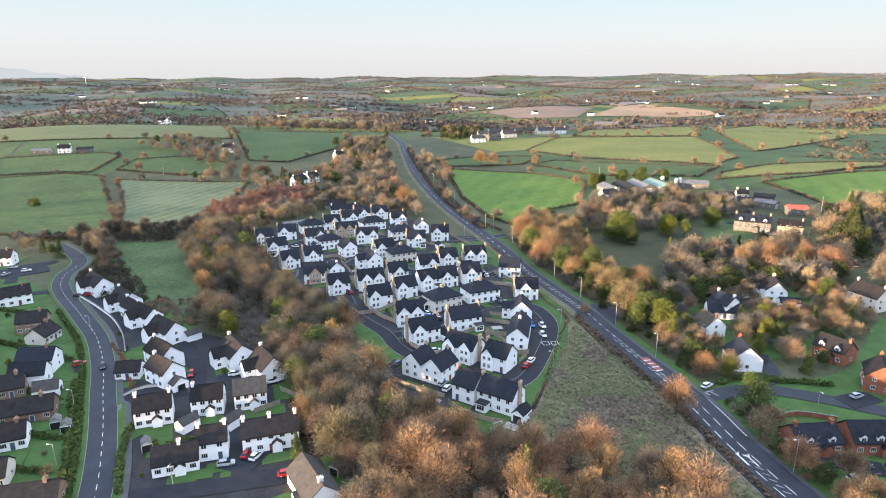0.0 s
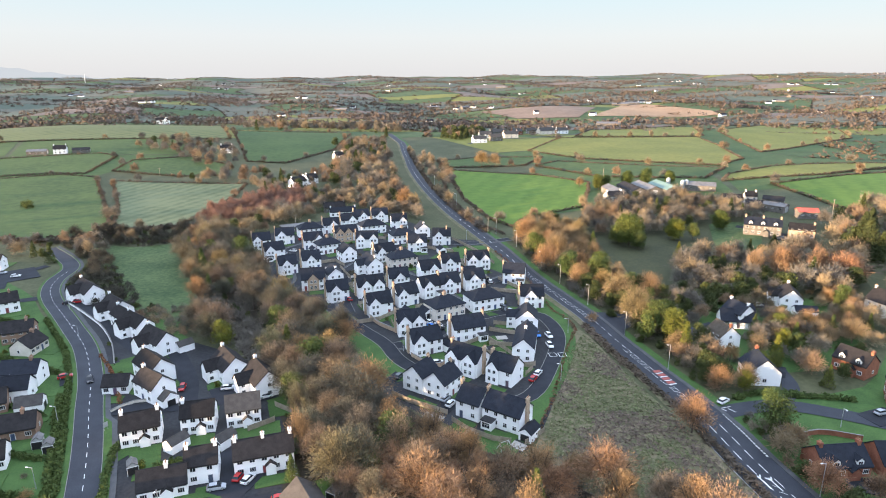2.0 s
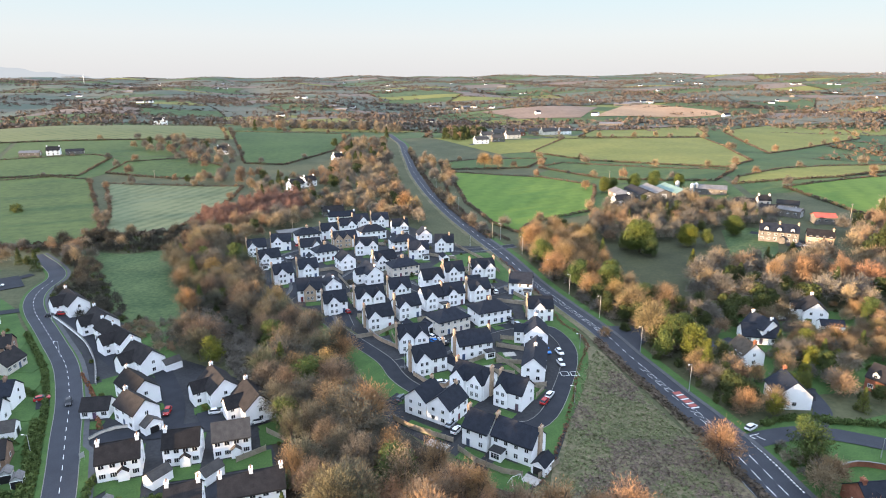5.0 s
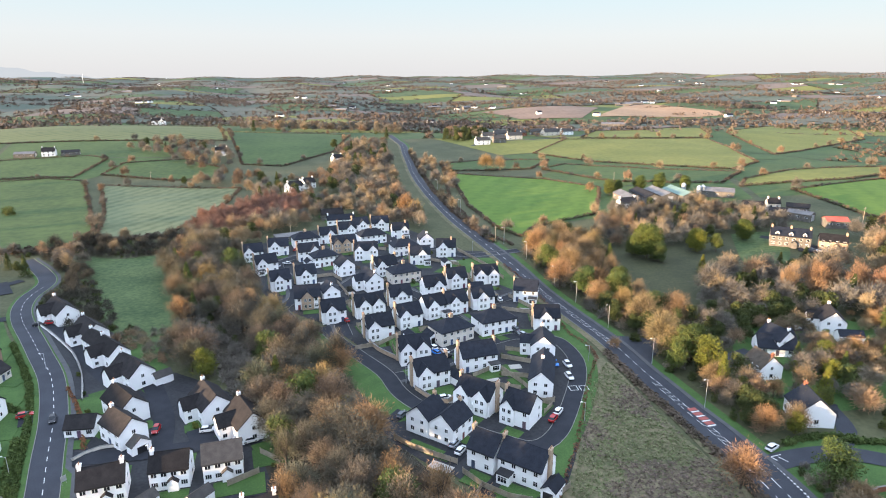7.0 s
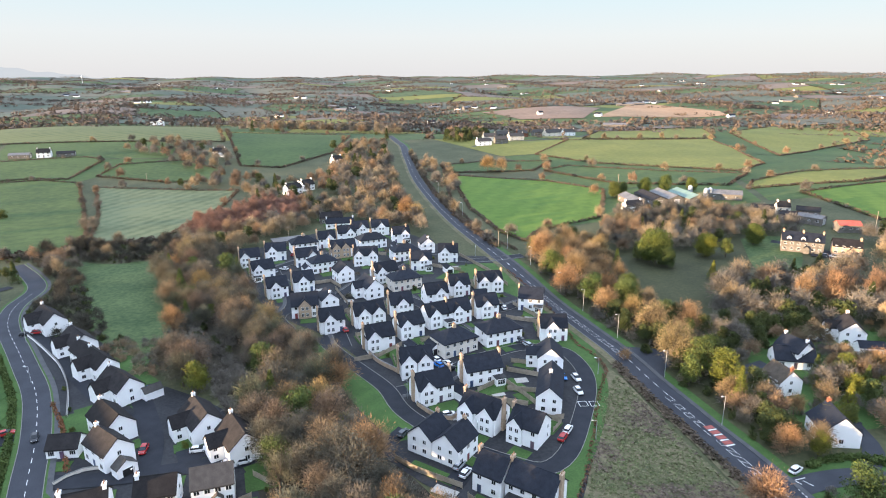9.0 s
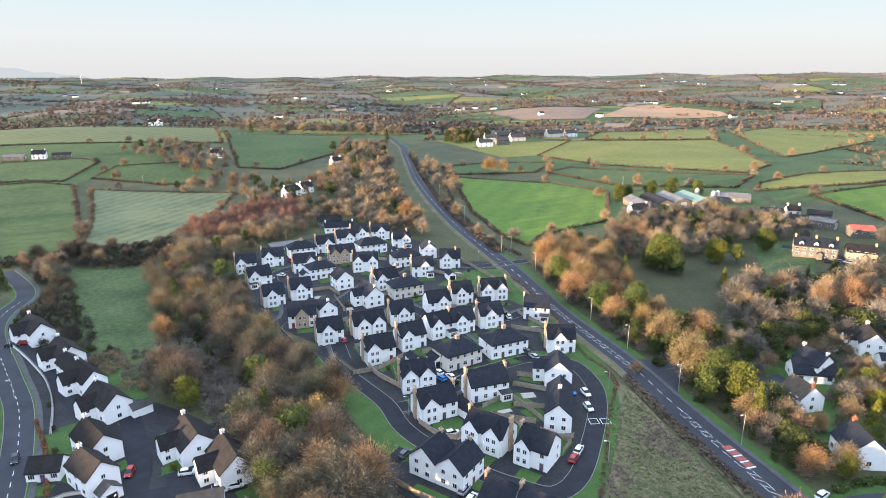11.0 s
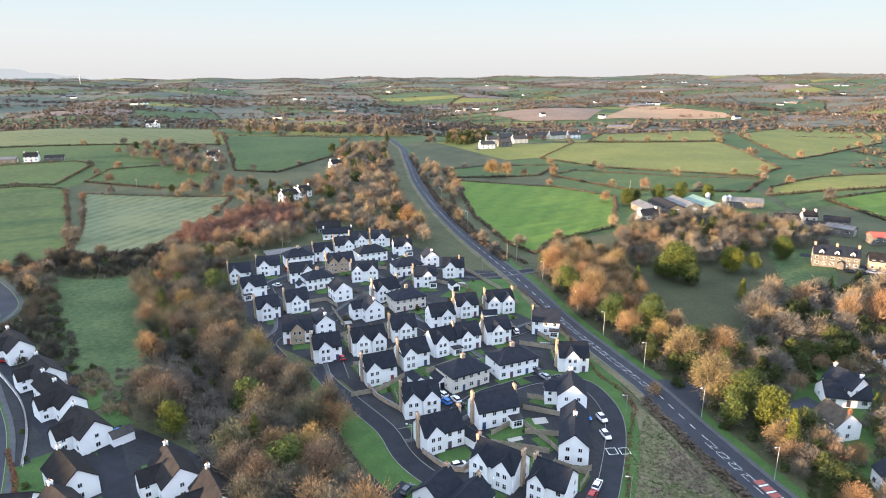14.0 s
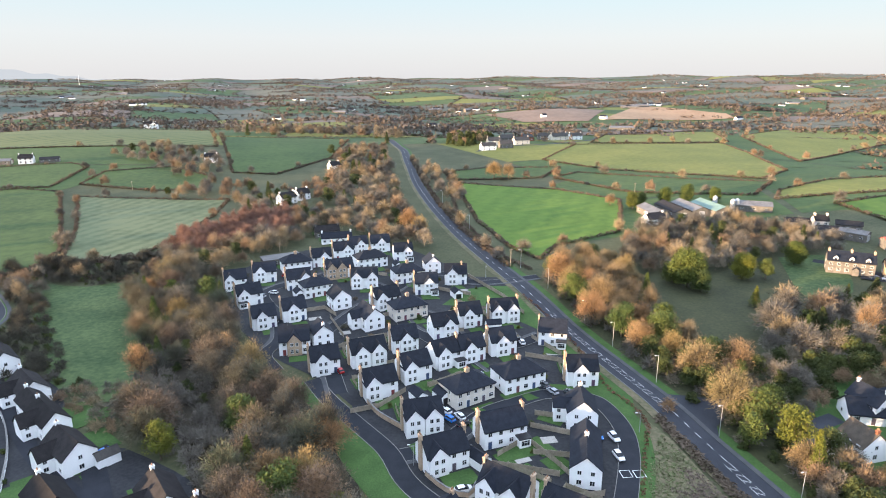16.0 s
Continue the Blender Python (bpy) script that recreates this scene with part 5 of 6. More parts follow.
tr = random.Random(5)
NEAR_WOODS = [
    ([(-134, 280), (-128, 316), (-107, 306), (-90, 266), (-72, 219), (-50, 199), (-34, 180), (-26, 150), (-14, 126), (-2, 112), (9, 100), (-22, 96), (-34, 108), (-40, 128), (-58, 166), (-82, 182), (-88, 202), (-112, 240)], 5.9, 0.14),
    ([(-22, 96), (-8, 106), (14, 98), (26, 102), (43, 91), (55, 84), (66, 66), (10, 62), (-14, 66)], 6.4, 0.06),
    ([(42, 306), (68, 322), (80, 300), (77, 265), (79, 229), (88, 211), (89, 182), (86, 166), (76, 150), (71, 168), (63, 197), (54, 231)], 7.4, 0.22),
    ([(-100, 214), (-84, 178), (-60, 160), (-44, 143), (-40, 128), (-36, 150), (-58, 186), (-84, 210)], 5.9, 0.12),
]
spare, spots = [], []
for poly, gap, green in NEAR_WOODS:
    spots += [(x, y, pick(tr, green), tr.uniform(0.72, 1.2)) for x, y in scatter(poly, gap, tr, 7000) if free(x, y, 7.5) and not brook_clearing(x, y)]
    spare += [(x, y, tr.choice((8, 8, 8, 9)), tr.uniform(0.8, 1.5)) for x, y in scatter(poly, 5.6, tr, 4000) if free(x, y, 6.5)]
spots.sort(key=lambda q: q[1] + abs(q[0]) * 0.3)
for x, y, p, s in spots[:300]:
    tree(x, y, p, s)
NEAR_REST, UNDERGROWTH = spots[300:], spare
# single trees that stand out
for x, y, p, s, text in ((100, 284, 10, 1.45, "broad dark cedar on the park lawn"), (157, 306, 10, 0.95, "dark holm oak by the lawn"), (136, 290, 6, 1.1, ""), (207, 262, 11, 1.15, "tall dark pine on the wooded hill"), (203, 252, 11, 1.15, "tall dark pine on the wooded hill"), (214, 268, 11, 1.15, "tall dark pine on the wooded hill"), (128, 236, 11, 0.62, "olive-green conifer in the parkland"), (119, 229, 7, 0.9, ""), (164, 262, 11, 0.6, "olive-green conifer in the parkland"), (137, 226, 3, 1.15, "tall golden-lit bare tree"), (149, 228, 3, 1.2, "tall golden-lit bare tree"), (157, 233, 3, 1.1, "tall golden-lit bare tree"), (166, 228, 3, 1.15, "tall golden-lit bare tree"), (175, 224, 4, 1.3, "tall golden-lit bare tree"),
                         (69, 117, 2, 1.2, "orange-brown bare tree beside the main road"), (90.5, 117, 5, 1.05, "ivy-clad tree at the junction"), (91, 110, 2, 0.7, ""), (-14, 97, 5, 0.75, "yellow-green ivy-clad tree in the wood"),
                         (-31, 150, 1, 1.0, "golden-twigged tree beside the estate street"), (-33, 172, 4, 1.05, "yellow lichened tree at the wood's edge"), (85, 205, 5, 0.7, ""), (118, 262, 7, 0.7, "slim young conifer on the park lawn"), (83, 160, 7, 0.95, "feathery pale conifer by the road"),
                         (-17, 378, 1, 1.0, "rust-brown beech above the estate"), (-24, 392, 1, 1.1, "rust-brown beech above the estate"), (118, 424, 10, 0.95, ""), (125, 430, 10, 0.8, ""), (141, 432, 10, 0.95, ""), (155, 432, 10, 1.05, ""), (172, 428, 10, 0.85, ""), (40, 560, 1, 1.2, "round-crowned tree in the hedge"), (52, 556, 1, 1.1, "round-crowned tree in the hedge"),
                         (107, 437, 2, 0.8, ""), (94, 140, 2, 0.85, "tan bare tree with a rounded crown"), (75, 184, 10, 0.6, "rounded dark evergreen at the side road"), (82, 183, 2, 0.95, "rosy bare tree with a domed crown"), (60, 192, 8, 0.9, ""), (93, 138, 6, 0.8, ""), (86, 140, 2, 0.8, "pale bare tree with a spreading crown"), (-33, 98, 7, 0.6, "clipped green conifer beside the drive"), (-290, 400, 9, 2.2, ""), (-296, 404, 9, 1.8, ""), (120, 160, 6, 1.0, ""), (124, 168, 7, 0.7, ""), (108, 150, 6, 0.8, ""), (119, 140, 7, 0.6, "")):
    tree(x, y, p, s, text)
for x, y in ((96, 291), (104, 279)):
    tree(x, y, 10, 0.85)
# evergreens that stand out yellow-green
GOLD_TREES = [(127, 292, 10, 0.98, "bright yellow-green evergreen tree on the park lawn"), (84.5, 163, 7, 0.95, "golden feathery conifer beside the main road"), (102, 148, 4, 0.75, "pale golden spreading tree before a white house"), (118, 164, 6, 0.95, "olive-golden evergreen in a garden"), (112, 157, 7, 0.8, "golden conifer in a garden")]
GOLDEN = material("golden_evergreen", (0.075, 0.085, 0.012), (0.21, 0.21, 0.028), 0.35, 0.8, fine=6)
for x, y, p, s, text in GOLD_TREES:
    for ob in tree(x, y, p, s, text).children:
        if ob.name.startswith("crown"):
            ob.data = np_mesh("crown", *PROTO[p][3], GOLDEN)
# garden trees and shrubs
for poly, gap, green, n in (([(95, 142), (122, 147), (160, 180), (170, 196), (150, 205), (120, 200), (92, 182), (90, 160)], 6.0, 0.6, 70), ([(80, 112), (89, 104), (92, 92), (96, 60), (86, 60), (82, 84)], 5, 0.3, 20), ([(120, 175), (138, 165), (170, 200), (164, 216), (143, 210)], 6.5, 0.4, 45), ([(80, 98), (96, 94), (120, 90), (150, 95), (150, 70), (90, 60)], 9, 0.4, 20)):
    for x, y in scatter(poly, gap, tr)[:n]:
        if free(x, y, 9.5):
            tree(x, y, tr.choice((5, 6, 7, 2, 2, 4, 4, 9)) if tr.random() < green + 0.2 else tr.choice((0, 2, 4, 8)), tr.uniform(0.45, 0.85))
for poly in ([(-160, 222), (-130, 205), (-100, 170), (-62, 150), (-42, 130), (-30, 100), (-45, 70), (-75, 75)], [(-75, 75), (-100, 125), (-130, 165), (-165, 205), (-230, 250), (-220, 180), (-140, 90)], [(-100, 315), (-60, 350), (-20, 340), (25, 290), (40, 200), (20, 125), (-20, 180), (-60, 240)]):
    for x, y in scatter(poly, 9, tr)[:70]:
        if free(x, y, 6.5):
            tree(x, y, tr.choice((9, 9, 8)), tr.uniform(0.3, 0.8))


def grove(name, spots, text, lod=1.0, kind="stuff", twigs=None):
    """Many trees joined in a few meshes, one a colour, for woods that nobody counts; spots: x, y, prototype, size."""
    twigs = twigs or WOOD_TWIGS
    sorts = {}
    for x, y, p, s in spots:
        mat = M_EVER_WOOD if PROTO[p][0] in ("green", "greenbush") else tr.choice(twigs)
        v, f = PROTO[p][3]
        if lod < 1:
            m = int(len(f) * lod)
            v = v[:m * 3]
            c = v.reshape(-1, 3, 3).mean(1, keepdims=True)
            v = (c + (v.reshape(-1, 3, 3) - c) * (1 / lod) ** 0.5).reshape(-1, 3)
        a = tr.uniform(0, 6.28)
        R = np.array([[math.cos(a), -math.sin(a), 0], [math.sin(a), math.cos(a), 0], [0, 0, 1]])
        sorts.setdefault(mat, []).append(v @ R.T * s + np.array([x, y, terrain(x, y)]))
    for mat, V in sorts.items():
        V = np.concatenate(V)
        say = text.replace("bare", "evergreen").replace("brown", "dark green") if mat is M_EVER_WOOD else text
        tagged(link(name, np_mesh(name, V, np.arange(len(V)).reshape(-1, 3), mat)), say, "woodland", kind=kind)


WOOD_TWIGS = [material("wood_twigs", (0.078, 0.068, 0.054), (0.300, 0.250, 0.182), 0.035, 0.95, fine=9), material("tan_wood_twigs", (0.098, 0.079, 0.052), (0.400, 0.305, 0.182), 0.035, 0.95, fine=9),
              material("grey_wood_twigs", (0.070, 0.064, 0.056), (0.215, 0.192, 0.160), 0.035, 0.95, fine=9), material("rust_wood_twigs", (0.105, 0.074, 0.050), (0.36, 0.245, 0.150), 0.035, 0.95, fine=9)]
M_RED_WOOD = material("red_larch_twigs", (0.120, 0.074, 0.058), (0.33, 0.190, 0.145), 0.05, 0.95, fine=9)
M_EVER_WOOD = material("wood_evergreen", (0.026, 0.038, 0.013), (0.088, 0.102, 0.028), 0.05, 0.9, fine=9)
GARDEN_GROWTH = []
for poly, gap, kinds, lo, hi in (([(85.5, 126), (90, 124), (95, 100), (101, 70), (95, 62), (90, 80), (87.5, 97)], 2.6, (8, 8, 9, 2, 6), 0.45, 0.8), ([(74.5, 150), (80, 156), (92, 168), (92, 150), (86, 138), (80, 137)], 3.0, (8, 9, 6, 2, 5), 0.5, 0.85),
                                 ([(92, 145), (122, 140), (165, 175), (175, 196), (150, 210), (118, 205), (92, 186), (88, 160)], 4.4, (9, 9, 2, 2, 4, 6, 8), 0.4, 0.8), ([(64, 190), (72, 172), (90, 186), (92, 210), (80, 232), (64, 222)], 3.6, (8, 9, 6, 5, 2), 0.55, 0.9),
                                 ([(112, 92), (150, 92), (150, 66), (100, 60), (104, 84)], 5, (9, 9, 6, 8), 0.4, 0.8), ([(88, 188), (118, 206), (152, 214), (130, 226), (100, 218), (86, 206)], 3.6, (8, 9, 6, 5, 2), 0.5, 0.9)):
    for x, y in scatter(poly, gap, tr, 2600):
        if all((x - a) ** 2 + (y - b) ** 2 > 85 for a, b in HOUSE_SPOTS) and not any((x - a) ** 2 + (y - b) ** 2 < 14 for line, _ in ROADS_CLEAR[2:] for a, b in line) and not any((x - a) ** 2 + (y - b) ** 2 < 60 for a, b in MAIN):
            GARDEN_GROWTH.append((x, y, tr.choice(kinds), tr.uniform(lo, hi)))
for x, y in scatter([(-128, 214), (-108, 209), (-88, 202), (-82, 186), (-98, 182), (-118, 196)], 3.4, tr, 1500):
    if all((x - a) ** 2 + (y - b) ** 2 > 60 for a, b in HOUSE_SPOTS):
        GARDEN_GROWTH.append((x, y, tr.choice((8, 8, 8, 9)), tr.uniform(0.55, 0.95)))
grove("garden_shrubs", GARDEN_GROWTH, "bare brown shrubs and small garden trees", 0.4)
grove("woodland", NEAR_REST, "bare brown trees of the valley wood", 0.45)
grove("undergrowth", UNDERGROWTH, "bare brown brambles and bushes under the trees", 0.6, twigs=WOOD_TWIGS[2:3])
PLANTATION = [(-152, 352), (-153, 384), (-128, 432), (-102, 440), (-94, 395), (-112, 366), (-132, 350)]
MANOR_LAWN = [(146, 314), (200, 304), (212, 282), (186, 258), (150, 262)]
WOODS = [
    ([(-130, 389), (-103, 455), (-56, 420), (-25, 340), (-30, 375), (-78, 395), (-92, 352), (-108, 325), (-140, 302), (-152, 358)], 6.6, 0.05, 0.85),
    ([(-124, 700), (-75, 762), (-55, 625), (-42, 525), (-27, 424), (-8, 337), (4, 312), (-14, 350), (-40, 393), (-78, 453), (-114, 502), (-99, 589)], 8.5, 0.2, 0.95),
    ([(-30, 645), (6, 571), (10, 470), (-2, 450), (-14, 520)], 9.8, 0.1, 0.8),
    ([(130, 264), (135, 248), (175, 275), (223, 296), (190, 230), (164, 205), (147, 210), (133, 222), (114, 216), (102, 218), (112, 243)], 6.8, 0.3, 1.0),
    ([(96, 354), (126, 375), (159, 368), (190, 334), (182, 314), (152, 316), (117, 302), (93, 300), (79, 310)], 6.2, 0.12, 0.85),
    ([(-330, 651), (-315, 715), (-236, 672), (-193, 567), (-226, 563), (-289, 625)], 11.0, 0.05, 0.8),
    ([(-225, 492), (-192, 540), (-127, 518), (-103, 493), (-114, 429), (-139, 440), (-160, 492)], 9.8, 0.35, 0.8),
    ([(-240, 303), (-200, 308), (-178, 290), (-185, 262), (-220, 280)], 8.5, 0.1, 0.8),
    ([(190, 300), (260, 330), (330, 340), (280, 240), (200, 190), (185, 205), (205, 240)], 9.2, 0.35, 1.05),
    ([(-300, 880), (-120, 900), (-70, 800), (-60, 900), (-120, 980), (-300, 960)], 13.4, 0.1, 1.1),
    ([(20, 770), (60, 830), (55, 900), (20, 880), (0, 800)], 8.0, 0.75, 1.1),
]
for poly, gap, green, s in WOODS:
    spots = [(x, y, pick(tr, green), s * tr.uniform(0.75, 1.15)) for x, y in scatter(poly, gap, tr, 2500) if free(x, y, 9) and not inside(x, y, PLANTATION) and not inside(x, y, MANOR_LAWN)]
    far = sum(math.hypot(*p) for p in poly) / len(poly)
    grove("woodland", spots, "bare brown winter wood with mixed crowns", 0.32 if far < 420 else 0.16)
spots = [(x, y, tr.choice((2, 3)), tr.uniform(0.62, 0.85)) for x, y in scatter(PLANTATION, 4.2, tr, 3000)]
grove("woodland", spots, "reddish bare brown plantation of young trees", 0.4, twigs=[M_RED_WOOD])

# dark thorn and bramble between the meadow and the village, and under the stubble field
thorn = material("blackthorn", (0.034, 0.032, 0.025), (0.105, 0.095, 0.070), 0.08, 0.95, fine=9)
for poly in ([(-230, 314), (-203, 308), (-174, 284), (-142, 240), (-122, 212), (-130, 205), (-150, 214), (-176, 238), (-192, 268)], [(-216, 322), (-186, 332), (-150, 340), (-142, 320), (-160, 304), (-196, 308)]):
    grove("thorn_scrub", [(x, y, tr.choice((8, 8, 8, 9, 9, 2)), tr.uniform(0.5, 0.95)) for x, y in scatter(poly, 2.9, tr, 5000) if free(x, y, 9)], "dense dark scrub of bare thorn and bramble", 0.45, twigs=[thorn])

# far woods and hedgerows: ragged clumps along the field edges
g2 = np.random.default_rng(11)


def clumps(name, spots, text, mat, tris=14, size=0.55):
    """Ragged clumps of foliage, each one a small spray of triangles round a lump."""
    V, F, n = [], [], 0
    for x, y, w, h in spots:
        z = terrain(x, y)
        d = g2.normal(size=(tris, 3))
        d /= np.linalg.norm(d, axis=1, keepdims=True)
        d[:, 2] = np.abs(d[:, 2])
        c = np.array([x, y, z]) + d * np.array([w * 0.42, w * 0.42, h * 0.72])
        k = np.array([w * 0.5, w * 0.5, h * 0.4])
        v = c[:, None, :] + g2.normal(size=(tris, 3, 3)) * k * size
        v = v.reshape(-1, 3)
        v[:, 2] = np.maximum(v[:, 2], z - 0.5)
        V.append(v)
        F.append(np.arange(tris * 3).reshape(-1, 3) + n)
        n += tris * 3
    return tagged(link(name, np_mesh(name, np.concatenate(V), np.concatenate(F), mat)), text, "hedgerow", kind="stuff")


fr = random.Random(3)
spots = []
for (ax, ay), (bx, by) in far_edges:
    d = math.hypot(ax, ay)
    if fr.random() < 0.12 or d > 4600 or in_home((ax + bx) / 2, (ay + by) / 2):
        continue
    L = math.hypot(bx - ax, by - ay)
    step = 5 + d * 0.004
    tall = fr.random() < 0.35
    for k in range(int(L / step)):
        t = k / (L / step)
        hh = fr.uniform(5, 11) if (tall and fr.random() < 0.6) or fr.random() < 0.12 else fr.uniform(1.6, 3.2)
        spots.append((ax + (bx - ax) * t + fr.uniform(-2, 2), ay + (by - ay) * t + fr.uniform(-2, 2), max(step * 1.25, hh * 0.7), hh))
clumps("far_hedgerows", spots, "dark winter hedgerows and trees between far fields", M_WILDHEDGE, 14, 0.38)
spots = []
for k in range(360):
    y = fr.uniform(950, 4600)
    x = fr.uniform(-0.8, 0.8) * y
    if in_home(x, y):
        continue
    a, sx, sy = fr.uniform(-0.4, 0.4), fr.uniform(60, 260), fr.uniform(15, 45)
    for j in range(int(sx * sy / 100)):
        u, w = fr.gauss(0, sx / 2), fr.gauss(0, sy / 2)
        spots.append((x + u * math.cos(a) - w * math.sin(a), min(y + u * math.sin(a) + w * math.cos(a), 4750), fr.uniform(8, 13), fr.uniform(8, 14)))
clumps("far_woods", spots, "far brown winter woods on the hills", M_WOODS, 14, 0.38)


HEDGE_TREES = []


def hedgerow(pts, w, h, text, mat, tree_every=0, raw=False):
    """A hedge that follows a line, its outline broken by sprays."""
    line = pts if raw else smooth_line(pts, 4.0)
    n = length(line)
    s, sp = 0.0, []
    step = 0.45 if mat is M_HEDGE else 1.0 if n < 150 and h < 2.5 else 2.0
    while s < n:
        p = along(line, s)
        if p:
            sp.append((p[0] + fr.uniform(-0.2, 0.2) * w, p[1] + fr.uniform(-0.2, 0.2) * w, w * fr.uniform(0.9, 1.25), h * fr.uniform(0.75, 1.25)))
        s += step
    o = clumps("hedge", sp, text, mat, 44, 0.28)
    tagged(o, category="hedge", kind="structure")
    if tree_every:
        s = tree_every * 0.5
        while s < n:
            p = along(line, s)
            HEDGE_TREES.append((p[0], p[1], fr.choice((0, 2, 4, 8, 8)), fr.uniform(0.5, 0.85)))
            s += tree_every * fr.uniform(0.6, 1.5)


for k, poly, text in FIELDS:
    if k in ("meadow", "park") or math.hypot(*poly[0]) > 1250:
        continue
    hedgerow(poly + poly[:1], 2.6, 2.2, "brown winter hedgerow round a field", M_WILDHEDGE, 45, True)
HEDGE_W = [(x + a * 6.0, y + b * 6.0) for (x, y), (a, b) in zip(VILLAGE, sides_of(VILLAGE)) if 60 < y < 206][::3]
hedgerow([(x + a * 7.6, y + b * 7.6) for x, y, a, b in [(p[0], p[1], n[0], n[1]) for p, n in zip(VILLAGE, sides_of(VILLAGE))] if 60 < y < 150][::4], 2.0, 2.4, "overgrown green hedge beside the village road", M_HEDGE)
for pts in (HEDGE_W, [(-121, 152), (-140, 160), (-165, 170)], [(-110, 126), (-130, 134), (-150, 140)], [(-98, 106), (-115, 110), (-130, 116)], [(-93, 92), (-110, 94)], [(-155, 190), (-170, 196), (-185, 200)],
            [(-71, 84), (-78, 99), (-82, 112)], [(-68, 103), (-60, 107)], [(104, 135), (112, 134), (122, 132)], [(88, 134), (98, 137), (108, 136)], [(97, 148), (104, 158), (108, 164)], [(125, 158), (135, 170), (145, 175)]):
    hedgerow(pts, 1.7, 1.9, "clipped green garden hedge", M_HEDGE)
hedgerow([(-92, 134), (-103, 151), (-115, 166)], 1.2, 1.5, "russet beech hedge beside the footway", material("beech_hedge", (0.14, 0.06, 0.03), (0.26, 0.12, 0.06), 0.5, 0.95))
hedgerow([(25, 111), (34, 132), (45, 166), (52, 187), (46, 205), (42, 235), (36, 262), (30, 282)], 1.3, 1.3, "low red-brown hedge round the estate", material("redbrown_hedge", (0.10, 0.05, 0.03), (0.2, 0.1, 0.06), 0.5, 0.95))
hedgerow([(-250, 316), (-228, 312), (-205, 322), (-190, 336), (-165, 345), (-150, 350)], 5.0, 4.2, "dense dark hedge of thorn and bramble", M_WILDHEDGE, 14)
hedgerow([(-204, 313), (-188, 317), (-165, 312), (-150, 314)], 3.0, 2.6, "overgrown thorn hedge above the meadow", M_WILDHEDGE, 16)
hedgerow([(56, 188), (60, 168), (65, 148), (69, 132), (72, 116), (75, 98), (80, 75)], 2.8, 1.6, "bramble bank along the main road", M_WILDHEDGE)
hedgerow([(28, 320), (12, 378), (-4, 455), (-18, 545), (-28, 620), (-36, 680)], 3.5, 3.0, "roadside hedge with bare bushes", M_WILDHEDGE, 25)
hedgerow([(38, 315), (24, 345), (14, 390), (6, 440), (2, 545)], 2.4, 1.8, "brown hedge between pasture and road", M_WILDHEDGE)
SCRUB = [(54, 180), (60, 155), (66, 130), (71, 108), (76, 84), (64, 74), (44, 92), (28, 109), (36, 135), (46, 166)]
grassy, dead = [], []
while len(grassy) + len(dead) < 9000:
    x, y = fr.uniform(28, 76), fr.uniform(74, 182)
    if inside(x, y, SCRUB):
        wave = math.sin(x * 0.21 + 1.7 * math.sin(y * 0.09)) + math.sin(y * 0.17 - x * 0.11) + 0.6 * math.sin(x * 0.6 + y * 0.5) + fr.gauss(0, 0.4) + (1.1 if 88 < y < 128 and x > 44 else -0.3)
        (dead if wave > 0.3 else grassy).append((x, y, fr.uniform(0.4, 1.2), fr.uniform(0.2, 0.6)))
clumps("scrub_tussocks", grassy, "rough green grass tussocks", island_material("grass_tussocks", [(0.080, 0.105, 0.040), (0.13, 0.145, 0.062), (0.21, 0.19, 0.11), (0.095, 0.125, 0.045)]), 9)
clumps("dead_bracken", dead, "dead brown bracken and bramble", island_material("dead_bracken", [(0.10, 0.075, 0.060), (0.20, 0.145, 0.110), (0.075, 0.060, 0.05), (0.15, 0.12, 0.085)]), 9)
grove("hedgerow_trees", HEDGE_TREES, "bare brown trees scattered along the hedgerows", 0.14)
# ---- cars ----
def paint(name, c):
    m = material(name, c, tuple(min(1, k * 1.15) for k in c), 1.0, 0.25, spec=0.6)
    return m


CAR_PAINT = {"white": paint("white_car_paint", (0.7, 0.7, 0.7)), "silver": paint("silver_car_paint", (0.35, 0.37, 0.4)), "black": paint("black_car_paint", (0.015, 0.016, 0.02)), "red": paint("red_car_paint", (0.35, 0.02, 0.02)), "blue": paint("blue_car_paint", (0.02, 0.16, 0.5)), "grey": paint("grey_car_paint", (0.08, 0.09, 0.1))}
M_TYRE = material("tyre_rubber", (0.012, 0.012, 0.012), (0.025, 0.025, 0.025), 3, 0.9)
M_LAMP = material("lamp_lens", (0.5, 0.5, 0.48), (0.7, 0.7, 0.68), 3, 0.2)
M_TAIL = material("tail_lens", (0.35, 0.02, 0.02), (0.45, 0.03, 0.03), 3, 0.3)


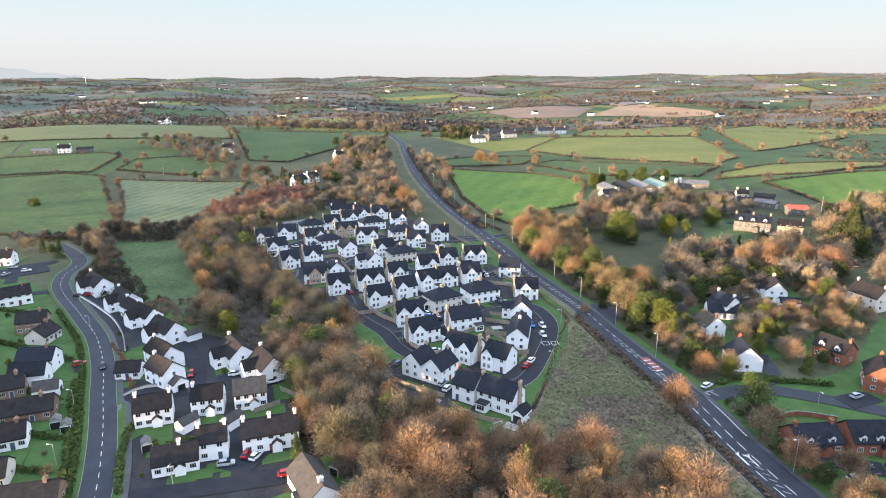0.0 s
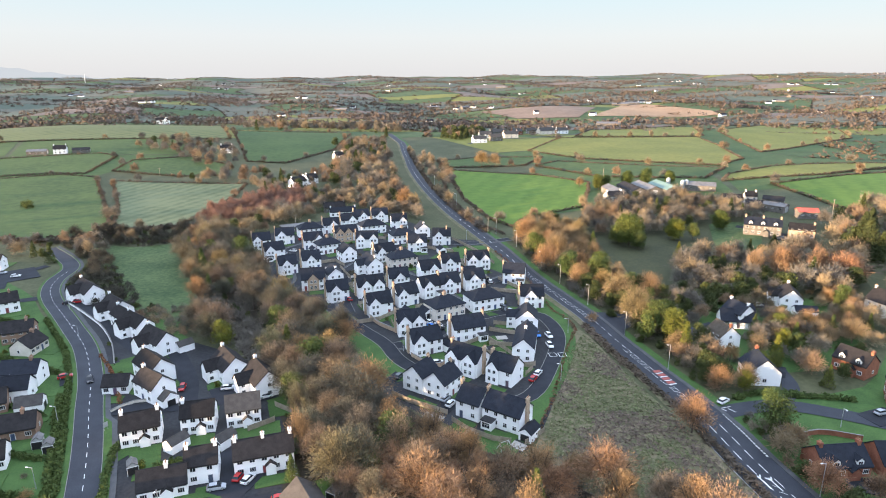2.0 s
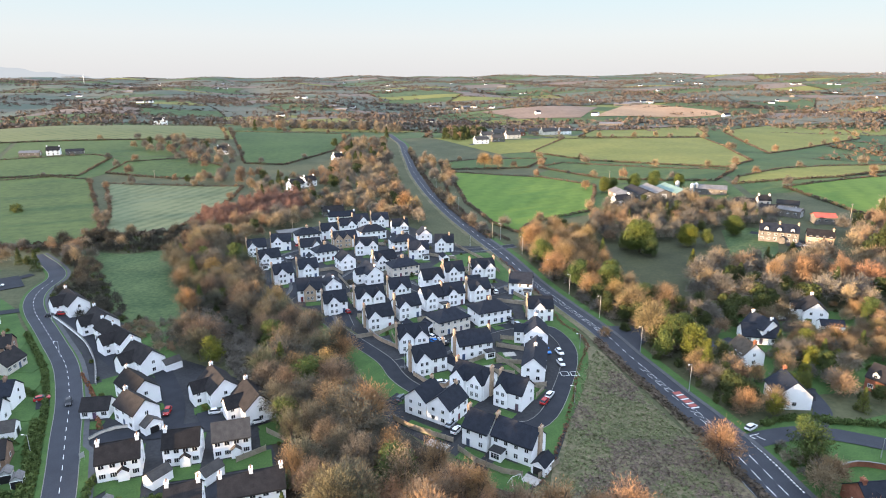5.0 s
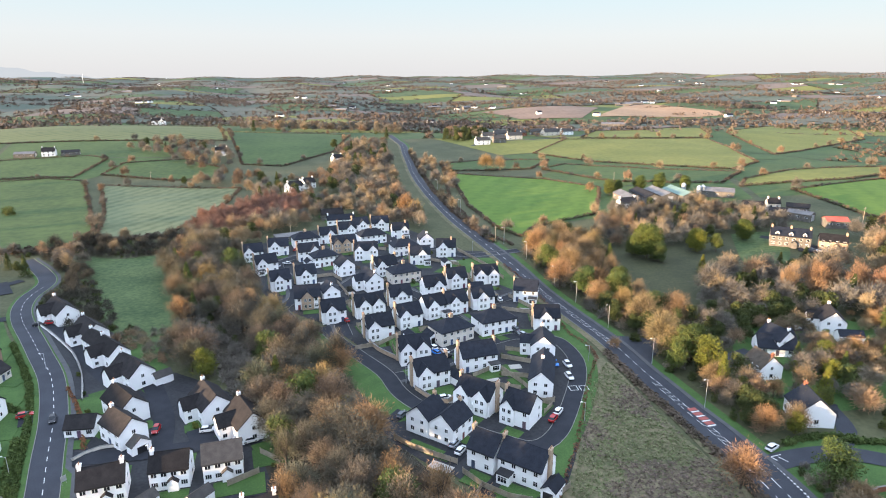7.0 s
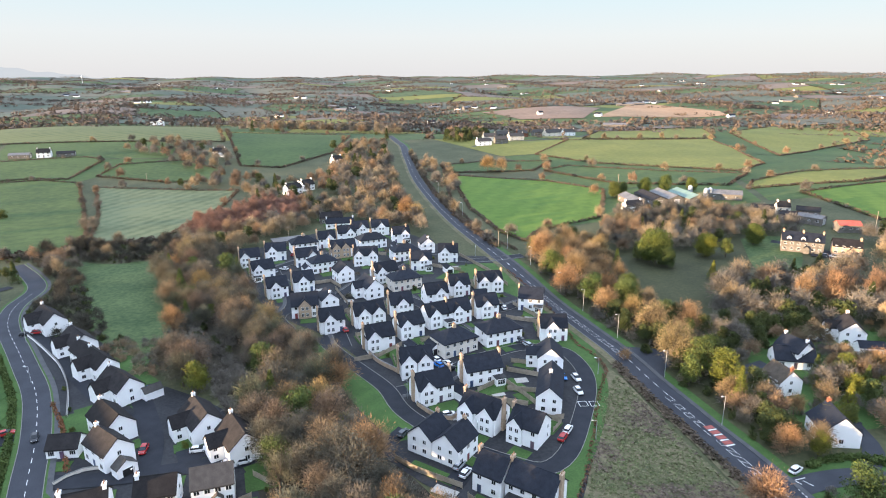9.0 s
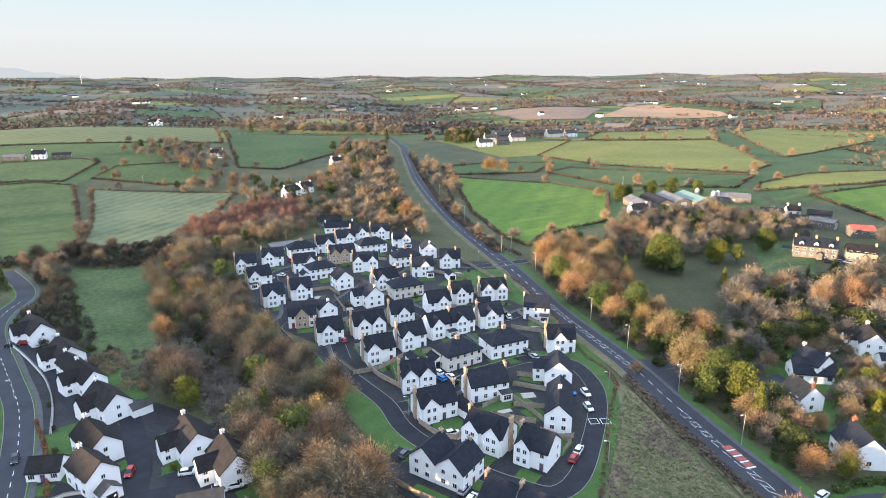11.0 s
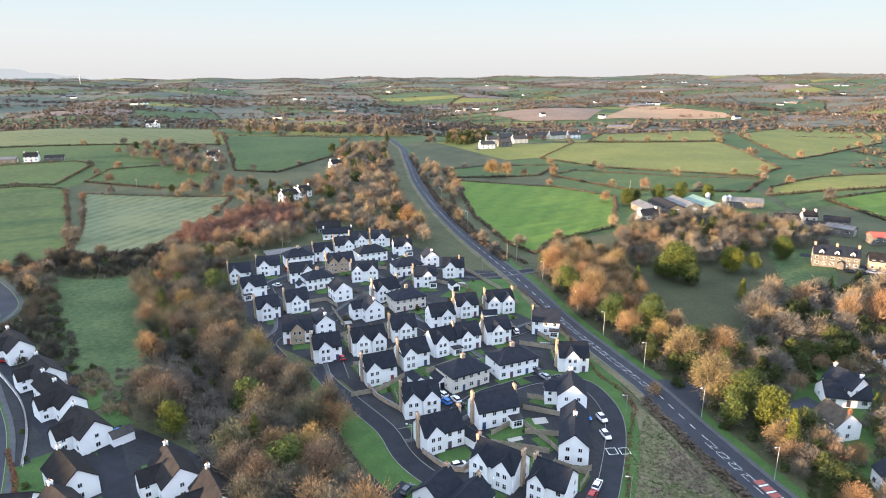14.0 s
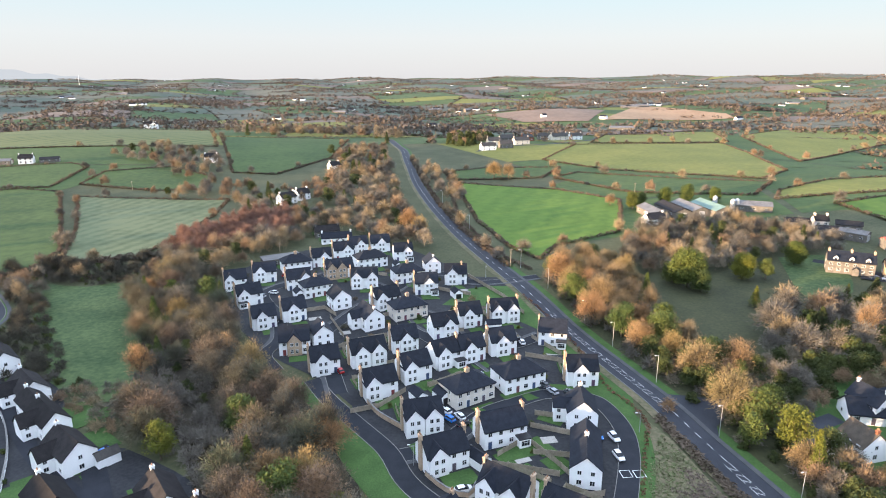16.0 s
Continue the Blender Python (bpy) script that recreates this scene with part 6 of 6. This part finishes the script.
def make_car(colour):
    c = new("car")
    bm = bmesh.new()
    rings = []
    for x, w, z0, z1 in ((-2.15, 0.74, 0.42, 0.78), (-2.0, 0.86, 0.28, 0.95), (-1.2, 0.9, 0.25, 0.98), (0.6, 0.9, 0.25, 0.95), (1.5, 0.87, 0.25, 0.85), (2.05, 0.78, 0.32, 0.68), (2.15, 0.66, 0.42, 0.6)):
        rings.append([(x, -w, z0), (x, w, z0), (x, w, (z0 + z1) / 2), (x, w * 0.92, z1), (x, -w * 0.92, z1), (x, -w, (z0 + z1) / 2)])
    loft(bm, rings)
    part("body", fix(bm), CAR_PAINT[colour], c)
    bm = bmesh.new()
    loft(bm, [[(x, -w, z0), (x, w, z0), (x, w2, z1), (x, -w2, z1)] for x, w, w2, z0, z1 in ((-1.95, 0.74, 0.7, 0.94, 0.97), (-1.5, 0.8, 0.64, 0.94, 1.38), (0.2, 0.8, 0.64, 0.94, 1.42), (1.15, 0.78, 0.72, 0.92, 0.94))])
    part("glazing", fix(bm), M_GLASS, c)
    bm = bmesh.new()
    loft(bm, [[(x, -w, z - 0.04), (x, w, z - 0.04), (x, w * 0.95, z), (x, -w * 0.95, z)] for x, w, z in ((-1.52, 0.62, 1.42), (-0.6, 0.66, 1.47), (0.22, 0.63, 1.45))])
    part("car_roof", fix(bm), CAR_PAINT[colour], c)
    for sx in (-1.3, 1.32):
        for sy in (-1, 1):
            bm = bmesh.new()
            add_tube(bm, (0, -0.1 * sy, 0), (0, 0.1 * sy, 0), 0.32, 0.32, 14)
            w = part("wheel", bm, M_TYRE, c)
            w.matrix_basis = Matrix.Translation((sx, sy * 0.82, 0.32))
            bm = bmesh.new()
            add_tube(bm, (0, 0.09 * sy, 0), (0, 0.115 * sy, 0), 0.2, 0.17, 10)
            part("rim", bm, M_STEEL, w)
    for sy in (-1, 1):
        bm = bmesh.new()
        add_box(bm, 2.06, sy * 0.58, 0.55, 0.12, 0.28, 0.14)
        part("headlight", bm, M_LAMP, c)
        bm = bmesh.new()
        add_box(bm, -2.1, sy * 0.62, 0.68, 0.1, 0.22, 0.16)
        part("tail_light", bm, M_TAIL, c)
    return tagged(c, colour + " parked hatchback car with dark windows", "car", "parked cars")


def car_pose(x, y, a):
    return Matrix.Translation((x, y, terrain(x, y) + 0.30)) @ Matrix.Rotation(radians(a), 4, 'Z')


first = {}
CARS = [("white", 41, 178, -75), ("white", 40, 170, -78), ("blue", 37, 179, -80), ("white", -3, 192, 130), ("blue", -2, 188, 130), ("white", 1, 189, 120), ("grey", 27, 206, 120), ("silver", 29, 202, 120), ("white", -39, 220, 100), ("red", -37, 217, 120), ("silver", -82, 287, 150), ("white", -78, 291, 160), ("black", 2, 185, 40), ("black", 4, 173, 120), ("grey", 34, 201, 120), ("white", 24, 236, 100), ("grey", 22, 239, 110), ("black", -69, 258, 60), ("black", 19, 247, 70)]
CARS += [("white", 33, 150, 60), ("red", 31, 146.5, 60), ("white", 1, 158, 20), ("grey", -11, 149, 60), ("white", 5, 132, 60), ("silver", 3.5, 135, 60), ("black", -108, 147, -62), ("red", -117, 149, 30), ("red", -77, 142, -80), ("white", -63, 142, 15), ("white", -50, 137, 20), ("silver", -53, 136.5, 20), ("black", -93, 171, 60), ("blue", -90, 173.5, 60), ("red", -151, 216, 20), ("black", -154, 214, 20), ("silver", -134, 202, 20), ("blue", -86, 149, 30), ("silver", -50, 95, 15)]
CARS += [("red", -46, 99, 80), ("white", -43.5, 98, 70), ("silver", -33.5, 101, 110), ("red", -34, 91, 15), ("black", 103, 95, -20), ("grey", 106, 93, -20), ("white", 101, 88, 10), ("silver", 125, 125, 20), ("white", 128, 202, 10), ("white", 84, 132, 35), ("silver", 184, 283, 150), ("white", 188, 281, 150), ("grey", 180, 285, 150), ("silver", -206, 244, 80), ("white", -200, 250, 20), ("silver", -210, 255, 10), ("grey", -45, 322, 40), ("red", -78, 314, 20), ("black", 0, 206, 120), ("silver", 8, 213, 120)]
for col, x, y, a in CARS:
    if col not in first:
        first[col] = make_car(col)
        first[col].matrix_basis = car_pose(x, y, a)
    else:
        copy_thing(first[col], car_pose(x, y, a))


# ---- street furniture ----
def street_lamp(H):
    o = new("street_lamp")
    bm = bmesh.new()
    add_tube(bm, (0, 0, -0.4), (0, 0, 1.2), 0.11, 0.10, 8)
    add_tube(bm, (0, 0, 1.2), (0, 0, H), 0.085, 0.06, 8)
    part("pole", bm, M_STEEL, o)
    bm = bmesh.new()
    add_tube(bm, (0, 0, H - 0.05), (-0.9, 0, H + 0.12), 0.05, 0.04, 6)
    part("arm", bm, M_STEEL, o)
    bm = bmesh.new()
    loft(bm, [[(x, -w, H + 0.06), (x, w, H + 0.06), (x, w * 0.7, H + 0.2), (x, -w * 0.7, H + 0.2)] for x, w in ((-1.5, 0.1), (-1.2, 0.17), (-0.85, 0.12))])
    part("lantern", fix(bm), M_FRAME, o)
    return tagged(o, "tall grey steel street lamp with a flat lantern", "street lamp", "street lamps")


def lamp_pose(x, y, a):
    return Matrix.Translation((x, y, terrain(x, y) + 0.2)) @ Matrix.Rotation(radians(a), 4, 'Z')


tall, short = street_lamp(9.0), street_lamp(5.6)
tall.matrix_basis, short.matrix_basis = lamp_pose(88, 91, 10), lamp_pose(48.5, 181, 0)
for x, y, a in ((74.8, 151.5, 20), (68.6, 178.5, 20), (61.6, 207, 20), (54.8, 232, 20), (49.5, 252, 20), (42, 290, 20), (33.5, 318, 20), (92, 66, 10), (12, 392, 15), (-4, 470, 10)):
    copy_thing(tall, lamp_pose(x, y, a))
for x, y, a in ((39.5, 146, 0), (-11, 168, 0), (8.5, 147, 90), (-103, 122, 0), (-92, 95, 0), (-72, 128, 90), (-60, 87.5, 90), (-129, 178, 0), (16, 306, 90), (-32, 280, 0), (30, 238, 90), (110, 119, 90), (-150, 208, 180)):
    copy_thing(short, lamp_pose(x, y, a))
# twin-post power pole and lone poles in the fields
for x, y, h in ((29, 321, 9), (229, 322, 10), (124, 380, 9), (133, 470, 8), (-150, 350, 7), (-250, 520, 7), (-90, 350, 7)):
    o = root("power_pole", x, y, 20, "weathered timber power pole with a cross bar", "power pole", "power poles")
    bm = bmesh.new()
    add_tube(bm, (0, 0, -0.5), (0, 0, h), 0.16, 0.12, 7)
    part("pole", bm, M_TIMBER, o)
    bm = bmesh.new()
    add_box(bm, 0, 0, h - 0.7, 2.0, 0.12, 0.14)
    part("cross_bar", bm, M_TIMBER, o)
    for k in (-0.8, 0, 0.8):
        bm = bmesh.new()
        add_tube(bm, (k, 0, h - 0.56), (k, 0, h - 0.3), 0.06, 0.04, 6)
        part("insulator", bm, M_KERB, o)
o = root("road_sign", -88.5, 119.5, 60, "grey back of a road sign on two posts", "road sign")
bm = bmesh.new()
add_box(bm, 0, 0, 1.0, 1.3, 0.06, 1.5)
part("panel", bm, M_STEEL, o)
for k in (-0.5, 0.5):
    bm = bmesh.new()
    add_tube(bm, (k, 0.07, -0.4), (k, 0.07, 2.4), 0.04, 0.04, 6)
    part("post", bm, M_STEEL, o)
# the garden swing frame
o = root("swing_frame", 18.5, 110.5, 30, "white metal garden swing frame on a lawn", "swing")
for a, b in (((-1.6, -1.1, 0), (-1.3, 0, 2.2)), ((-1.6, 1.1, 0), (-1.3, 0, 2.2)), ((1.6, -1.1, 0), (1.3, 0, 2.2)), ((1.6, 1.1, 0), (1.3, 0, 2.2)), ((-1.3, 0, 2.2), (1.3, 0, 2.2))):
    bm = bmesh.new()
    add_tube(bm, a, b, 0.07, 0.07, 6)
    part("tube", bm, M_FRAME, o)

# ---- fences and garden walls ----
FENCE_PARTS = {}


def fence(pts, h=1.7, text="weathered timber garden fence"):
    f = tagged(new("fence"), text, "fence", "garden fences")
    if not FENCE_PARTS:
        bm = bmesh.new()
        add_box(bm, 0, 0, -0.3, 0.12, 0.12, 2.1)
        FENCE_PARTS["post"] = from_bm("post", bm, M_TIMBER)
        bm = bmesh.new()
        prof = []
        for k in range(8):
            o1 = 0.03 if k % 2 else 0.0
            prof += [(-1.05 + 0.2625 * k, o1), (-1.05 + 0.2625 * (k + 1), o1)]
        outline = [(x, y + 0.02) for x, y in prof] + [(x, y - 0.02) for x, y in reversed(prof)]
        low = [bm.verts.new((x, y, 0.05)) for x, y in outline]
        high = [bm.verts.new((x, y, 1.65)) for x, y in outline]
        for k in range(len(low)):
            bm.faces.new((low[k], low[(k + 1) % len(low)], high[(k + 1) % len(low)], high[k]))
        bm.faces.new(high)
        fix(bm)
        FENCE_PARTS["panel"] = from_bm("panel", bm, M_TIMBER)
    for (ax, ay), (bx, by) in zip(pts, pts[1:]):
        L = math.hypot(bx - ax, by - ay)
        n = max(1, round(L / 2.1))
        a = math.atan2(by - ay, bx - ax)
        for k in range(n + 1):
            x, y = ax + (bx - ax) * k / n, ay + (by - ay) * k / n
            link("post", FENCE_PARTS["post"], f, Matrix.Translation((x, y, terrain(x, y) + 0.14)) @ Matrix.Rotation(a, 4, 'Z'))
            if k < n:
                x, y = ax + (bx - ax) * (k + 0.5) / n, ay + (by - ay) * (k + 0.5) / n
                link("panel", FENCE_PARTS["panel"], f, Matrix.Translation((x, y, terrain(x, y) + 0.14)) @ Matrix.Rotation(a, 4, 'Z') @ Matrix.Diagonal((L / n / 2.1, 1, h / 1.7, 1)))
    return f


def wall_line(pts, h, w, mat, text):
    line = smooth_line(pts, 2.5)
    o = strip("garden_wall", line, w / 2, -w / 2, h, mat, None, h + 0.3)
    tagged(o, text, "wall", "garden walls")
    cap = strip("coping", line, w / 2 + 0.05, -w / 2 - 0.05, h + 0.09, M_KERB, o, 0.085)
    return o


for pts in ([(18, 178), (24, 168), (28, 160)], [(20, 184), (30, 180)], [(19, 172), (30, 170)], [(14, 166), (24, 163)], [(22, 190), (29, 188)], [(10, 171), (18, 178)], [(6, 168), (14, 166)], [(26, 155), (33, 156)], [(12, 245), (22, 243)], [(-30, 192), (-22, 195), (-15, 204)], [(-8, 246), (4, 247)], [(-28, 262), (-18, 268)], [(2, 276), (10, 268), (14, 258)],
            [(-62, 268), (-52, 272), (-46, 264)], [(-70, 280), (-60, 272)], [(-48, 262), (-40, 244)], [(-46, 230), (-34, 240)], [(-34, 240), (-24, 244)], [(-20, 222), (-12, 218)], [(8, 308), (14, 296), (22, 280), (28, 262)], [(-12, 296), (0, 288), (8, 284)], [(0, 236), (10, 232)], [(24, 226), (34, 222), (40, 218)], [(28, 240), (36, 226)], [(-44, 318), (-30, 312)], [(-8, 206), (2, 214)], [(24, 112), (30, 118)], [(-40, 128), (-46, 132)], [(-50, 119), (-44, 124)]):
    fence(pts)
# fenced plots behind the estate houses
plots = 0
for gx, gy, m, w, d in GARDENS[::2]:
    if plots > 26 or not (-45 < gx < 45 and 130 < gy < 300):
        continue
    turn = m.to_3x3().normalized()
    corner = [Vector((gx, gy, 0)) + turn @ Vector((a * (w / 2 + 0.5), b * d / 2 + 0.4, 0)) for a, b in ((-1, -1), (-1, 1), (1, 1), (1, -1))]
    run = []
    for a, b in zip(corner, corner[1:]):
        tests = [a.lerp(b, k / 6) for k in range(1, 6)]
        own = Vector((m.translation.x, m.translation.y))
        clear = all((p.x - u) ** 2 + (p.y - v) ** 2 > 42 or (own - Vector((u, v))).length < 1 for p in tests for u, v in HOUSE_SPOTS) and not any((p.x - u) ** 2 + (p.y - v) ** 2 < 22 for p in tests for line, _ in ROADS_CLEAR for u, v in line)
        if clear:
            run = run or [(a.x, a.y)]
            run.append((b.x, b.y))
        else:
            if len(run) > 1:
                fence(run, 1.6, "pale timber fence round a back garden")
                plots += 1
            run = []
    if len(run) > 1:
        fence(run, 1.6, "pale timber fence round a back garden")
        plots += 1
wall_line([(-26, 198), (-22, 191), (-15, 184)], 1.6, 0.3, M_BUFF, "buff stone garden wall beside the street")
wall_line([(-8, 164), (-3, 158), (2, 156), (4, 160)], 1.5, 0.3, M_BUFF, "buff stone wall round a corner garden")
wall_line([(-92, 128.5), (-88, 134), (-76, 136)], 0.9, 0.3, M_CREAM, "low pale wall at the lane corner")
wall_line([(-156, 216), (-142, 204), (-127, 189.5), (-115.5, 174.5), (-106, 158)], 1.1, 0.3, M_WHITE, "low white wall along the village road")
wall_line([(92, 112), (102, 116), (112, 113)], 1.5, 0.3, M_BRICK, "red brick garden wall")
fence([(-12.5, 138.2), (-7.6, 133.8), (-2.0, 130.4), (4.0, 127.0)], 1.7, "pale timber fence below the garden decks")
fence([(5.2, 123.6), (9.6, 118.4), (15.6, 114.2), (20.4, 112.8)], 1.7, "pale timber fence behind the row of houses")
fence([(9.6, 118.4), (7.6, 114.0), (13.0, 107.0), (20.0, 103.8)], 1.7, "timber fence round the lawn below the row")
# small patios and lawns by the estate houses, sheds and bins
for x, y, a, sx, sy in ((4, 158, 24, 5, 3), (16, 170, 20, 4, 3), (24, 178, 10, 4, 3), (-20, 196, 20, 4, 2.5), (8, 208, 30, 5, 3), (34, 228, 0, 6, 3), (0, 213, 30, 5, 3), (-54, 262, 20, 5, 3), (-40, 248, 20, 4, 3), (6, 290, 0, 4, 3), (22, 112, -38, 5, 3), (0, 126, -30, 6, 3)):
    bm = bmesh.new()
    add_box(bm, 0, 0, 0, sx, sy, 0.1)
    o = tagged(part("patio", bm, M_PATIO), "pale paved patio beside a house", "patio", "patios")
    o.matrix_basis = Matrix.Translation((x, y, terrain(x, y) + 0.12)) @ Matrix.Rotation(radians(a), 4, 'Z')
for x, y, a in ((-72.6, 101.6, 30), (-98, 110, 20), (-102, 112, 20), (-30, 88, -40), (22, 238, 20), (-22, 92, -30), (-12, 302, 10), (118, 196, 0)):
    garage(x, y, a, 2.2, 2.8, M_TIMBER if x > -40 else M_STEEL, M_SHEET, "small garden shed with a pale roof")
# lawns between the village drives
for x, y, a, sx, sy in ((16, 110.5, -34, 11, 8), (-3, 133, -34, 13, 3.6), (-43, 131, 20, 9, 8), (-60, 139, 30, 10, 5), (-100, 158, 40, 5, 14), (-84, 155, 40, 6, 7), (-70, 103, 20, 6, 9), (-47, 93, 15, 7, 5), (-57, 91, 12, 10, 4), (-80, 107, 60, 12, 4), (-66, 146, 35, 7, 5), (-94, 178, 50, 8, 9), (-106, 190, 48, 7, 10), (-38, 112, 18, 8, 8), (-24, 95, -50, 9, 6), (-128, 182, 45, 5, 9), (-44, 120, 18, 5, 8)):
    bm = bmesh.new()
    add_box(bm, 0, 0, 0, sx, sy, 0.1)
    o = tagged(part("garden_lawn", bm, M_LAWN), "mown village garden lawn beside a drive", "lawn", kind="structure")
    o.matrix_basis = Matrix.Translation((x, y, terrain(x, y) + 0.11)) @ Matrix.Rotation(radians(a), 4, 'Z')
# turf between the fences of the estate and the village gardens
for x, y, a, sx, sy in ((21.3, 175.3, -59, 8, 5), (24.6, 167.8, -59, 7, 6), (15.9, 164.9, -59, 5, 6), (12.4, 170.3, -59, 6, 5), (26.2, 187.8, -30, 7, 4), (-86.0, 153.8, 40, 8, 8), (-103.0, 154.7, 35, 6, 12), (-50.8, 150.2, 25, 9, 8), (-110.2, 195.5, 40, 9, 6), (-97.0, 180.8, 40, 8, 7), (-66.1, 144.5, 25, 8, 4), (-93.8, 166.3, 30, 9, 4), (-101.0, 192.9, 40, 7, 6)):
    bm = bmesh.new()
    add_box(bm, 0, 0, 0, sx, sy, 0.1)
    o = tagged(part("garden_lawn", bm, M_LAWN), "mown green garden lawn between fences", "lawn", kind="structure")
    o.matrix_basis = Matrix.Translation((x, y, terrain(x, y) + 0.115)) @ Matrix.Rotation(radians(a), 4, 'Z')
# driveways off the estate streets
for x, y, a, sx, sy in ((-1, 190, 125, 11, 7), (28, 206, 120, 9, 6), (22, 240, 105, 10, 6), (4, 174, 120, 10, 3.4), (-38, 218, 110, 8, 6), (-80, 290, 150, 8, 6), (19, 246, 70, 8, 4), (4, 132, 60, 9, 5), (-62, 142, 30, 12, 6), (-52, 138, 25, 10, 6), (-91, 172, 60, 9, 7), (-46, 98, 70, 12, 9), (104, 94, -20, 14, 6), (125, 124, 20, 12, 7), (184, 284, 150, 18, 7), (-113, 148, 30, 9, 5), (-152, 215, 20, 9, 5), (106, 152, 60, 8, 12), (130, 203, 10, 10, 5), (-12, 150, 60, 7, 4), (-205, 250, 40, 26, 20)):
    bm = bmesh.new()
    add_box(bm, 0, 0, 0, sx, sy, 0.12)
    o = tagged(part("driveway", bm, M_DRIVE), "dark asphalt driveway with parked cars", "driveway", kind="structure")
    o.matrix_basis = Matrix.Translation((x, y, terrain(x, y) + 0.13)) @ Matrix.Rotation(radians(a), 4, 'Z')
# slim white wind turbine on the far hills
o = root("wind_turbine", -1750, 3100, 0, "slim white wind turbine on the skyline", "wind turbine")
bm = bmesh.new()
add_tube(bm, (0, 0, -1), (0, 0, 34), 1.2, 0.8, 8)
part("tower", bm, M_FRAME, o)
for k in range(3):
    bm = bmesh.new()
    a = 0.3 + k * 2.094
    add_tube(bm, (0, -1.5, 34), (math.sin(a) * 12, -1.5, 34 + math.cos(a) * 12), 0.5, 0.2, 5)
    part("blade", bm, M_FRAME, o)
# faint blue mountains beyond the western skyline, made to glow as haze
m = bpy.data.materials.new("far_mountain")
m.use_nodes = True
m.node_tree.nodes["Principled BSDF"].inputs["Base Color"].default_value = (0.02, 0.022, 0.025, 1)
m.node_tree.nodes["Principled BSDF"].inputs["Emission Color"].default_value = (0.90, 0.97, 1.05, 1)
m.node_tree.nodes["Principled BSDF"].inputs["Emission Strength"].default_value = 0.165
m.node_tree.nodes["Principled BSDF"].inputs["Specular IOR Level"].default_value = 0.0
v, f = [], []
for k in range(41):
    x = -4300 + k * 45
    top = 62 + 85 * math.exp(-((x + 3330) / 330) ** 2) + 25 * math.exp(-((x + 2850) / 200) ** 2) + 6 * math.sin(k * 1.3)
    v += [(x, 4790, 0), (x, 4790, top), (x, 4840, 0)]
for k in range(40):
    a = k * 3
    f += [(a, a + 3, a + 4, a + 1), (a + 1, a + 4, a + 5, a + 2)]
tagged(link("backdrop", pydata("backdrop", v, f, m)), "faint glowing blue mountains beyond the fields", "mountain", kind="structure")
